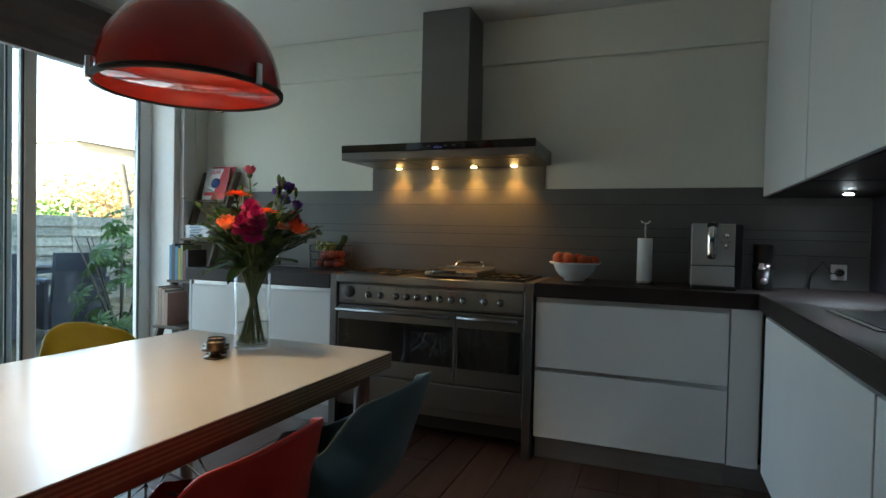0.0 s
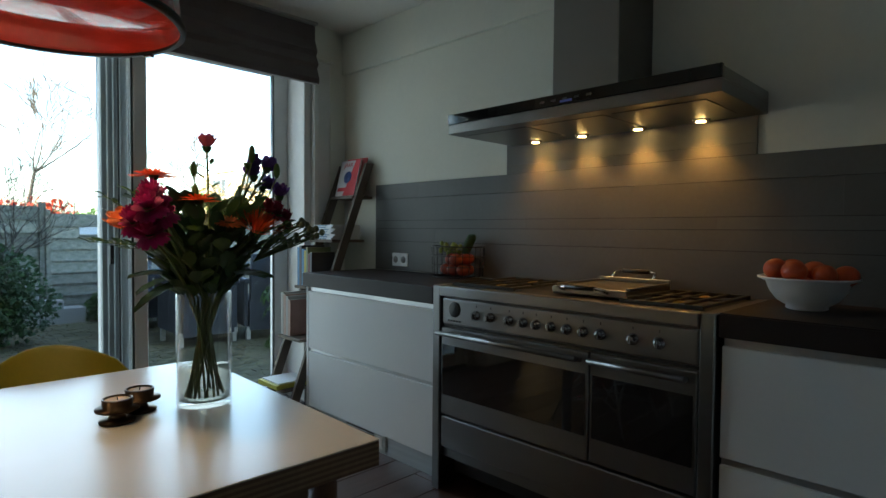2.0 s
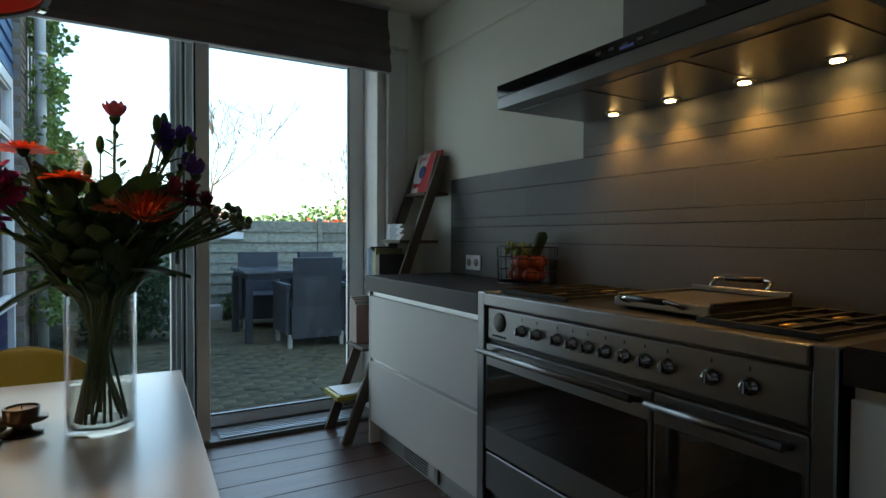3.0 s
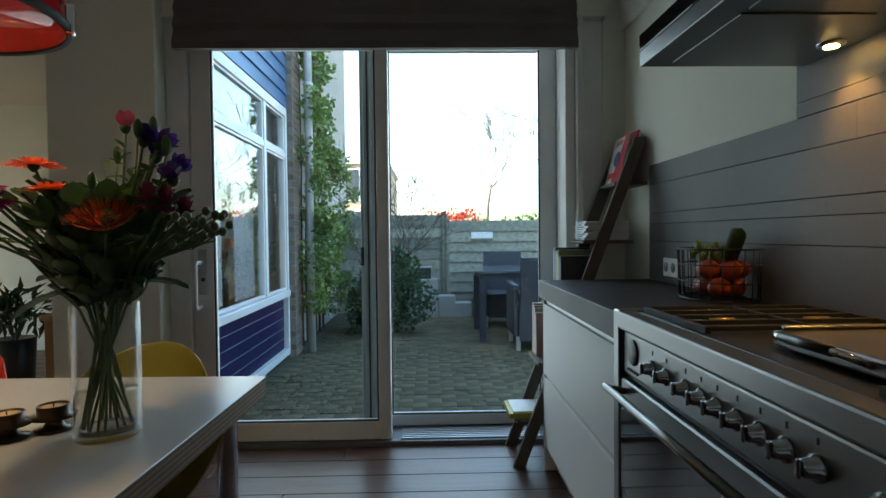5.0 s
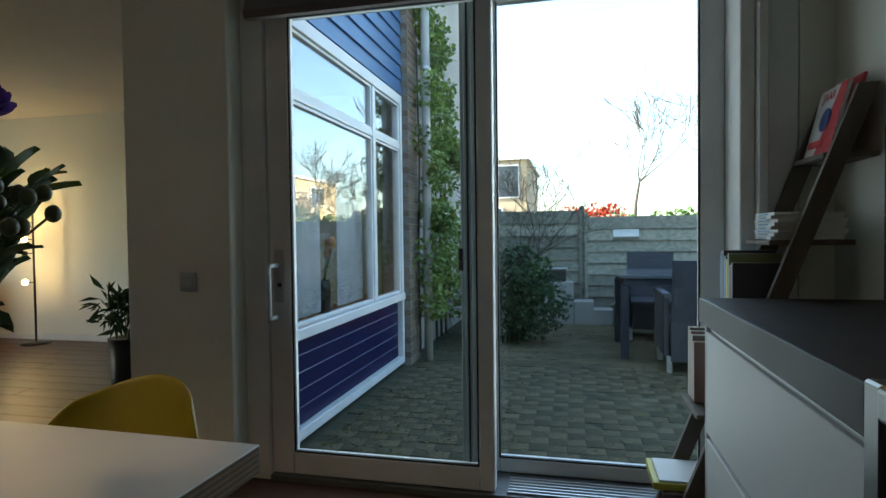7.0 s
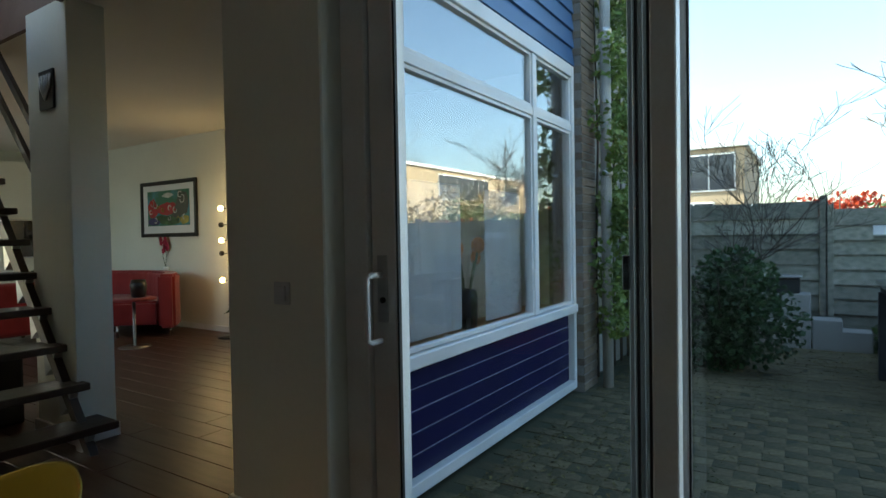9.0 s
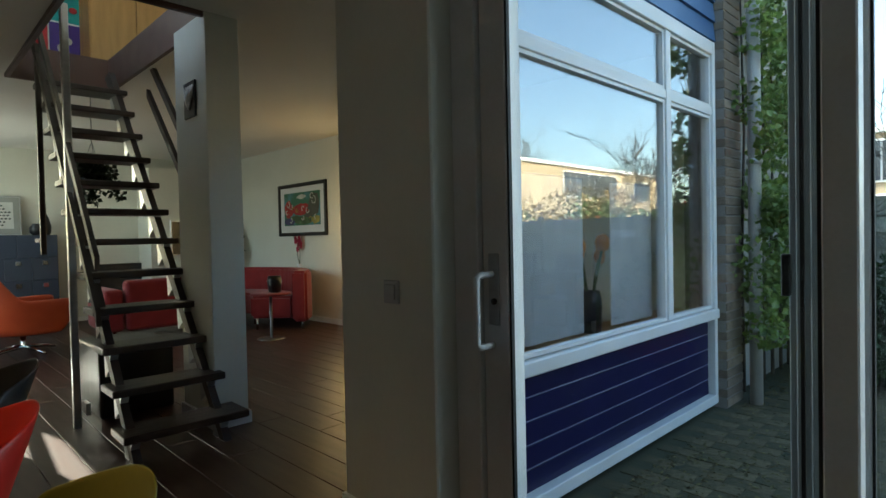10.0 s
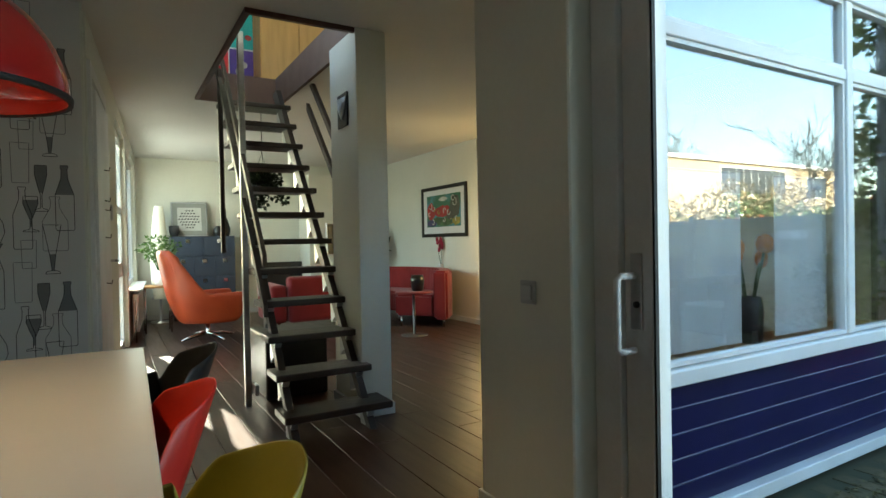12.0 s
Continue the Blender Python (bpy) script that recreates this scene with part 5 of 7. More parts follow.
for x in (-4.2, -3.25):
    for y in (-5.3, -4.65):
        part("leg", bar([(x, y, 0), (x, y, 0.121)], 0.02, 8), M_CHROME, ra)
sf = thing("sofa", "dark red curved sofa against the living room wall", "sofa")


def arc_block(cx, cy, r0, r1, a0, a1, z0, z1, n=18):
    out = [(cx + r1 * math.cos(radians(a0 + (a1 - a0) * k / n)), cy + r1 * math.sin(radians(a0 + (a1 - a0) * k / n))) for k in range(n + 1)]
    inn = [(cx + r0 * math.cos(radians(a0 + (a1 - a0) * k / n)), cy + r0 * math.sin(radians(a0 + (a1 - a0) * k / n))) for k in range(n + 1)]
    bm = prism(out + inn[::-1], "z", z0, z1)
    bmesh.ops.bevel(bm, geom=[e for e in bm.edges], offset=0.03, segments=2, affect="EDGES")
    return bm


part("backrest", arc_block(-4.25, -4.7, 1.17, 1.36, 131, 229, 0.10, 0.735), M_SOFA, sf)
part("seat", arc_block(-4.25, -4.7, 0.62, 1.165, 133, 227, 0.14, 0.42), M_SOFA, sf)
for a in (135, 180, 225):
    for r in (0.7, 1.28):
        part("leg", bar([(-4.25 + r * math.cos(radians(a)), -4.7 + r * math.sin(radians(a)), 0), (-4.25 + r * math.cos(radians(a)), -4.7 + r * math.sin(radians(a)), 0.141)], 0.015, 8), M_CHROME, sf)
pt = thing("pedestal_table", "small round red pedestal table by the sofa", "table")
part("tabletop", lathe([(0, 0.50), (0.22, 0.50), (0.225, 0.51), (0.22, 0.522), (0, 0.522)], 32, (-4.55, -3.45, 0)), M_SOFA, pt)
part("stem", lathe([(0.016, 0.012), (0.016, 0.5), (0, 0.5)], 14, (-4.55, -3.45, 0)), M_STEEL, pt)
part("foot", lathe([(0, 0), (0.16, 0), (0.16, 0.008), (0.02, 0.016), (0, 0.016)], 28, (-4.55, -3.45, 0)), M_STEEL, pt)
solo("dark_vase", lathe([(0.05, 0), (0.07, 0.01), (0.085, 0.13), (0.07, 0.19), (0.062, 0.185), (0.0, 0.03)], 22, (-4.62, -3.48, 0.523)), M_BLACK, "dark glass vase on the pedestal table", "vase")

# painting, orchid, plant, lamp with globes on the west wall
pic = thing("framed_painting", "black framed abstract painting in red, blue and green", "picture")
PX = WESTROOM + 0.001
PY0, PY1, PZ0, PZ1 = -5.203, -3.926, 1.178, 1.925
for y0, y1, z0, z1 in ((PY0, PY0 + 0.05, PZ0, PZ1), (PY1 - 0.05, PY1, PZ0, PZ1), (PY0 + 0.051, PY1 - 0.051, PZ0, PZ0 + 0.05), (PY0 + 0.051, PY1 - 0.051, PZ1 - 0.05, PZ1)):
    part("frame", block(PX, PX + 0.03, y0, y1, z0, z1, 0.004), M_BLACK, pic)
part("mount", block(PX, PX + 0.012, PY0 + 0.051, PY1 - 0.051, PZ0 + 0.051, PZ1 - 0.051), M_WHITE, pic)
part("canvas", block(PX + 0.0125, PX + 0.016, PY0 + 0.16, PY1 - 0.16, PZ0 + 0.15, PZ1 - 0.13), material("sky blue paint", (0.10, 0.30, 0.42), 0.7, second=(0.05, 0.16, 0.10), scale=4, mix=1.0), pic)
cols = {n: material(n + " paint", c, 0.6, second=c2, scale=9, mix=0.9) for n, c, c2 in (
    ("red", (0.46, 0.03, 0.02), (0.30, 0.02, 0.02)), ("white", (0.6, 0.6, 0.55), (0.45, 0.45, 0.42)), ("green", (0.08, 0.17, 0.06), (0.04, 0.08, 0.03)),
    ("yellow", (0.45, 0.38, 0.06), (0.25, 0.22, 0.05)), ("violet", (0.08, 0.07, 0.22), (0.04, 0.04, 0.12)), ("dark", (0.03, 0.035, 0.03), (0.07, 0.08, 0.06)))}
rp = random.Random(40)
AY0, AY1, AZ0, AZ1 = PY0 + 0.17, PY1 - 0.17, PZ0 + 0.16, PZ1 - 0.14


def patch(c, u, v, su, sv, layer, n=9):
    """One uneven brush patch at (u, v) of the picture, v up."""
    bm = bmesh.new()
    ring = [(min(1, max(0, u + su * rp.uniform(0.75, 1.2) * math.cos(2 * math.pi * i / n))), min(1, max(0, v + sv * rp.uniform(0.75, 1.2) * math.sin(2 * math.pi * i / n)))) for i in range(n)]
    bm.faces.new([bm.verts.new((PX + 0.017 + 0.0003 * layer, AY0 + (AY1 - AY0) * a, AZ0 + (AZ1 - AZ0) * b)) for a, b in ring])
    part("brush_patch", bm, cols[c], pic)


def stroke(c, u, v, s, layer):
    a0, k0 = rp.uniform(0, 6.3), rp.uniform(3, 5.8)
    pts = [(PX + 0.017 + 0.0003 * layer, AY0 + (AY1 - AY0) * (u + s * 0.6 * math.cos(a0 + k0 * k / 7)), AZ0 + (AZ1 - AZ0) * (v + s * 1.3 * math.sin(a0 + k0 * k / 7))) for k in range(8)]
    part("brush_stroke", bar(pts, 0.006, 5), cols[c], pic)


layer_at = 1
for c, u, v, su, sv in (("red", 0.12, 0.5, 0.14, 0.3), ("red", 0.45, 0.46, 0.24, 0.2), ("red", 0.62, 0.5, 0.12, 0.17), ("green", 0.5, 0.14, 0.3, 0.16), ("dark", 0.85, 0.62, 0.17, 0.4), ("violet", 0.14, 0.1, 0.16, 0.14), ("yellow", 0.9, 0.14, 0.12, 0.14), ("dark", 0.72, 0.32, 0.12, 0.14), ("white", 0.5, 0.88, 0.13, 0.07), ("green", 0.3, 0.22, 0.14, 0.08)):
    patch(c, u, v, su, sv, 1 + layer_at)
    layer_at += 1
for c, u, v, s in (("white", 0.12, 0.66, 0.07), ("white", 0.2, 0.6, 0.07), ("white", 0.08, 0.4, 0.05), ("white", 0.55, 0.5, 0.06), ("yellow", 0.38, 0.46, 0.05), ("white", 0.85, 0.75, 0.09), ("white", 0.68, 0.44, 0.07), ("white", 0.54, 0.2, 0.05), ("white", 0.2, 0.14, 0.06), ("yellow", 0.75, 0.14, 0.07), ("white", 0.9, 0.22, 0.06), ("yellow", 0.27, 0.5, 0.05), ("white", 0.8, 0.88, 0.07)):
    stroke(c, u, v, s, 12)
orc = thing("orchid", "dark pink orchid in a pot behind the sofa", "plant", m=pose(-5.60, -4.62, 0))
part("stand", lathe([(0.10, 0), (0.10, 0.01), (0.02, 0.02), (0.02, 0.70), (0.035, 0.71), (0, 0.71)], 16), M_WHITE, orc)
part("pot", lathe([(0.03, 0.711), (0.035, 0.78), (0.03, 0.78), (0, 0.77)], 16), M_WHITE, orc)
part("stems", tube(tube(bmesh.new(), [(0, 0, 0.77), (0, 0.02, 0.95), (0.03, 0.0, 1.12), (0.06, -0.06, 1.17)], 0.004, 5), [(0, 0, 0.77), (0.02, -0.03, 0.93), (0.03, 0.05, 1.1)], 0.004, 5), M_LEAF_D, orc)
M_ORCHID = material("orchid petal", (0.34, 0.008, 0.05), 0.6, bump=0)
ro = random.Random(3)
for k in range(9):
    c = Vector((0.03 + ro.uniform(-0.03, 0.03), ro.uniform(-0.08, 0.07), ro.uniform(0.98, 1.17)))
    bm = bmesh.new()
    for j in range(5):
        a = j * 2 * math.pi / 5
        ball(bm, c + Vector((0.0, 0.022 * math.cos(a), 0.022 * math.sin(a))), 0.021, (0.35, 1, 1), 1)
    part("flower", bm, M_ORCHID, orc)
rb = thing("houseplant", "dark green broad-leaved houseplant in the corner", "plant", m=pose(-5.2, -6.5, 0))
part("pot", lathe([(0.14, 0), (0.16, 0.02), (0.19, 0.34), (0.17, 0.34), (0.16, 0.3), (0, 0.3)], 24), M_BLACK, rb)
bm = bmesh.new()
for k in range(5):
    tube(bm, [(0, 0, 0.3), (0.06 * math.cos(k * 1.3), 0.06 * math.sin(k * 1.3), 0.75), (0.18 * math.cos(k * 1.3), 0.18 * math.sin(k * 1.3), 1.1)], 0.009, 5)
part("stems", bm, M_BARK, rb)
foliage("leaves", [((0, 0.1, 1.0), 0.28), ((0.05, 0.05, 0.75), 0.25), ((0, 0.15, 1.15), 0.2)], 110, 0.2, M_LEAF_D, rb, 19, aspect=0.25)
gl = thing("globe_lamp", "floor lamp pole with small glowing glass globes", "floor lamp", m=pose(-5.42, -3.02, 0))
part("foot", lathe([(0, 0), (0.14, 0), (0.14, 0.015), (0.015, 0.025), (0, 0.025)], 24), M_BLACK, gl)
part("pole", bar([(0, 0, 0.02), (0, 0, 1.58)], 0.011, 8), M_BLACK, gl)
M_GLOBE = glow("globe glow", (1.0, 0.55, 0.18), 7)
for k, (z, s, lit) in enumerate(((1.49, -1, 1), (1.30, -1, 0), (1.12, -1, 1), (0.97, -1, 0), (0.66, -1, 1))):
    part("arm", bar([(0, 0, z), (0.02, s * 0.07, z)], 0.006, 6), M_BLACK, gl)
    part("globe", ball(bmesh.new(), (0.02, s * 0.10, z), 0.032), M_GLOBE if lit else M_BLACK, gl, "lit glass globe" if lit else "unlit globe")
lamp("globe_light", "POINT", 1.2, pose(-5.36, -3.16, 1.49), (1.0, 0.66, 0.3), 0.03)
lamp("globe_light", "POINT", 0.8, pose(-5.36, -3.16, 0.9), (1.0, 0.66, 0.3), 0.03)

# far wall: chimney breast, fire, dark screen
structure("chimney_breast", block(-5.7, -4.36, FARWALL + 0.001, -6.57, 0, 2.25), M_WALL, "pale plastered chimney breast", "wall")
fp = thing("fireplace", "black built-in fireplace in the end wall", "fireplace")
part("surround", block(-4.22, -3.56, -7.099, -7.0, 0.0, 0.82, 0.006), M_BLACK, fp)
for k in range(4):
    part("louvre", block(-4.18, -3.60, -6.999, -6.985, 0.62 + k * 0.04, 0.645 + k * 0.04), M_IRON, fp)
scn = thing("wall_screen", "black framed panel hanging on the chimney breast", "screen")
part("frame", block(-4.86, -4.50, -6.549, -6.51, 0.92, 1.46, 0.004), M_ALU, scn)
part("panel", block(-4.84, -4.52, -6.509, -6.505, 0.94, 1.44), M_OVEN, scn)
# plain black rounded block below the treads
bx = solo("storage_box", block(-2.85, -2.40, -2.1, -1.52, 0.0, 0.46, 0.02, 2), M_BLACK, "black rounded block under the open stairs", "box")
rel = thing("relief_plaque", "small dark cast relief plaque on the column", "plaque")
part("plate", block(-2.899, -2.885, -1.14, -0.97, 1.88, 2.10, 0.003), M_IRON, rel)
bm = bmesh.new()
for k in range(5):
    tube(bm, [(-2.88, -1.05 + 0.0 * k, 1.93), (-2.878, -1.10 + 0.026 * k, 2.0), (-2.88, -1.12 + 0.034 * k, 2.07)], 0.006, 5)
part("relief", bm, M_ALU, rel)
hp = thing("hanging_plant", "dark trailing houseplant hanging under the stairs", "plant", m=pose(-2.80, -3.35, 0))
part("pot", lathe([(0.06, 1.62), (0.09, 1.64), (0.11, 1.75), (0.10, 1.75), (0, 1.70)], 20), M_BLACK, hp)
for k in range(3):
    a = k * 2.1
    part("cord", bar([(0.10 * math.cos(a), 0.10 * math.sin(a), 1.75), (0, 0, 2.05)], 0.002, 4), M_BLACK, hp)
part("hook", bar([(0, 0, 2.05), (0.015, 0, 2.09), (0, 0, 2.13), (0, 0, CEIL - 0.001)], 0.004, 5), M_BLACK, hp)
foliage("leaves", [((0, 0, 1.78), 0.13), ((0.06, 0.05, 1.72), 0.10), ((-0.08, 0.05, 1.74), 0.1), ((-0.16, 0.06, 1.66), 0.05), ((-0.20, 0.06, 1.56), 0.035), ((-0.15, 0.06, 1.60), 0.03), ((0.08, 0.06, 1.60), 0.06), ((-0.02, 0.08, 1.66), 0.08), ((0.02, 0.05, 1.52), 0.04), ((0.10, 0.05, 1.50), 0.035)], 900, 0.05, leaf_mat("dark trailing leaf", (0.02, 0.035, 0.014), (0.012, 0.022, 0.009)), hp, 23)

# by the bay window
tb = thing("plant_table", "small oak table with a plant near the garden window", "table")
part("tabletop", block(-4.35, -3.75, -0.10, 0.40, 0.58, 0.62, 0.004), M_OAK, tb)
for x in (-4.3, -3.8):
    for y in (-0.05, 0.35):
        part("leg", block(x - 0.035, x + 0.035, y - 0.035, y + 0.035, 0, 0.579, 0.004), M_OAK, tb)
dp = thing("potted_palm", "dark leafy plant in a black pot", "plant", m=pose(-3.80, -0.30, 0.002))
part("pot", lathe([(0.09, 0), (0.10, 0.01), (0.12, 0.46), (0.11, 0.46), (0, 0.42)], 24), M_BLACK, dp)
bm = bmesh.new()
for k in range(9):
    a = k * 0.7
    tube(bm, [(0, 0, 0.42), (0.05 * math.cos(a), 0.05 * math.sin(a), 0.58), (0.15 * math.cos(a), 0.15 * math.sin(a), 0.66 + 0.03 * (k % 3))], 0.004, 4)
part("stems", bm, M_LEAF_D, dp)
foliage("leaves", [((0.09 * math.cos(k * 0.7), 0.09 * math.sin(k * 0.7), 0.62 + 0.03 * (k % 3)), 0.11) for k in range(9)], 170, 0.12, M_LEAF_D, dp, 29, aspect=0.13)
M_SCREEN = material("white cloth panel", (0.88, 0.90, 0.91), 0.9, second=(0.83, 0.85, 0.87), scale=5, bump=0.2, thin=0.25)
for x0, x1, z1 in ((-3.93, -3.42, 1.38), (-4.66, -4.20, 1.38)):
    bm = bmesh.new()
    n = 16
    prism([(x0 + (x1 - x0) * k / n, 1.035 + 0.004 * math.sin(k * 1.1)) for k in range(n + 1)] + [(x0 + (x1 - x0) * k / n, 1.032 + 0.004 * math.sin(k * 1.1)) for k in range(n, -1, -1)], "z", 0.64, z1, bm)
    cs = thing("window_screen", "white translucent cloth panel inside the garden window", "blind", "window screens")
    part("cloth", bm, M_SCREEN, cs)
    part("rod", bar([(x0, 1.033, z1 + 0.003), (x1, 1.033, z1 + 0.003)], 0.005, 6), M_ALU, cs)
structure("window_board", block(BX0, BX1, 0.80, 1.05, 0.551, 0.60, 0.004), M_OAK, "wooden inner sill of the garden window", "sill")
tu = thing("tulips", "orange tulips in a dark vase on the window board", "flowers", m=pose(-4.15, 0.94, 0.601))
part("vase", lathe([(0.04, 0), (0.055, 0.01), (0.06, 0.16), (0.05, 0.22), (0.045, 0.22), (0, 0.05)], 20), M_BLACK, tu)
rt = random.Random(6)
M_TULIP = material("tulip orange", (0.8, 0.3, 0.02), 0.5, second=(0.75, 0.2, 0.015), bump=0, thin=0.4)
for k in range(7):
    a = rt.uniform(0, 6.3)
    p = Vector((0.09 * math.cos(a), 0.07 * math.sin(a), rt.uniform(0.36, 0.5)))
    part("stem", bar([(0, 0, 0.1), (p.x * 0.5, p.y * 0.5, 0.3), tuple(p)], 0.004, 5), M_LEAF, tu)
    part("bloom", ball(bmesh.new(), p, 0.038, (0.8, 0.8, 1.2), 2), M_TULIP, tu)

# the living room's furniture keeps to its own wall lines, a little off the kitchen's
SETTLE = pose(-1.545, 2.506, 0, 0, 0, -0.65) @ pose(1.517, -2.561, 0)
for ob in (stairs, hp, bx, wardrobe, pnt, chest, fr, pot, bpy.data.objects["bottle_vase"], bpy.data.objects["round_vase"], fl, wing, st, zz, ra, sf, pt, bpy.data.objects["dark_vase"], orc, rb, gl, fp, scn):
    ob.matrix_world = SETTLE @ ob.matrix_basis

# ---- on the table ----
V = Vector((-1.125, 1.825, TZ))
vase = thing("flower_vase", "clear glass cylinder vase half full of water on the table", "vase", m=Matrix.Translation(V))
g1 = part("glass", lathe([(0, 0.0005), (0.060, 0.0005), (0.063, 0.004), (0.063, 0.272), (0.0595, 0.272), (0.0595, 0.014), (0.0, 0.012)], 40), glass("vase glass", (0.975, 0.985, 0.98), 0.025), vase)
g1.visible_shadow = False
w = part("water", lathe([(0, 0.0125), (0.0588, 0.0145), (0.0588, 0.092), (0, 0.092)], 40), glass("water", (0.93, 0.96, 0.95), 0.03), vase, "clear water")
w.visible_shadow = False
part("base_ring", lathe([(0.045, 0.0145), (0.0585, 0.0145), (0.0585, 0.019), (0.045, 0.017)], 40), glass("thick glass", (0.8, 0.88, 0.87), 0.25), vase)

bq = thing("bouquet", "mixed bouquet of red, orange, purple and pink flowers", "flowers", m=Matrix.Translation(V))
M_STEM = material("flower stem", (0.10, 0.14, 0.035), 0.5, second=(0.06, 0.09, 0.02), scale=20, bump=0)
rb7 = random.Random(77)


def stem_to(p, r=0.003):
    p = Vector(p)
    a = rb7.uniform(0, 6.28)
    low = Vector((0.045 * math.cos(a), 0.045 * math.sin(a), 0.022))
    neck = Vector((-low.x * 0.55, -low.y * 0.55, 0.26)) * 1.0
    neck.x, neck.y = neck.x * 0.8 + p.x * 0.12, neck.y * 0.8 + p.y * 0.12
    mid = (neck + p) / 2 + Vector((0, 0, 0.02))
    part("stem", bar([low, low.lerp(neck, 0.5), neck, mid, p], r, 6), M_STEM, bq)


def petals(bm, c, axis, rings, droop=0.0):
    """Rings of (count, radius, length, width, lift, curl) thin leaf-like petals round an axis."""
    q = Vector(axis).normalized().to_track_quat("Z", "Y").to_matrix()
    for n, r, length, width, lift, curl in rings:
        off = rb7.uniform(0, 6.28)
        for k in range(n):
            a = off + 2 * math.pi * k / n + rb7.uniform(-0.1, 0.1)
            d, s = Vector((math.cos(a), math.sin(a), 0)), Vector((-math.sin(a), math.cos(a), 0))
            pts = []
            for f, wf in ((0, 0.35), (0.5, 1.0), (0.85, 0.8), (1.0, 0.25)):
                h = lift * f + curl * f * f
                p = d * (r + length * f) + Vector((0, 0, h))
                pts.append((p - s * width * wf / 2, p + s * width * wf / 2))
            vs = [(bm.verts.new(Vector(c) + q @ u), bm.verts.new(Vector(c) + q @ v)) for u, v in pts]
            for (a0, b0), (a1, b1) in zip(vs, vs[1:]):
                bm.faces.new((a0, b0, b1, a1)).smooth = True
    return bm


def petal_mat(name, c, c2):
    return material(name, c, 0.55, second=c2, scale=30, fine=200, bump=0.05, island=0.18, thin=0.4)


P_ORANGE = petal_mat("orange red petal", (0.75, 0.11, 0.02), (0.62, 0.05, 0.015))
P_PEACH = petal_mat("peach petal", (0.8, 0.3, 0.12), (0.75, 0.17, 0.06))
P_MAG = petal_mat("magenta petal", (0.40, 0.012, 0.13), (0.26, 0.008, 0.10))
P_PURPLE = petal_mat("purple petal", (0.12, 0.05, 0.28), (0.07, 0.03, 0.18))
P_PINK = petal_mat("pink petal", (0.75, 0.2, 0.3), (0.65, 0.12, 0.2))
P_WINE = petal_mat("wine petal", (0.2, 0.02, 0.05), (0.14, 0.014, 0.035))


def bloom(kind, p, mat, s=1.0, axis=(0, 0, 1)):
    s *= 1.1
    stem_to(p)
    bm = bmesh.new()
    if kind == "zinnia":
        rings = [(22, 0.008 * s, 0.034 * s, 0.010 * s, 0.004, -0.006), (18, 0.006 * s, 0.027 * s, 0.009 * s, 0.010, -0.004), (12, 0.003, 0.017 * s, 0.007 * s, 0.014, 0)]
    elif kind == "rose":
        rings = [(6, 0.004, 0.026 * s, 0.030 * s, 0.030 * s, 0.004), (6, 0.003, 0.018 * s, 0.026 * s, 0.034 * s, 0.008), (5, 0.002, 0.010 * s, 0.018 * s, 0.040 * s, 0.0), (4, 0.001, 0.006 * s, 0.012 * s, 0.042 * s, 0)]
    elif kind == "pincushion":
        rings = [(30, 0.006, 0.032 * s, 0.0035, 0.012, 0.02), (28, 0.005, 0.024 * s, 0.0035, 0.024, 0.02), (24, 0.003, 0.015 * s, 0.0035, 0.034, 0.012), (16, 0.001, 0.007 * s, 0.0035, 0.042, 0)]
    else:
        rings = [(16, 0.004, 0.034 * s, 0.016 * s, 0.002, -0.016), (16, 0.004, 0.030 * s, 0.016 * s, 0.018, -0.006), (14, 0.003, 0.022 * s, 0.014 * s, 0.030, 0.0), (10, 0.002, 0.014 * s, 0.012 * s, 0.036, 0.004)]
    fl = part(kind, petals(bm, p, axis, rings), mat, bq)
    part("calyx", lathe([(0.003, -0.014), (0.009, -0.008), (0.012, 0.002), (0.0, 0.004)], 10, p), M_LEAF_D, fl)


Z = TZ
bloom("rose", (-0.044, 0.027, 1.355 - Z), P_PINK, 0.7)
bloom("zinnia", (0.022, -0.12, 1.27 - Z), P_ORANGE, 1.2)
bloom("zinnia", (0.085, -0.045, 1.215 - Z), P_ORANGE, 1.15)
for dx, dy, dz in ((0.11, -0.15, 1.215), (0.13, -0.14, 1.175), (0.10, -0.18, 1.16), (0.15, -0.17, 1.19), (0.13, -0.16, 1.135), (0.10, -0.14, 1.19)):
    bloom("carnation", (dx, dy, dz - Z), P_MAG, 0.85, (0.3, -0.4, 0.8))
bloom("rose", (0.05, -0.185, 1.15 - Z), P_PEACH, 1.0, (0.1, -0.5, 1))
bloom("pincushion", (0.12, 0.075, 1.145 - Z), P_ORANGE, 1.5, (0.5, 0.1, 0.8))
bloom("zinnia", (0.10, 0.02, 1.165 - Z), P_PEACH, 0.8, (0.3, 0, 1))
for dx, dy, dz in ((0.02, 0.12, 1.285), (0.05, 0.14, 1.305), (0.01, 0.15, 1.26), (0.06, 0.17, 1.235), (0.03, 0.10, 1.315)):
    bloom("rose", (dx, dy, dz - Z), P_PURPLE, 0.68, (rb7.uniform(-0.5, 0.6), rb7.uniform(-0.2, 0.8), 0.6))
for dx, dy, dz in ((0.07, 0.16, 1.185), (0.06, 0.19, 1.165), (0.08, 0.13, 1.19)):
    bloom("carnation", (dx, dy, dz - Z), P_WINE, 0.55)
M_BERRY = material("pale green berry", (0.09, 0.11, 0.055), 0.35, bump=0)
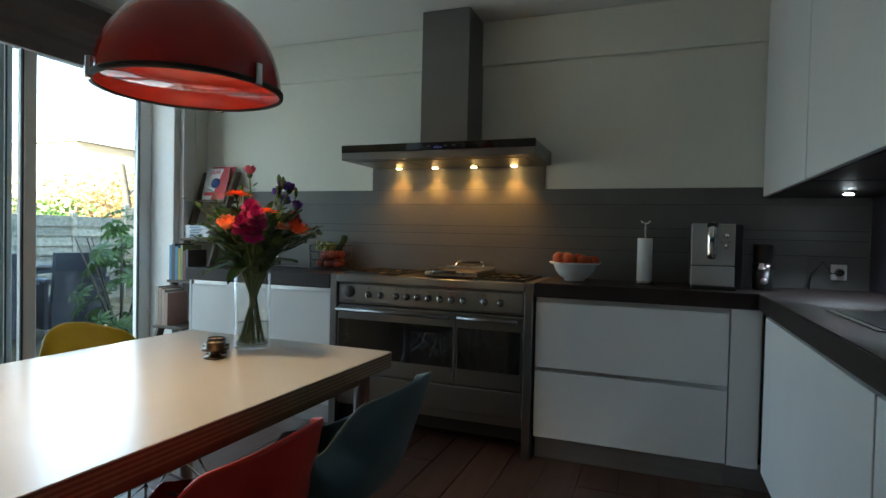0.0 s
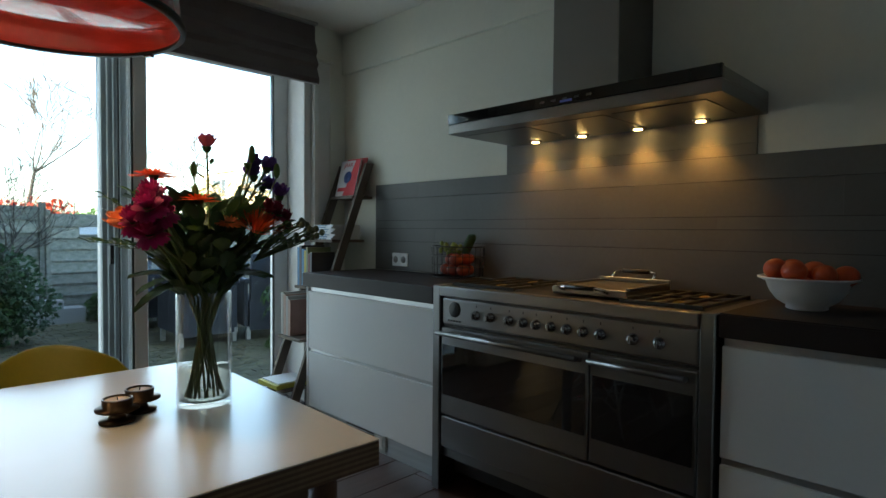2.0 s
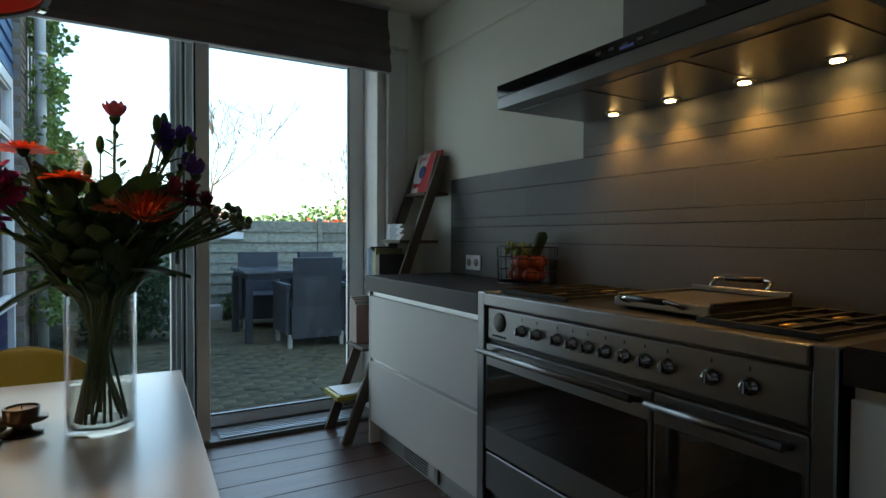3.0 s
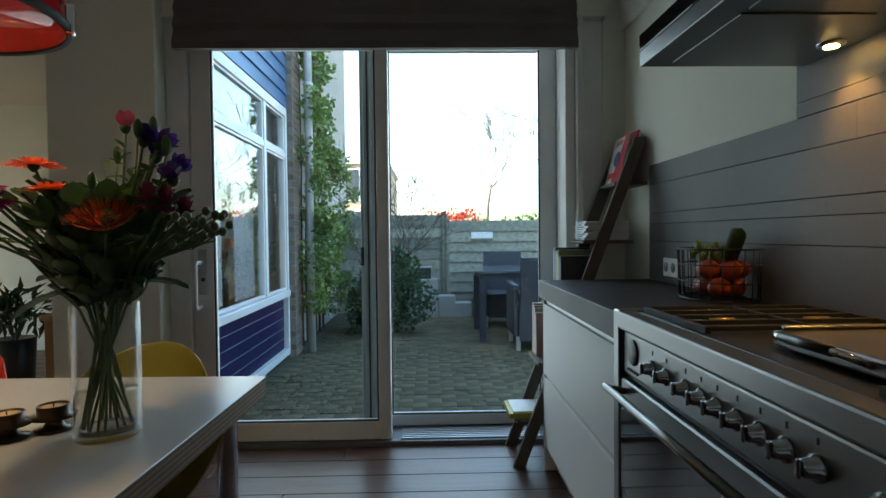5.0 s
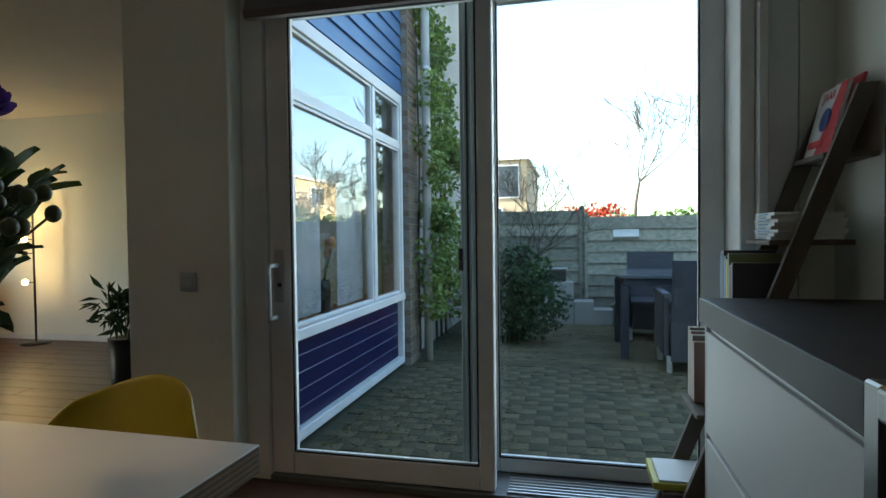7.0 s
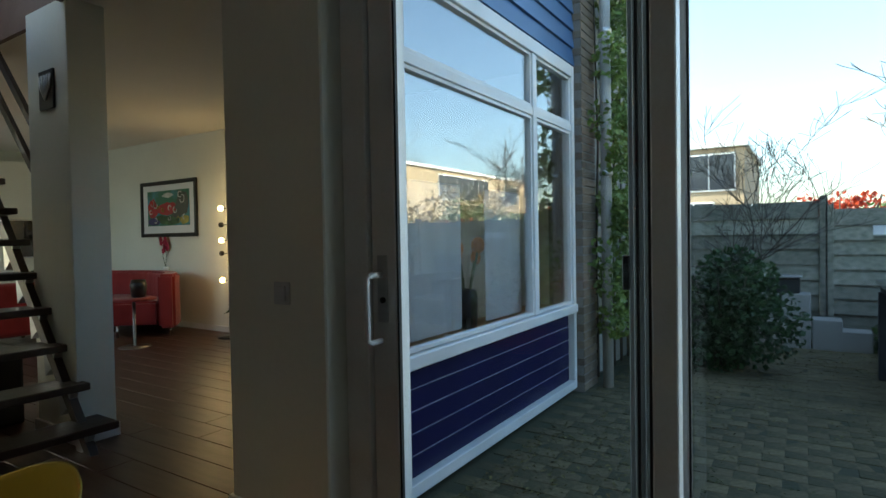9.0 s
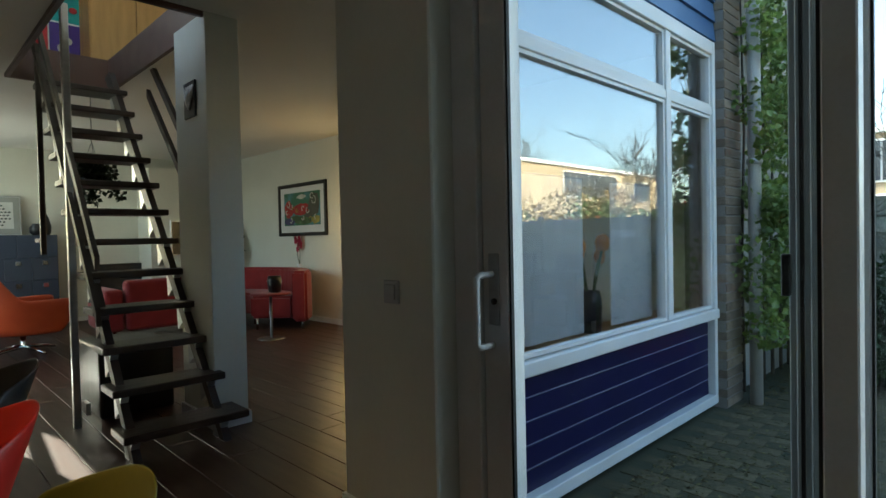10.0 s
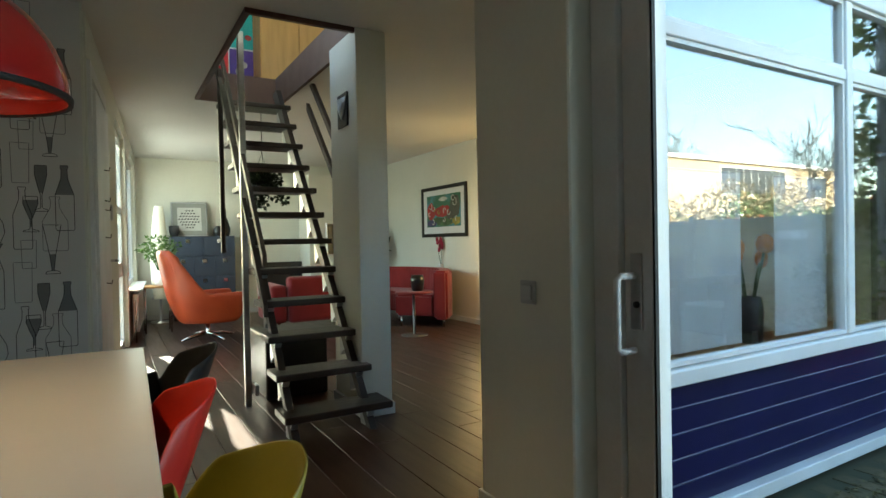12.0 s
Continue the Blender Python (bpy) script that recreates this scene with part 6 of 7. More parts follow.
for k in range(26):
    p = Vector((rb7.uniform(0.03, 0.15), rb7.uniform(0.17, 0.275), 0))
    p.z = 1.10 + 0.3 * (p.y - 0.17) + rb7.uniform(0, 0.06) - Z
    part("berry", ball(bmesh.new(), p, 0.0078, (1, 1, 1.2), 2), M_BERRY, bq)
    part("stem", bar([(0.06, 0.10, 1.07 - Z), (p.x * 0.8, p.y * 0.85, p.z - 0.02), p], 0.0016, 4), M_STEM, bq)
for dx, dy, dz in ((0.02, 0.115, 1.345), (0.05, 0.10, 1.335), (0.065, 0.16, 1.30), (-0.06, 0.0, 1.30), (0.0, -0.02, 1.24)):
    part("bud", ball(bmesh.new(), (dx, dy, dz - Z), 0.0085, (1, 1, 2.4), 2), M_LEAF, bq)
    part("stem", bar([(dx * 0.5, dy * 0.7, 1.14 - Z), (dx, dy, dz - 0.016 - Z)], 0.0018, 5), M_STEM, bq)
for p in ((0.06, 0.08, 1.1), (-0.1, -0.07, 1.12), (0.0, 0.1, 1.1), (-0.07, 0.05, 1.12), (0.08, -0.08, 1.08), (-0.03, -0.12, 1.12)):
    stem_to((p[0], p[1], p[2] - Z), 0.0028)


def leaf(p, direction, length, width, mat, name="leaf", droop=0.18):
    """One folded, drooping leaf."""
    d = Vector(direction).normalized()
    s = d.cross(Vector((0, 0, 1))).normalized()
    if s.length < 0.1:
        s = Vector((1, 0, 0))
    up = s.cross(d)
    bm = bmesh.new()
    rows = []
    for f, wf in ((0, 0.08), (0.2, 0.7), (0.45, 1.0), (0.75, 0.7), (1.0, 0.04)):
        c = Vector(p) + d * length * f - Vector((0, 0, 1)) * length * droop * f * f
        rows.append([bm.verts.new(c + s * width / 2 * wf * k + up * abs(k) * width * 0.16) for k in (-1, 0, 1)])
    for a, b in zip(rows, rows[1:]):
        for i in range(2):
            bm.faces.new((a[i], a[i + 1], b[i + 1], b[i])).smooth = True
    return part(name, bm, mat, bq)


for k in range(290):
    a = rb7.uniform(0, 6.28)
    z = rb7.uniform(0.985, 1.20)
    r = (0.045 + 0.095 * ((z - 0.985) / 0.215) ** 0.7) * math.sqrt(rb7.uniform(0.05, 1))
    leaf((r * math.cos(a), r * math.sin(a) * 1.15, z - Z), (math.cos(a + rb7.uniform(-0.7, 0.7)), math.sin(a + rb7.uniform(-0.7, 0.7)), rb7.uniform(0.6, 2.2)), rb7.uniform(0.045, 0.075), rb7.uniform(0.03, 0.05), M_LEAF_D if k % 4 else M_LEAF)


def sprig(a, r, z, n, length, width, mat, start=0.05):
    """A thin twig from the heart of the bouquet with leaves in alternation."""
    c, s = math.cos(a), math.sin(a)
    pts = [Vector((c * start, s * start, 1.06 - Z)), Vector((c * (start + r) / 2, s * (start + r) / 2, (1.075 + z) / 2 + 0.015 - Z)), Vector((c * r, s * r, z - Z))]
    part("twig", bar(pts, [0.0022, 0.0018, 0.001], 5), M_STEM, bq)
    for k in range(n):
        f = 0.35 + 0.65 * k / (n - 1)
        p = pts[0].lerp(pts[1], f * 2) if f < 0.5 else pts[1].lerp(pts[2], f * 2 - 1)
        side = 0 if k == n - 1 else 0.9 if k % 2 else -0.9
        leaf(p, (math.cos(a + side), math.sin(a + side), 0.55 + rb7.uniform(-0.3, 0.3)), length * rb7.uniform(0.8, 1.15), width * rb7.uniform(0.8, 1.2), mat)


# lily buds, eucalyptus and small-leaved twigs
sprig(3.75, 0.20, 1.24, 6, 0.058, 0.022, M_LEAF)
sprig(3.6, 0.14, 1.28, 6, 0.055, 0.02, M_LEAF)
sprig(3.9, 0.17, 1.16, 8, 0.045, 0.02, M_LEAF_D)
sprig(3.85, 0.21, 1.10, 12, 0.026, 0.013, M_LEAF_D)
sprig(4.55, 0.24, 1.12, 14, 0.028, 0.014, M_LEAF_D)
sprig(4.8, 0.22, 1.22, 10, 0.03, 0.015, M_LEAF_D)
sprig(0.55, 0.23, 1.165, 14, 0.024, 0.013, M_LEAF_D)
sprig(0.8, 0.20, 1.12, 10, 0.03, 0.016, M_LEAF_D)
sprig(1.45, 0.19, 1.10, 8, 0.05, 0.022, M_LEAF_D)
sprig(2.4, 0.14, 1.20, 8, 0.045, 0.022, M_LEAF)
for x, y, z in ((0.01, 0.08, 1.20), (0.03, 0.06, 1.17), (-0.02, 0.10, 1.18), (0.05, 0.11, 1.16), (-0.03, -0.06, 1.18), (0.0, -0.1, 1.17)):
    leaf((x, y, z - Z), (x, y * 0.5, 0.2), 0.075, 0.058, M_LEAF_D)
for k in range(14):
    t = k / 13
    leaf((-0.04 + 0.01 * math.cos(k), 0.027 + 0.01 * math.sin(k), 1.16 + 0.15 * t - Z), (math.cos(k * 2.4), math.sin(k * 2.4), 0.7), 0.035, 0.012, M_LEAF)
    leaf((0.03 + 0.012 * math.cos(k), 0.12 + 0.012 * math.sin(k), 1.14 + 0.12 * t - Z), (math.cos(k * 2.1), math.sin(k * 2.1), 0.6), 0.04, 0.018, M_LEAF_D)
for a, z, up in ((0.9, 1.035, 0.25), (3.9, 1.03, -0.1), (4.5, 1.035, 0.3), (1.6, 1.03, 0.2), (4.9, 1.02, -0.2)):
    leaf((0.055 * math.cos(a), 0.055 * math.sin(a), z - Z), (math.cos(a), math.sin(a), up), 0.115, 0.058, M_LEAF_D, droop=0.3)

# candle holders
M_BRONZE = material("dark bronze", (0.07, 0.045, 0.03), 0.3, 0.9, second=(0.05, 0.032, 0.022), scale=12)
ch = thing("candle_holder", "small dark bronze spool-shaped tealight holder", "candle holder", "tealight holders", m=pose(-1.115, 1.63, TZ + 0.0005))
part("body", lathe([(0, 0), (0.036, 0), (0.037, 0.004), (0.02, 0.008), (0.016, 0.016), (0.02, 0.024), (0.044, 0.027), (0.045, 0.031), (0.03, 0.033), (0.031, 0.052), (0.028, 0.053), (0.026, 0.044), (0, 0.043)], 32), M_BRONZE, ch)
part("tealight", lathe([(0.0, 0.0435), (0.025, 0.0445), (0.025, 0.049), (0, 0.048)], 24), material("candle wax", (0.6, 0.42, 0.24), 0.5), ch)
part("wick", bar([(0, 0, 0.048), (0.001, 0, 0.055)], 0.0012, 5), M_BLACK, ch)
copy_thing(ch, pose(-1.165, 1.69, TZ + 0.0005, 0, 0, 40))

# ---- on the worktops ----
bowl = solo("fruit_bowl", lathe([(0.05, 0), (0.058, 0.004), (0.056, 0.012), (0.082, 0.028), (0.103, 0.056), (0.114, 0.086), (0.137, 0.096), (0.137, 0.101), (0.110, 0.093), (0.097, 0.058), (0.07, 0.032), (0, 0.02)], 40, (-0.172, 3.30, 0.9165)), M_WHITE, "white porcelain footed bowl on the worktop", "bowl")
M_FRUIT = material("orange peel", (0.42, 0.062, 0.010), 0.45, second=(0.36, 0.042, 0.008), scale=10, bump=0.3, bump_scale=220)
for k, (x, y, z, r) in enumerate(((-0.27, 3.27, 1.042, 0.036), (-0.215, 3.25, 1.038, 0.036), (-0.14, 3.27, 1.03, 0.034), (-0.09, 3.30, 1.028, 0.034), (-0.18, 3.34, 1.035, 0.036), (-0.24, 3.34, 1.04, 0.036), (-0.2, 3.30, 0.985, 0.038), (-0.15, 3.3, 0.985, 0.036))):
    solo("orange", ball(bmesh.new(), (x + 0.018, y, z - 0.003), r, (1, 1, 0.93), 3, 0.03), M_FRUIT, "ripe orange in the white bowl", "fruit", "oranges in the bowl")
ph = thing("paper_roll_holder", "white kitchen roll on a steel stand", "kitchen roll")
part("base", lathe([(0, 0), (0.055, 0), (0.055, 0.008), (0.008, 0.012), (0, 0.012)], 28, (0.187, 3.33, 0.9165)), M_CHROME, ph)
part("roll", lathe([(0.02, 0.014), (0.037, 0.014), (0.038, 0.02), (0.038, 0.235), (0.036, 0.24), (0.02, 0.24)], 32, (0.187, 3.33, 0.9165)), M_WHITE, ph)
part("rod", bar([(0.187, 3.33, 0.928), (0.187, 3.33, 1.239)], 0.007, 8), M_CHROME, ph)
part("top_bar", bar([(0.165, 3.33, 1.249), (0.172, 3.33, 1.236), (0.202, 3.33, 1.236), (0.209, 3.33, 1.249)], 0.005, 8), M_CHROME, ph)
cm = thing("coffee_machine", "silver and black coffee machine on the worktop", "coffee machine")
M_SILVER = material("silver plastic", (0.42, 0.42, 0.41), 0.4, 0.3, bump=0.03)
part("body", block(0.41, 0.64, 3.22, 3.53, 0.9165, 1.235, 0.012, 2), M_BLACK, cm)
part("front_panel", block(0.405, 0.60, 3.195, 3.219, 1.03, 1.235, 0.006, 2), M_SILVER, cm)
part("lower_panel", block(0.405, 0.60, 3.185, 3.219, 0.925, 1.026, 0.006, 2), M_SILVER, cm)
part("drip_tray", block(0.405, 0.60, 3.11, 3.184, 0.9165, 0.936, 0.004), M_BLACK, cm)
sp = part("spout", lathe([(0.012, 1.06), (0.022, 1.065), (0.024, 1.09), (0.024, 1.215), (0.02, 1.222), (0, 1.222)], 18, (0.495, 3.17, 0)), M_CHROME, cm)
part("spout_head", block(0.47, 0.52, 3.15, 3.194, 1.215, 1.238, 0.004), M_BLACK, cm)
part("badge", lathe([(0, 0), (0.011, 0), (0.011, 0.002), (0, 0.002)], 16), M_BLACK, cm).matrix_basis = pose(0.495, 3.146, 1.155, 90, 0, 0)
for x, z, r in ((0.56, 1.175, 0.012), (0.56, 1.125, 0.012), (0.545, 1.145, 0.006), (0.575, 1.145, 0.006)):
    part("button", lathe([(0, 0), (r, 0), (r, 0.005), (0, 0.006)], 14), M_CHROME, cm).matrix_basis = pose(x, 3.1945, z, 90, 0, 0)
part("lid_knob", lathe([(0.012, 0), (0.012, 0.008), (0, 0.009)], 14, (0.51, 3.3, 1.2355)), M_CHROME, cm)
gr = thing("milk_frother", "black and steel milk frother beside the coffee machine", "milk frother")
part("base", lathe([(0, 0), (0.043, 0), (0.045, 0.01), (0.045, 0.10), (0, 0.10)], 28, (0.735, 3.3, 0.9165)), M_BLACK, gr)
part("steel_ring", lathe([(0.0455, 0.1005), (0.0455, 0.13), (0, 0.13)], 28, (0.735, 3.3, 0.9165)), M_CHROME, gr)
part("jug", lathe([(0.044, 0.1305), (0.045, 0.215), (0.046, 0.222), (0.0, 0.225)], 28, (0.735, 3.3, 0.9165)), M_BLACK, gr)
part("badge", lathe([(0, 0), (0.016, 0), (0.016, 0.003), (0, 0.003)], 16), M_ALU, gr).matrix_basis = pose(0.735, 3.2548, 0.96, 90, 0, 0)
fb = thing("wire_basket", "black wire fruit basket on the worktop", "basket")
bc, br = Vector((-1.80, 3.435, 0.9035)), 0.152
for z in (0.004, 0.06, 0.115, 0.165):
    part("ring", bar([bc + Vector(((br + z * 0.05) * math.cos(k * math.pi / 16), (br + z * 0.05) * 0.72 * math.sin(k * math.pi / 16), z)) for k in range(32)], 0.0032 if z in (0.004, 0.165) else 0.0022, 6, True), M_BLACK, fb)
for k in range(24):
    a = k * math.pi / 12
    part("wire", bar([bc + Vector((br * math.cos(a), br * 0.72 * math.sin(a), 0.004)), bc + Vector(((br + 0.008) * math.cos(a), (br + 0.008) * 0.72 * math.sin(a), 0.165))], 0.0018, 4), M_BLACK, fb)
for k in range(7):
    part("wire", bar([bc + Vector((-br + k * br / 3, -0.72 * math.sqrt(max(0, br * br - (-br + k * br / 3) ** 2)), 0.004)), bc + Vector((-br + k * br / 3, 0.72 * math.sqrt(max(0, br * br - (-br + k * br / 3) ** 2)) + 0.001, 0.004))], 0.0018, 4), M_BLACK, fb)
M_APPLE = material("red apple", (0.26, 0.02, 0.013), 0.3, second=(0.26, 0.05, 0.02), scale=9, bump=0.02)
M_GRAPE = material("green grape", (0.26, 0.30, 0.06), 0.3, second=(0.2, 0.24, 0.05), scale=9, bump=0)
rf = random.Random(8)
for k in range(12):
    a, r, z = k * 2.4, 0.085 * math.sqrt((k % 6 + 0.5) / 6), 0.042 if k < 6 else 0.098
    solo("apple", ball(bmesh.new(), bc + Vector((r * math.cos(a), r * 0.7 * math.sin(a), z)), 0.036, (1, 1, 0.9), 2, 0.05), M_APPLE, "red apple in the wire basket", "fruit", "fruit in the basket")
gp = thing("grapes", "bunch of green grapes on top of the fruit", "fruit")
for k in range(26):
    part("grape", ball(bmesh.new(), bc + Vector((-0.05 + rf.uniform(-0.06, 0.07), rf.uniform(-0.05, 0.05), 0.135 + rf.uniform(-0.01, 0.045))), 0.013, (1, 1, 1.15), 1), M_GRAPE, gp)
solo("cucumber", bar([bc + Vector((0.04, 0.02, 0.13)), bc + Vector((0.06, 0.02, 0.18)), bc + Vector((0.085, 0.02, 0.215)), bc + Vector((0.10, 0.02, 0.22))], [0.02, 0.026, 0.025, 0.012], 10), M_LEAF_D, "dark green cucumber standing in the fruit basket", "vegetable")


def socket(x, z, count, m):
    s = thing("wall_socket", "white wall socket on the grey tiles", "socket", "kitchen sockets")
    for k in range(count):
        pl = part("plate", block(k * 0.071 - 0.035, k * 0.071 + 0.035, -0.010, 0, -0.04, 0.04, 0.004, 2), M_WHITE, s)
        part("well", lathe([(0, 0), (0.021, 0), (0.021, 0.002), (0, 0.002)], 20), material("grey socket well", (0.25, 0.25, 0.25), 0.5, bump=0), pl).matrix_basis = Matrix.Translation((k * 0.071, -0.0102, 0)) @ pose(0, 0, 0, 90, 0, 0)
        for e in (-0.009, 0.009):
            part("hole", lathe([(0, 0), (0.003, 0), (0.003, 0.001), (0, 0.001)], 8), M_BLACK, pl).matrix_basis = Matrix.Translation((k * 0.071 + e, -0.0125, 0)) @ pose(0, 0, 0, 90, 0, 0)
    s.matrix_world = m
    return s


socket(0, 0, 2, pose(-2.41, NORTH - 0.0095, 0.972))
so = socket(0, 0, 1, pose(1.108, NORTH - 0.0095, 1.005))
plug = thing("plug", "black plug with its lead in the wall socket", "plug")
part("head", lathe([(0.018, 0), (0.018, 0.025), (0.012, 0.035), (0, 0.036)], 14), M_BLACK, plug).matrix_basis = pose(1.108, NORTH - 0.023, 1.005, 90, 0, 0)
part("lead", bar([(1.108, NORTH - 0.06, 1.005), (1.06, NORTH - 0.08, 1.0), (1.03, NORTH - 0.06, 1.06), (0.98, NORTH - 0.05, 0.99), (0.97, NORTH - 0.06, 0.905)], 0.004, 6), M_BLACK, plug)
sink = thing("sink", "steel undermount sink with a low tap in the worktop", "sink")
part("rim", block(0.80, 1.14, 1.95, 2.45, 0.9161, 0.920, 0.001), M_STEEL, sink)
# flat black sheet on the rim paints the shade inside the hollow
part("basin", block(0.82, 1.12, 1.97, 2.43, 0.9201, 0.922), M_BLACK, sink)

# ---- ladder shelf with books ----
M_LADDER = material("grey brown wood", (0.12, 0.095, 0.075), 0.7, second=(0.085, 0.066, 0.052), scale=4, fine=60, stretch=(6, 6, 1), bump=0.15)
ls = thing("ladder_shelf", "grey-brown wooden ladder shelf leaning in the corner", "shelf")


def rail_y(z):
    return 2.905 + z * 0.375


for x in (-2.945, -2.665):
    part("rail", prism([(rail_y(0) - 0.028, 0), (rail_y(0) + 0.03, 0), (rail_y(1.58) + 0.03, 1.58), (rail_y(1.58) - 0.028, 1.58)], "x", x, x + 0.022), M_LADDER, ls)
SHELVES = (0.22, 0.50, 0.80, 1.09, 1.37)
for z in SHELVES:
    y = rail_y(z)
    part("shelf", block(-2.922, -2.667, y - 0.09 if z < 1.2 else y - 0.04, min(y + 0.16, NORTH - 0.002), z - 0.018, z, 0.003), M_LADDER, ls)
BOOKS = [material("book cover", c, 0.5, scale=10) for c in ((0.05, 0.16, 0.30), (0.42, 0.34, 0.04), (0.05, 0.05, 0.06), (0.34, 0.20, 0.16), (0.30, 0.28, 0.25), (0.10, 0.03, 0.03), (0.22, 0.25, 0.12))]
M_PAPER = material("book pages", (0.6, 0.57, 0.5), 0.9, stretch=(1, 1, 40), scale=8)


def book(m, w, t, h, cover, group="books on the ladder shelf", label="standing book with a worn cover on the ladder shelf"):
    b = thing("book", label, "book", group)
    part("cover", block(0, t, 0, w, 0, h, 0.001), cover, b)
    part("pages", block(0.002, t - 0.002, 0.002, w + 0.001, h, h + 0.001), M_PAPER, b)
    b.matrix_world = m
    return b


rk = random.Random(12)
for z, x0, items in ((0.80, -2.92, ((0, 0.24), (2, 0.25), (0, 0.23), (1, 0.22), (6, 0.24), (5, 0.2), (2, 0.21))), (0.50, -2.92, ((4, 0.26), (3, 0.25), (4, 0.24), (3, 0.22)))):
    x = x0
    for c, h in items:
        t = rk.uniform(0.018, 0.03)
        book(pose(x, rail_y(z) - 0.07, z + 0.0005, 0, 0, 0), 0.17, t, h, BOOKS[c])
        x += t + 0.002
for k in range(8):
    b = thing("magazine", "white magazine lying in a stack on the shelf", "magazine", "stacked magazines")
    part("body", block(-0.10, 0.10, -0.07, 0.14, 0, 0.011, 0.001), M_WHITE, b)
    part("spine_bar", block(-0.06, 0.04, -0.0712, -0.0702, 0.003, 0.008), BOOKS[0], b)
    b.matrix_world = pose(-2.79 + 0.006 * (k % 3), rail_y(1.09), 1.0905 + k * 0.0115, 0, 0, 4 * (k % 3) - 4)
yb = thing("magazine", "yellow-edged magazine lying on the lowest shelf", "magazine")
part("cover", block(-2.915, -2.69, rail_y(0.22) - 0.12, rail_y(0.22) + 0.1, 0.2205, 0.246, 0.002), material("yellow green cover", (0.45, 0.42, 0.05), 0.5), yb)
part("top_sheet", block(-2.90, -2.70, rail_y(0.22) - 0.10, rail_y(0.22) + 0.1, 0.2465, 0.254, 0.001), M_WHITE, yb)
mg = thing("display_magazine", "red and white magazine propped on the top shelf", "magazine", m=pose(-2.80, rail_y(1.37) + 0.0, 1.3705, -14, 0, 0))
part("cover", block(-0.105, 0.105, -0.012, -0.002, 0, 0.24, 0.001), M_WHITE, mg)
M_MAGRED = material("magazine red", (0.5, 0.03, 0.04), 0.4, bump=0)
part("red_field", prism([(-0.02, 0.0), (0.1045, 0.0), (0.1045, 0.24), (0.055, 0.24)], "y", -0.0135, -0.0125), M_MAGRED, mg)
part("blue_disc", lathe([(0, 0), (0.04, 0), (0.04, 0.001), (0, 0.001)], 28), material("magazine blue", (0.03, 0.07, 0.25), 0.4, bump=0), mg).matrix_basis = pose(0.0, -0.0142, 0.125, 90, 0, 0)
part("title_bar", block(-0.085, 0.03, -0.0155, -0.0145, 0.03, 0.055), M_MAGRED, mg)
tx = bpy.data.curves.new("title", "FONT")
tx.body, tx.size, tx.extrude = "JAAR", 0.042, 0.0004
tx.materials.append(M_MAGRED)
to = new("title", tx)
to.parent, to.matrix_basis = mg, pose(-0.06, -0.0150, 0.195, 90, 0, 0)
mb = thing("display_magazine", "second magazine leaning behind the first", "magazine", m=pose(-2.79, rail_y(1.37) + 0.03, 1.3705, -14, 0, 0))
part("cover", block(-0.10, 0.115, -0.012, -0.002, 0, 0.255, 0.001), M_MAGRED, mb)

# ---- garden pieces ----
pl = thing("stone_planter", "stacked grey concrete block planter by the fence", "planter")
for x, y, z, h in ((-8.0, 2.20, 0, 0.5), (-8.0, 2.47, 0, 0.5), (-8.0, 2.72, 0, 0.26), (-8.0, 2.95, 0, 0.16)):
    part("block", block(x - 0.12, x + 0.12, y - 0.12, y + 0.12, -0.04, h, 0.008), M_RENDER, pl)
ls2 = thing("fire_basket", "rusty metal grill box on the planter", "grill")
part("box", block(-8.1, -7.9, 2.15, 2.5, 0.505, 0.64, 0.005), M_IRON, ls2)
part("lid", block(-8.12, -7.88, 2.13, 2.52, 0.66, 0.675, 0.003), M_ALU, ls2)
for y in (2.17, 2.48):
    part("strut", block(-8.01, -7.99, y - 0.01, y + 0.01, 0.6405, 0.6595), M_IRON, ls2)
sg = thing("fence_sign", "small white sign fixed on the fence", "sign")
part("plate", block(-8.335, -8.305, 3.10, 3.42, 1.06, 1.16, 0.003), M_WHITE, sg)
part("shelf", block(-8.30, -8.27, 3.10, 3.42, 1.04, 1.055, 0.003), M_FENCE, sg)
sb = thing("small_shrub", "low green shrub in front of the fence", "shrub", m=pose(-7.95, 3.35, -0.05))
bm = bmesh.new()
for k in range(6):
    tube(bm, [(0, 0, 0), (0.1 * math.cos(k), 0.12 * math.sin(k), 0.3)], [0.008, 0.004], 5)
part("stems", bm, M_BARK, sb)
foliage("leaves", [((0, 0, 0.2), 0.22), ((0, 0.15, 0.25), 0.18), ((0, -0.12, 0.15), 0.17)], 1300, 0.05, M_LEAF, sb, 31)
for x, y, z, s, r in ((-10.2, 2.9, 0, 1.55, 44), (-11.0, 5.5, 0, 1.4, 45)):
    rs = thing("autumn_shrub", "red and yellow leaved shrub behind the fence", "shrub", m=pose(x, y, 0))
    bm = bmesh.new()
    for k in range(7):
        tube(bm, [(0, 0, 0), (0.2 * math.cos(k), 0.3 * math.sin(k), s * 0.6), (0.3 * math.cos(k), 0.5 * math.sin(k), s)], [0.02, 0.014, 0.006], 5)
    part("stems", bm, M_BARK, rs)
    foliage("leaves", [((0, 0.3 * k - 0.3, s - 0.25), 0.28) for k in range(3)], 700, 0.07, leaf_mat("red leaf", (0.42, 0.06, 0.02), (0.3, 0.03, 0.015)), rs, r)
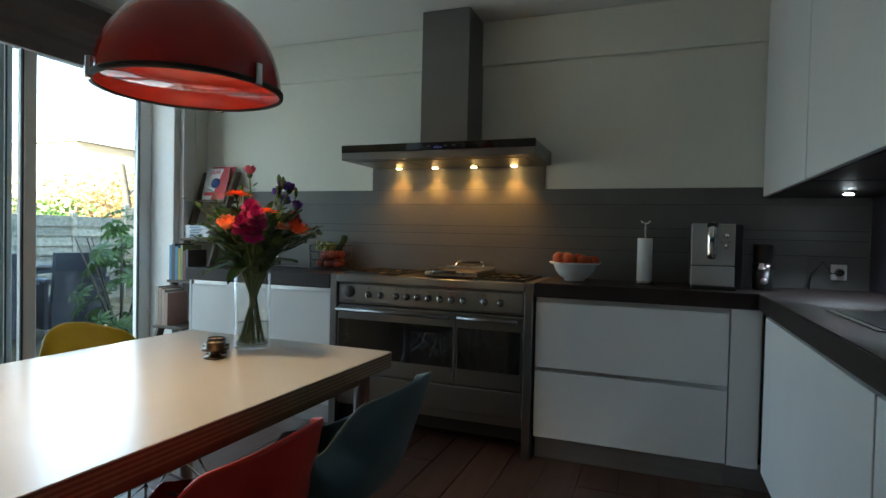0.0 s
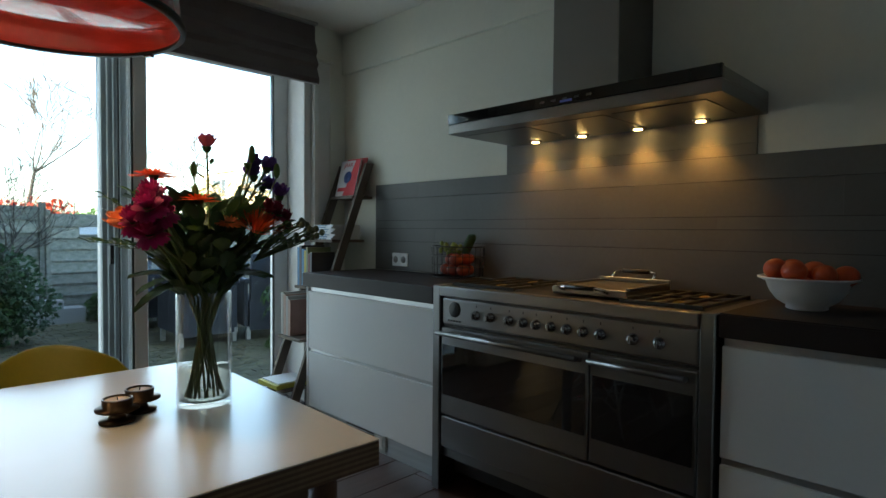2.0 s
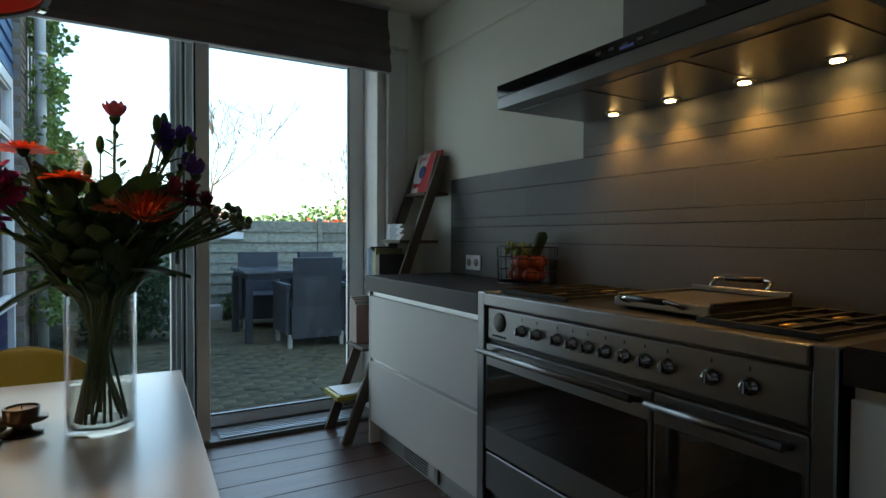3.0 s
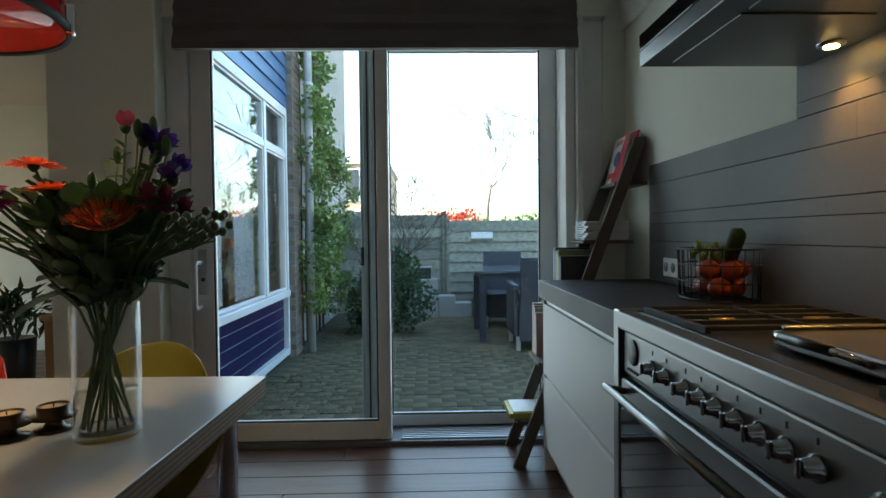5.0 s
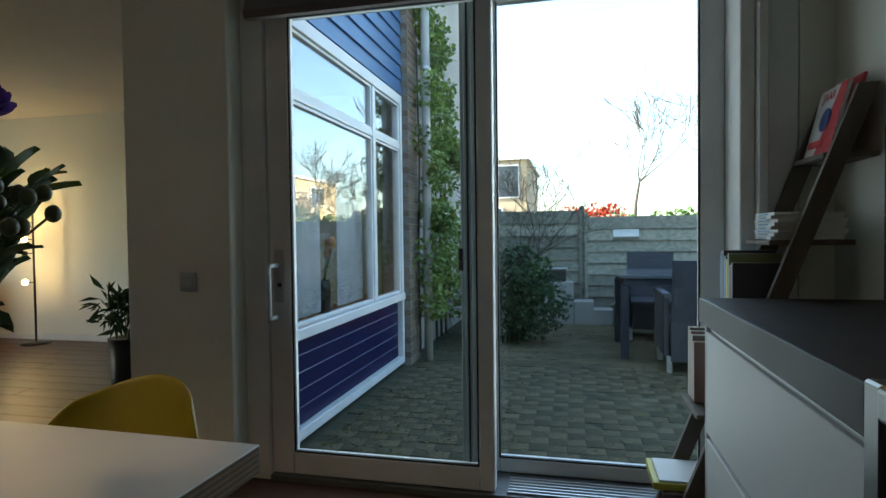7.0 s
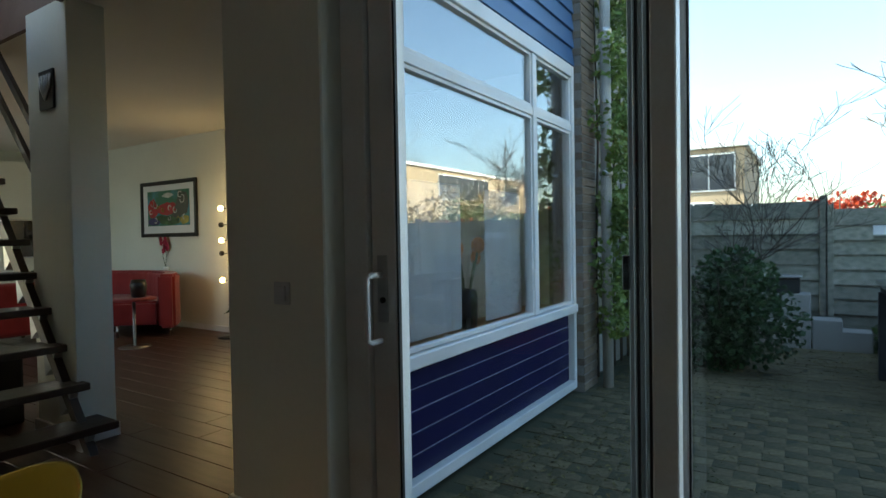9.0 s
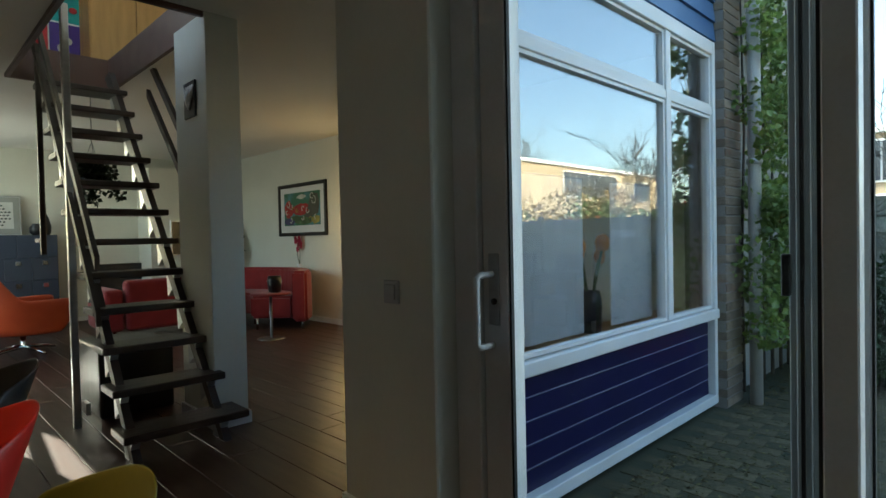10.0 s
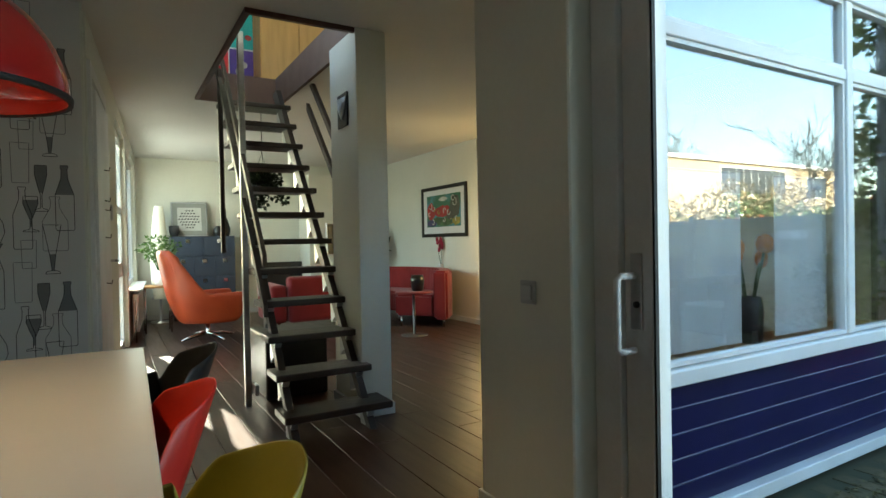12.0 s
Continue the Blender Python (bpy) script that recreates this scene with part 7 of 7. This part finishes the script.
# bricks of the pier
brick_me = {}
for key, dims in (("long", (0.20, 0.098, 0.052)), ("short", (0.098, 0.20, 0.052))):
    bm = block(-dims[0] / 2, dims[0] / 2, -dims[1] / 2, dims[1] / 2, -dims[2] / 2, dims[2] / 2, 0.003)
    me = bpy.data.meshes.new("brick")
    bm.to_mesh(me)
    bm.free()
    me.materials.append(M_BRICK)
    brick_me[key] = me
pier_ob = bpy.data.objects["wall_brick_pier"]
for k in range(60):
    z = 0.0 + k * 0.0625
    for x, key in (((-5.48, "long"), (-5.625, "short")) if k % 2 else ((-5.435, "short"), (-5.58, "long"))):
        ob = new("brick", brick_me[key])
        ob.location = (x, 1.19 + (0.003 - 0.045 if key == "long" else 0.003 - 0.096), z)
        ob.parent = pier_ob

# patio pavers in running bond
paver = block(-0.0496, 0.0496, -0.0996, 0.0996, -0.06, 0, 0.003)
pm = bpy.data.meshes.new("paver")
paver.to_mesh(pm)
paver.free()
pm.materials.append(M_PAVER_ONE)
src_v = [v.co.copy() for v in pm.vertices]
src_f = [tuple(p.vertices) for p in pm.polygons]
rq = random.Random(99)
verts, faces = [], []
count = 0
for i in range(54):
    x = -3.27 - i * 0.1
    for j in range(33):
        y = 1.26 + j * 0.2 + (0.1 if i % 2 else 0)
        if y > 7.2 or (y < 1.3 and x < -5.6):
            continue
        dz = -0.03 + rq.uniform(-0.003, 0.002)
        rot = Euler((rq.gauss(0, 0.012), rq.gauss(0, 0.008), rq.gauss(0, 0.012))).to_matrix()
        if i < 23 and y < 3.7 and count < 300:
            ob = new("paver", pm)
            ob.matrix_world = Matrix.Translation((x, y, dz)) @ rot.to_4x4()
            ob.parent = patio_bed
            count += 1
        else:
            b = len(verts)
            verts += [tuple(rot @ v + Vector((x, y, dz))) for v in src_v]
            faces += [tuple(b + q for q in f) for f in src_f]
me = bpy.data.meshes.new("paving")
me.from_pydata(verts, [], faces)
me.materials.append(M_PAVER)
ob = tagged(new("paving", me), kind="stuff")
ob.parent = patio_bed

# leaf litter and moss crumbs on the paving
rl = random.Random(15)
verts, faces = [], []
for _ in range(9000):
    x, y = rl.uniform(-8.1, -3.35), 1.25 + 5.6 * rl.random() ** 1.4
    if noise.noise(Vector((x * 0.9, y * 0.9, 3.0))) + rl.uniform(-0.5, 0.3) < -0.1:
        continue
    a, L = rl.uniform(0, 6.28), rl.uniform(0.006, 0.02)
    d, sd = Vector((math.cos(a), math.sin(a), rl.uniform(-0.1, 0.5))) * L, Vector((-math.sin(a), math.cos(a), rl.uniform(-0.3, 0.3))) * L * 0.5
    p = Vector((x, y, -0.027))
    b = len(verts)
    verts += [tuple(p - d), tuple(p + sd + Vector((0, 0, 0.004))), tuple(p + d), tuple(p - sd + Vector((0, 0, 0.004)))]
    faces += [(b, b + 1, b + 2), (b, b + 2, b + 3)]
me = bpy.data.meshes.new("leaf_litter")
me.from_pydata(verts, [], faces)
me.materials.append(material("litter", (0.16, 0.12, 0.05), 0.9, second=(0.07, 0.085, 0.03), scale=2, fine=30, bump=0, island=0.5))
tagged(new("leaf_litter", me), "brown and green leaf litter strewn over the paving", "leaf litter", kind="stuff")

# wallpaper outlines
M_INK = material("black print", (0.02, 0.02, 0.022), 0.7, bump=0)
M_INK2 = material("grey print", (0.22, 0.22, 0.22), 0.7, bump=0)
M_PAPERWALL = material("pale grey wallpaper", (0.66, 0.645, 0.63), 0.75, second=(0.61, 0.60, 0.58), scale=3, bump=0.08)
wp = part("wallpaper", block(skew(-1.2) + 0.012, EAST - 0.002, SOUTH + 0.0005, SOUTH + 0.002, 0.0, CEIL - 0.001), M_PAPERWALL, wall_south, "pale wallpaper printed with bottles and glasses")
SHAPES = {
    "bottle": [(0.9, 0), (1, 0.03), (1, 0.55), (0.55, 0.72), (0.36, 0.8), (0.32, 0.95), (0.42, 0.96), (0.4, 1.0), (0, 1.0)],
    "tumbler": [(0, 0), (0.85, 0), (0.9, 0.03), (1, 1.0), (0, 1.0)],
    "flute": [(0, 0), (0.95, 0), (0.9, 0.035), (0.12, 0.07), (0.1, 0.35), (0.5, 0.55), (0.9, 0.8), (0.85, 1.0), (0, 1.0)],
    "cone": [(0, 0), (0.8, 0), (0.75, 0.04), (0.12, 0.07), (0.35, 0.4), (1, 1.0), (0, 1.0)],
    "decanter": [(0, 0), (0.7, 0), (1, 0.14), (0.9, 0.28), (0.4, 0.45), (0.25, 0.7), (0.22, 0.95), (0.28, 1.0), (0, 1.0)],
}


def outline(kind):
    half = [(0.0, 0.0)] + [p for p in SHAPES[kind] if p[0] > 0] + [(0.0, 1.0)]
    fine = []
    for a, b in zip(half, half[1:]):
        for k in range(4):
            fine.append((a[0] + (b[0] - a[0]) * k / 4, a[1] + (b[1] - a[1]) * k / 4))
    fine.append(half[-1])
    return fine


def motif(kind, cx, z0, hw, h, mat, fill=None, line=0.0032):
    half = outline(kind)
    loop = [(cx + r * hw, z0 + t * h) for r, t in half] + [(cx - r * hw, z0 + t * h) for r, t in half[-2:0:-1]]
    bm = bmesh.new()
    y = SOUTH + 0.0034
    n = len(loop)
    rim = []
    for i in range(n):
        p, q = Vector(loop[i - 1]), Vector(loop[(i + 1) % n])
        t = (q - p).normalized()
        nn = Vector((-t.y, t.x)) * line / 2
        c = Vector(loop[i])
        rim.append((bm.verts.new((c.x + nn.x, y, c.y + nn.y)), bm.verts.new((c.x - nn.x, y, c.y - nn.y))))
    for i in range(n):
        a, b = rim[i], rim[(i + 1) % n]
        bm.faces.new((a[0], b[0], b[1], a[1]))
    ob = part("motif", bm, mat, wp)
    if fill:
        f0, f1 = fill
        pts = [(r, t) for r, t in half if f0 <= t <= f1]
        bm = bmesh.new()
        v = [bm.verts.new((cx + r * hw, y - 0.0006, z0 + t * h)) for r, t in pts] + [bm.verts.new((cx - r * hw, y - 0.0006, z0 + t * h)) for r, t in pts[::-1] if r > 1e-4]
        if len(v) > 2:
            bm.faces.new(v)
        part("motif_fill", bm, M_INK2, wp)


MOTIFS = (("bottle", 180, 645, 40, 270, 0, None), ("tumbler", 175, 357, 40, 174, 1, None), ("tumbler", 203, 210, 33, 123, 1, None), ("flute", 262, 480, 30, 202, 0, (0.36, 1.0)),
          ("bottle", 365, 565, 42, 290, 0, (0.5, 1.0)), ("cone", 305, 237, 40, 217, 0, (0.05, 0.4)), ("decanter", 45, 615, 60, 297, 0, None), ("bottle", 60, 380, 37, 290, 0, None),
          ("cone", 30, 210, 66, 110, 0, (0.1, 1.0)), ("flute", 215, 570, 36, 155, 0, (0.1, 0.9)), ("bottle", 320, 655, 56, 240, 1, None), ("bottle", 430, 690, 40, 300, 0, None), ("tumbler", 470, 500, 38, 170, 0, (0.0, 0.5)))
for kind, cx, yb_, hw, h, grey, fill in MOTIFS:
    for i in range(-1, 5):
        for j in range(-2, 3):
            x = -0.963 - cx * 0.00102 + i * 0.53
            z = 1.545 - (yb_ - 290) * 0.00122 + j * 0.634
            if z < 0.05 or z + h * 0.00122 > CEIL - 0.02 or x - hw * 0.00102 < skew(-1.2) + 0.02 or x + hw * 0.00102 > EAST - 0.03:
                continue
            motif(kind, x, z, hw * 0.00102, h * 0.00122, M_INK2 if grey else M_INK, fill)

# ---- floor planks and wall tiles ----
rnd = random.Random(2)
plank_mesh = {}


def plank(x, y0, y1):
    key = round(y1 - y0, 2)
    if key not in plank_mesh:
        bm = block(-0.0885, 0.0885, 0, key - 0.003, -0.012, 0.0, 0.002)
        me = bpy.data.meshes.new("plank")
        bm.to_mesh(me)
        bm.free()
        me.materials.append(M_FLOOR)
        plank_mesh[key] = me
    ob = new("plank", plank_mesh[key])
    ob.location = (x, y0, 0)
    ob.parent = floor


for i in range(40):
    x = -5.74 + i * 0.18
    lo, hi = (FARWALL, 0.9) if x < -2.95 else (FARWALL, NORTH) if x < -1.5 else (SOUTH, NORTH)
    y = lo + rnd.choice((-1.2, -0.8, -0.4, 0)) if x < -1.5 else lo
    while y < hi:
        L = rnd.choice((1.8, 2.2, 2.4))
        a, b = max(y, lo), min(y + L, hi)
        if b - a > 0.05:
            plank(x, a, a + round(b - a, 1) if b < hi else b)
        y = b if b >= hi else a + round(b - a, 1)

part("grout", block(-2.624, EAST - 0.012, NORTH - 0.004, NORTH - 0.0005, 0.904, 1.4395), M_GROUT, wall_north)
part("grout", block(-1.551, -0.392, NORTH - 0.004, NORTH - 0.0005, 1.44, 1.60), M_GROUT, wall_north)
tile_rows = ((0.904, 1.083), (1.085, 1.163), (1.165, 1.212), (1.214, 1.347), (1.349, 1.44))
for r, (z0, z1) in enumerate(tile_rows):
    x = -2.625 - (0.0, 0.35, 0.6, 0.2, 0.5)[r]
    while x < EAST:
        a, b = max(x, -2.625), min(x + 0.9, EAST)
        if b - a > 0.03:
            part("tile", block(a + 0.0001, b - 0.0001, NORTH - 0.009, NORTH - 0.001, z0, z1 - 0.0006, 0.0004), M_TILE, wall_north)
        x += 0.9
for z0, z1, off in ((1.442, 1.483, 0.3), (1.4845, 1.60, 0.75)):
    for a, b in ((-1.552, -1.552 + off), (-1.552 + off, -0.391)):
        part("tile", block(a + 0.0002, b - 0.0002, NORTH - 0.009, NORTH - 0.001, z0, z1, 0.0004), M_TILE, wall_north)
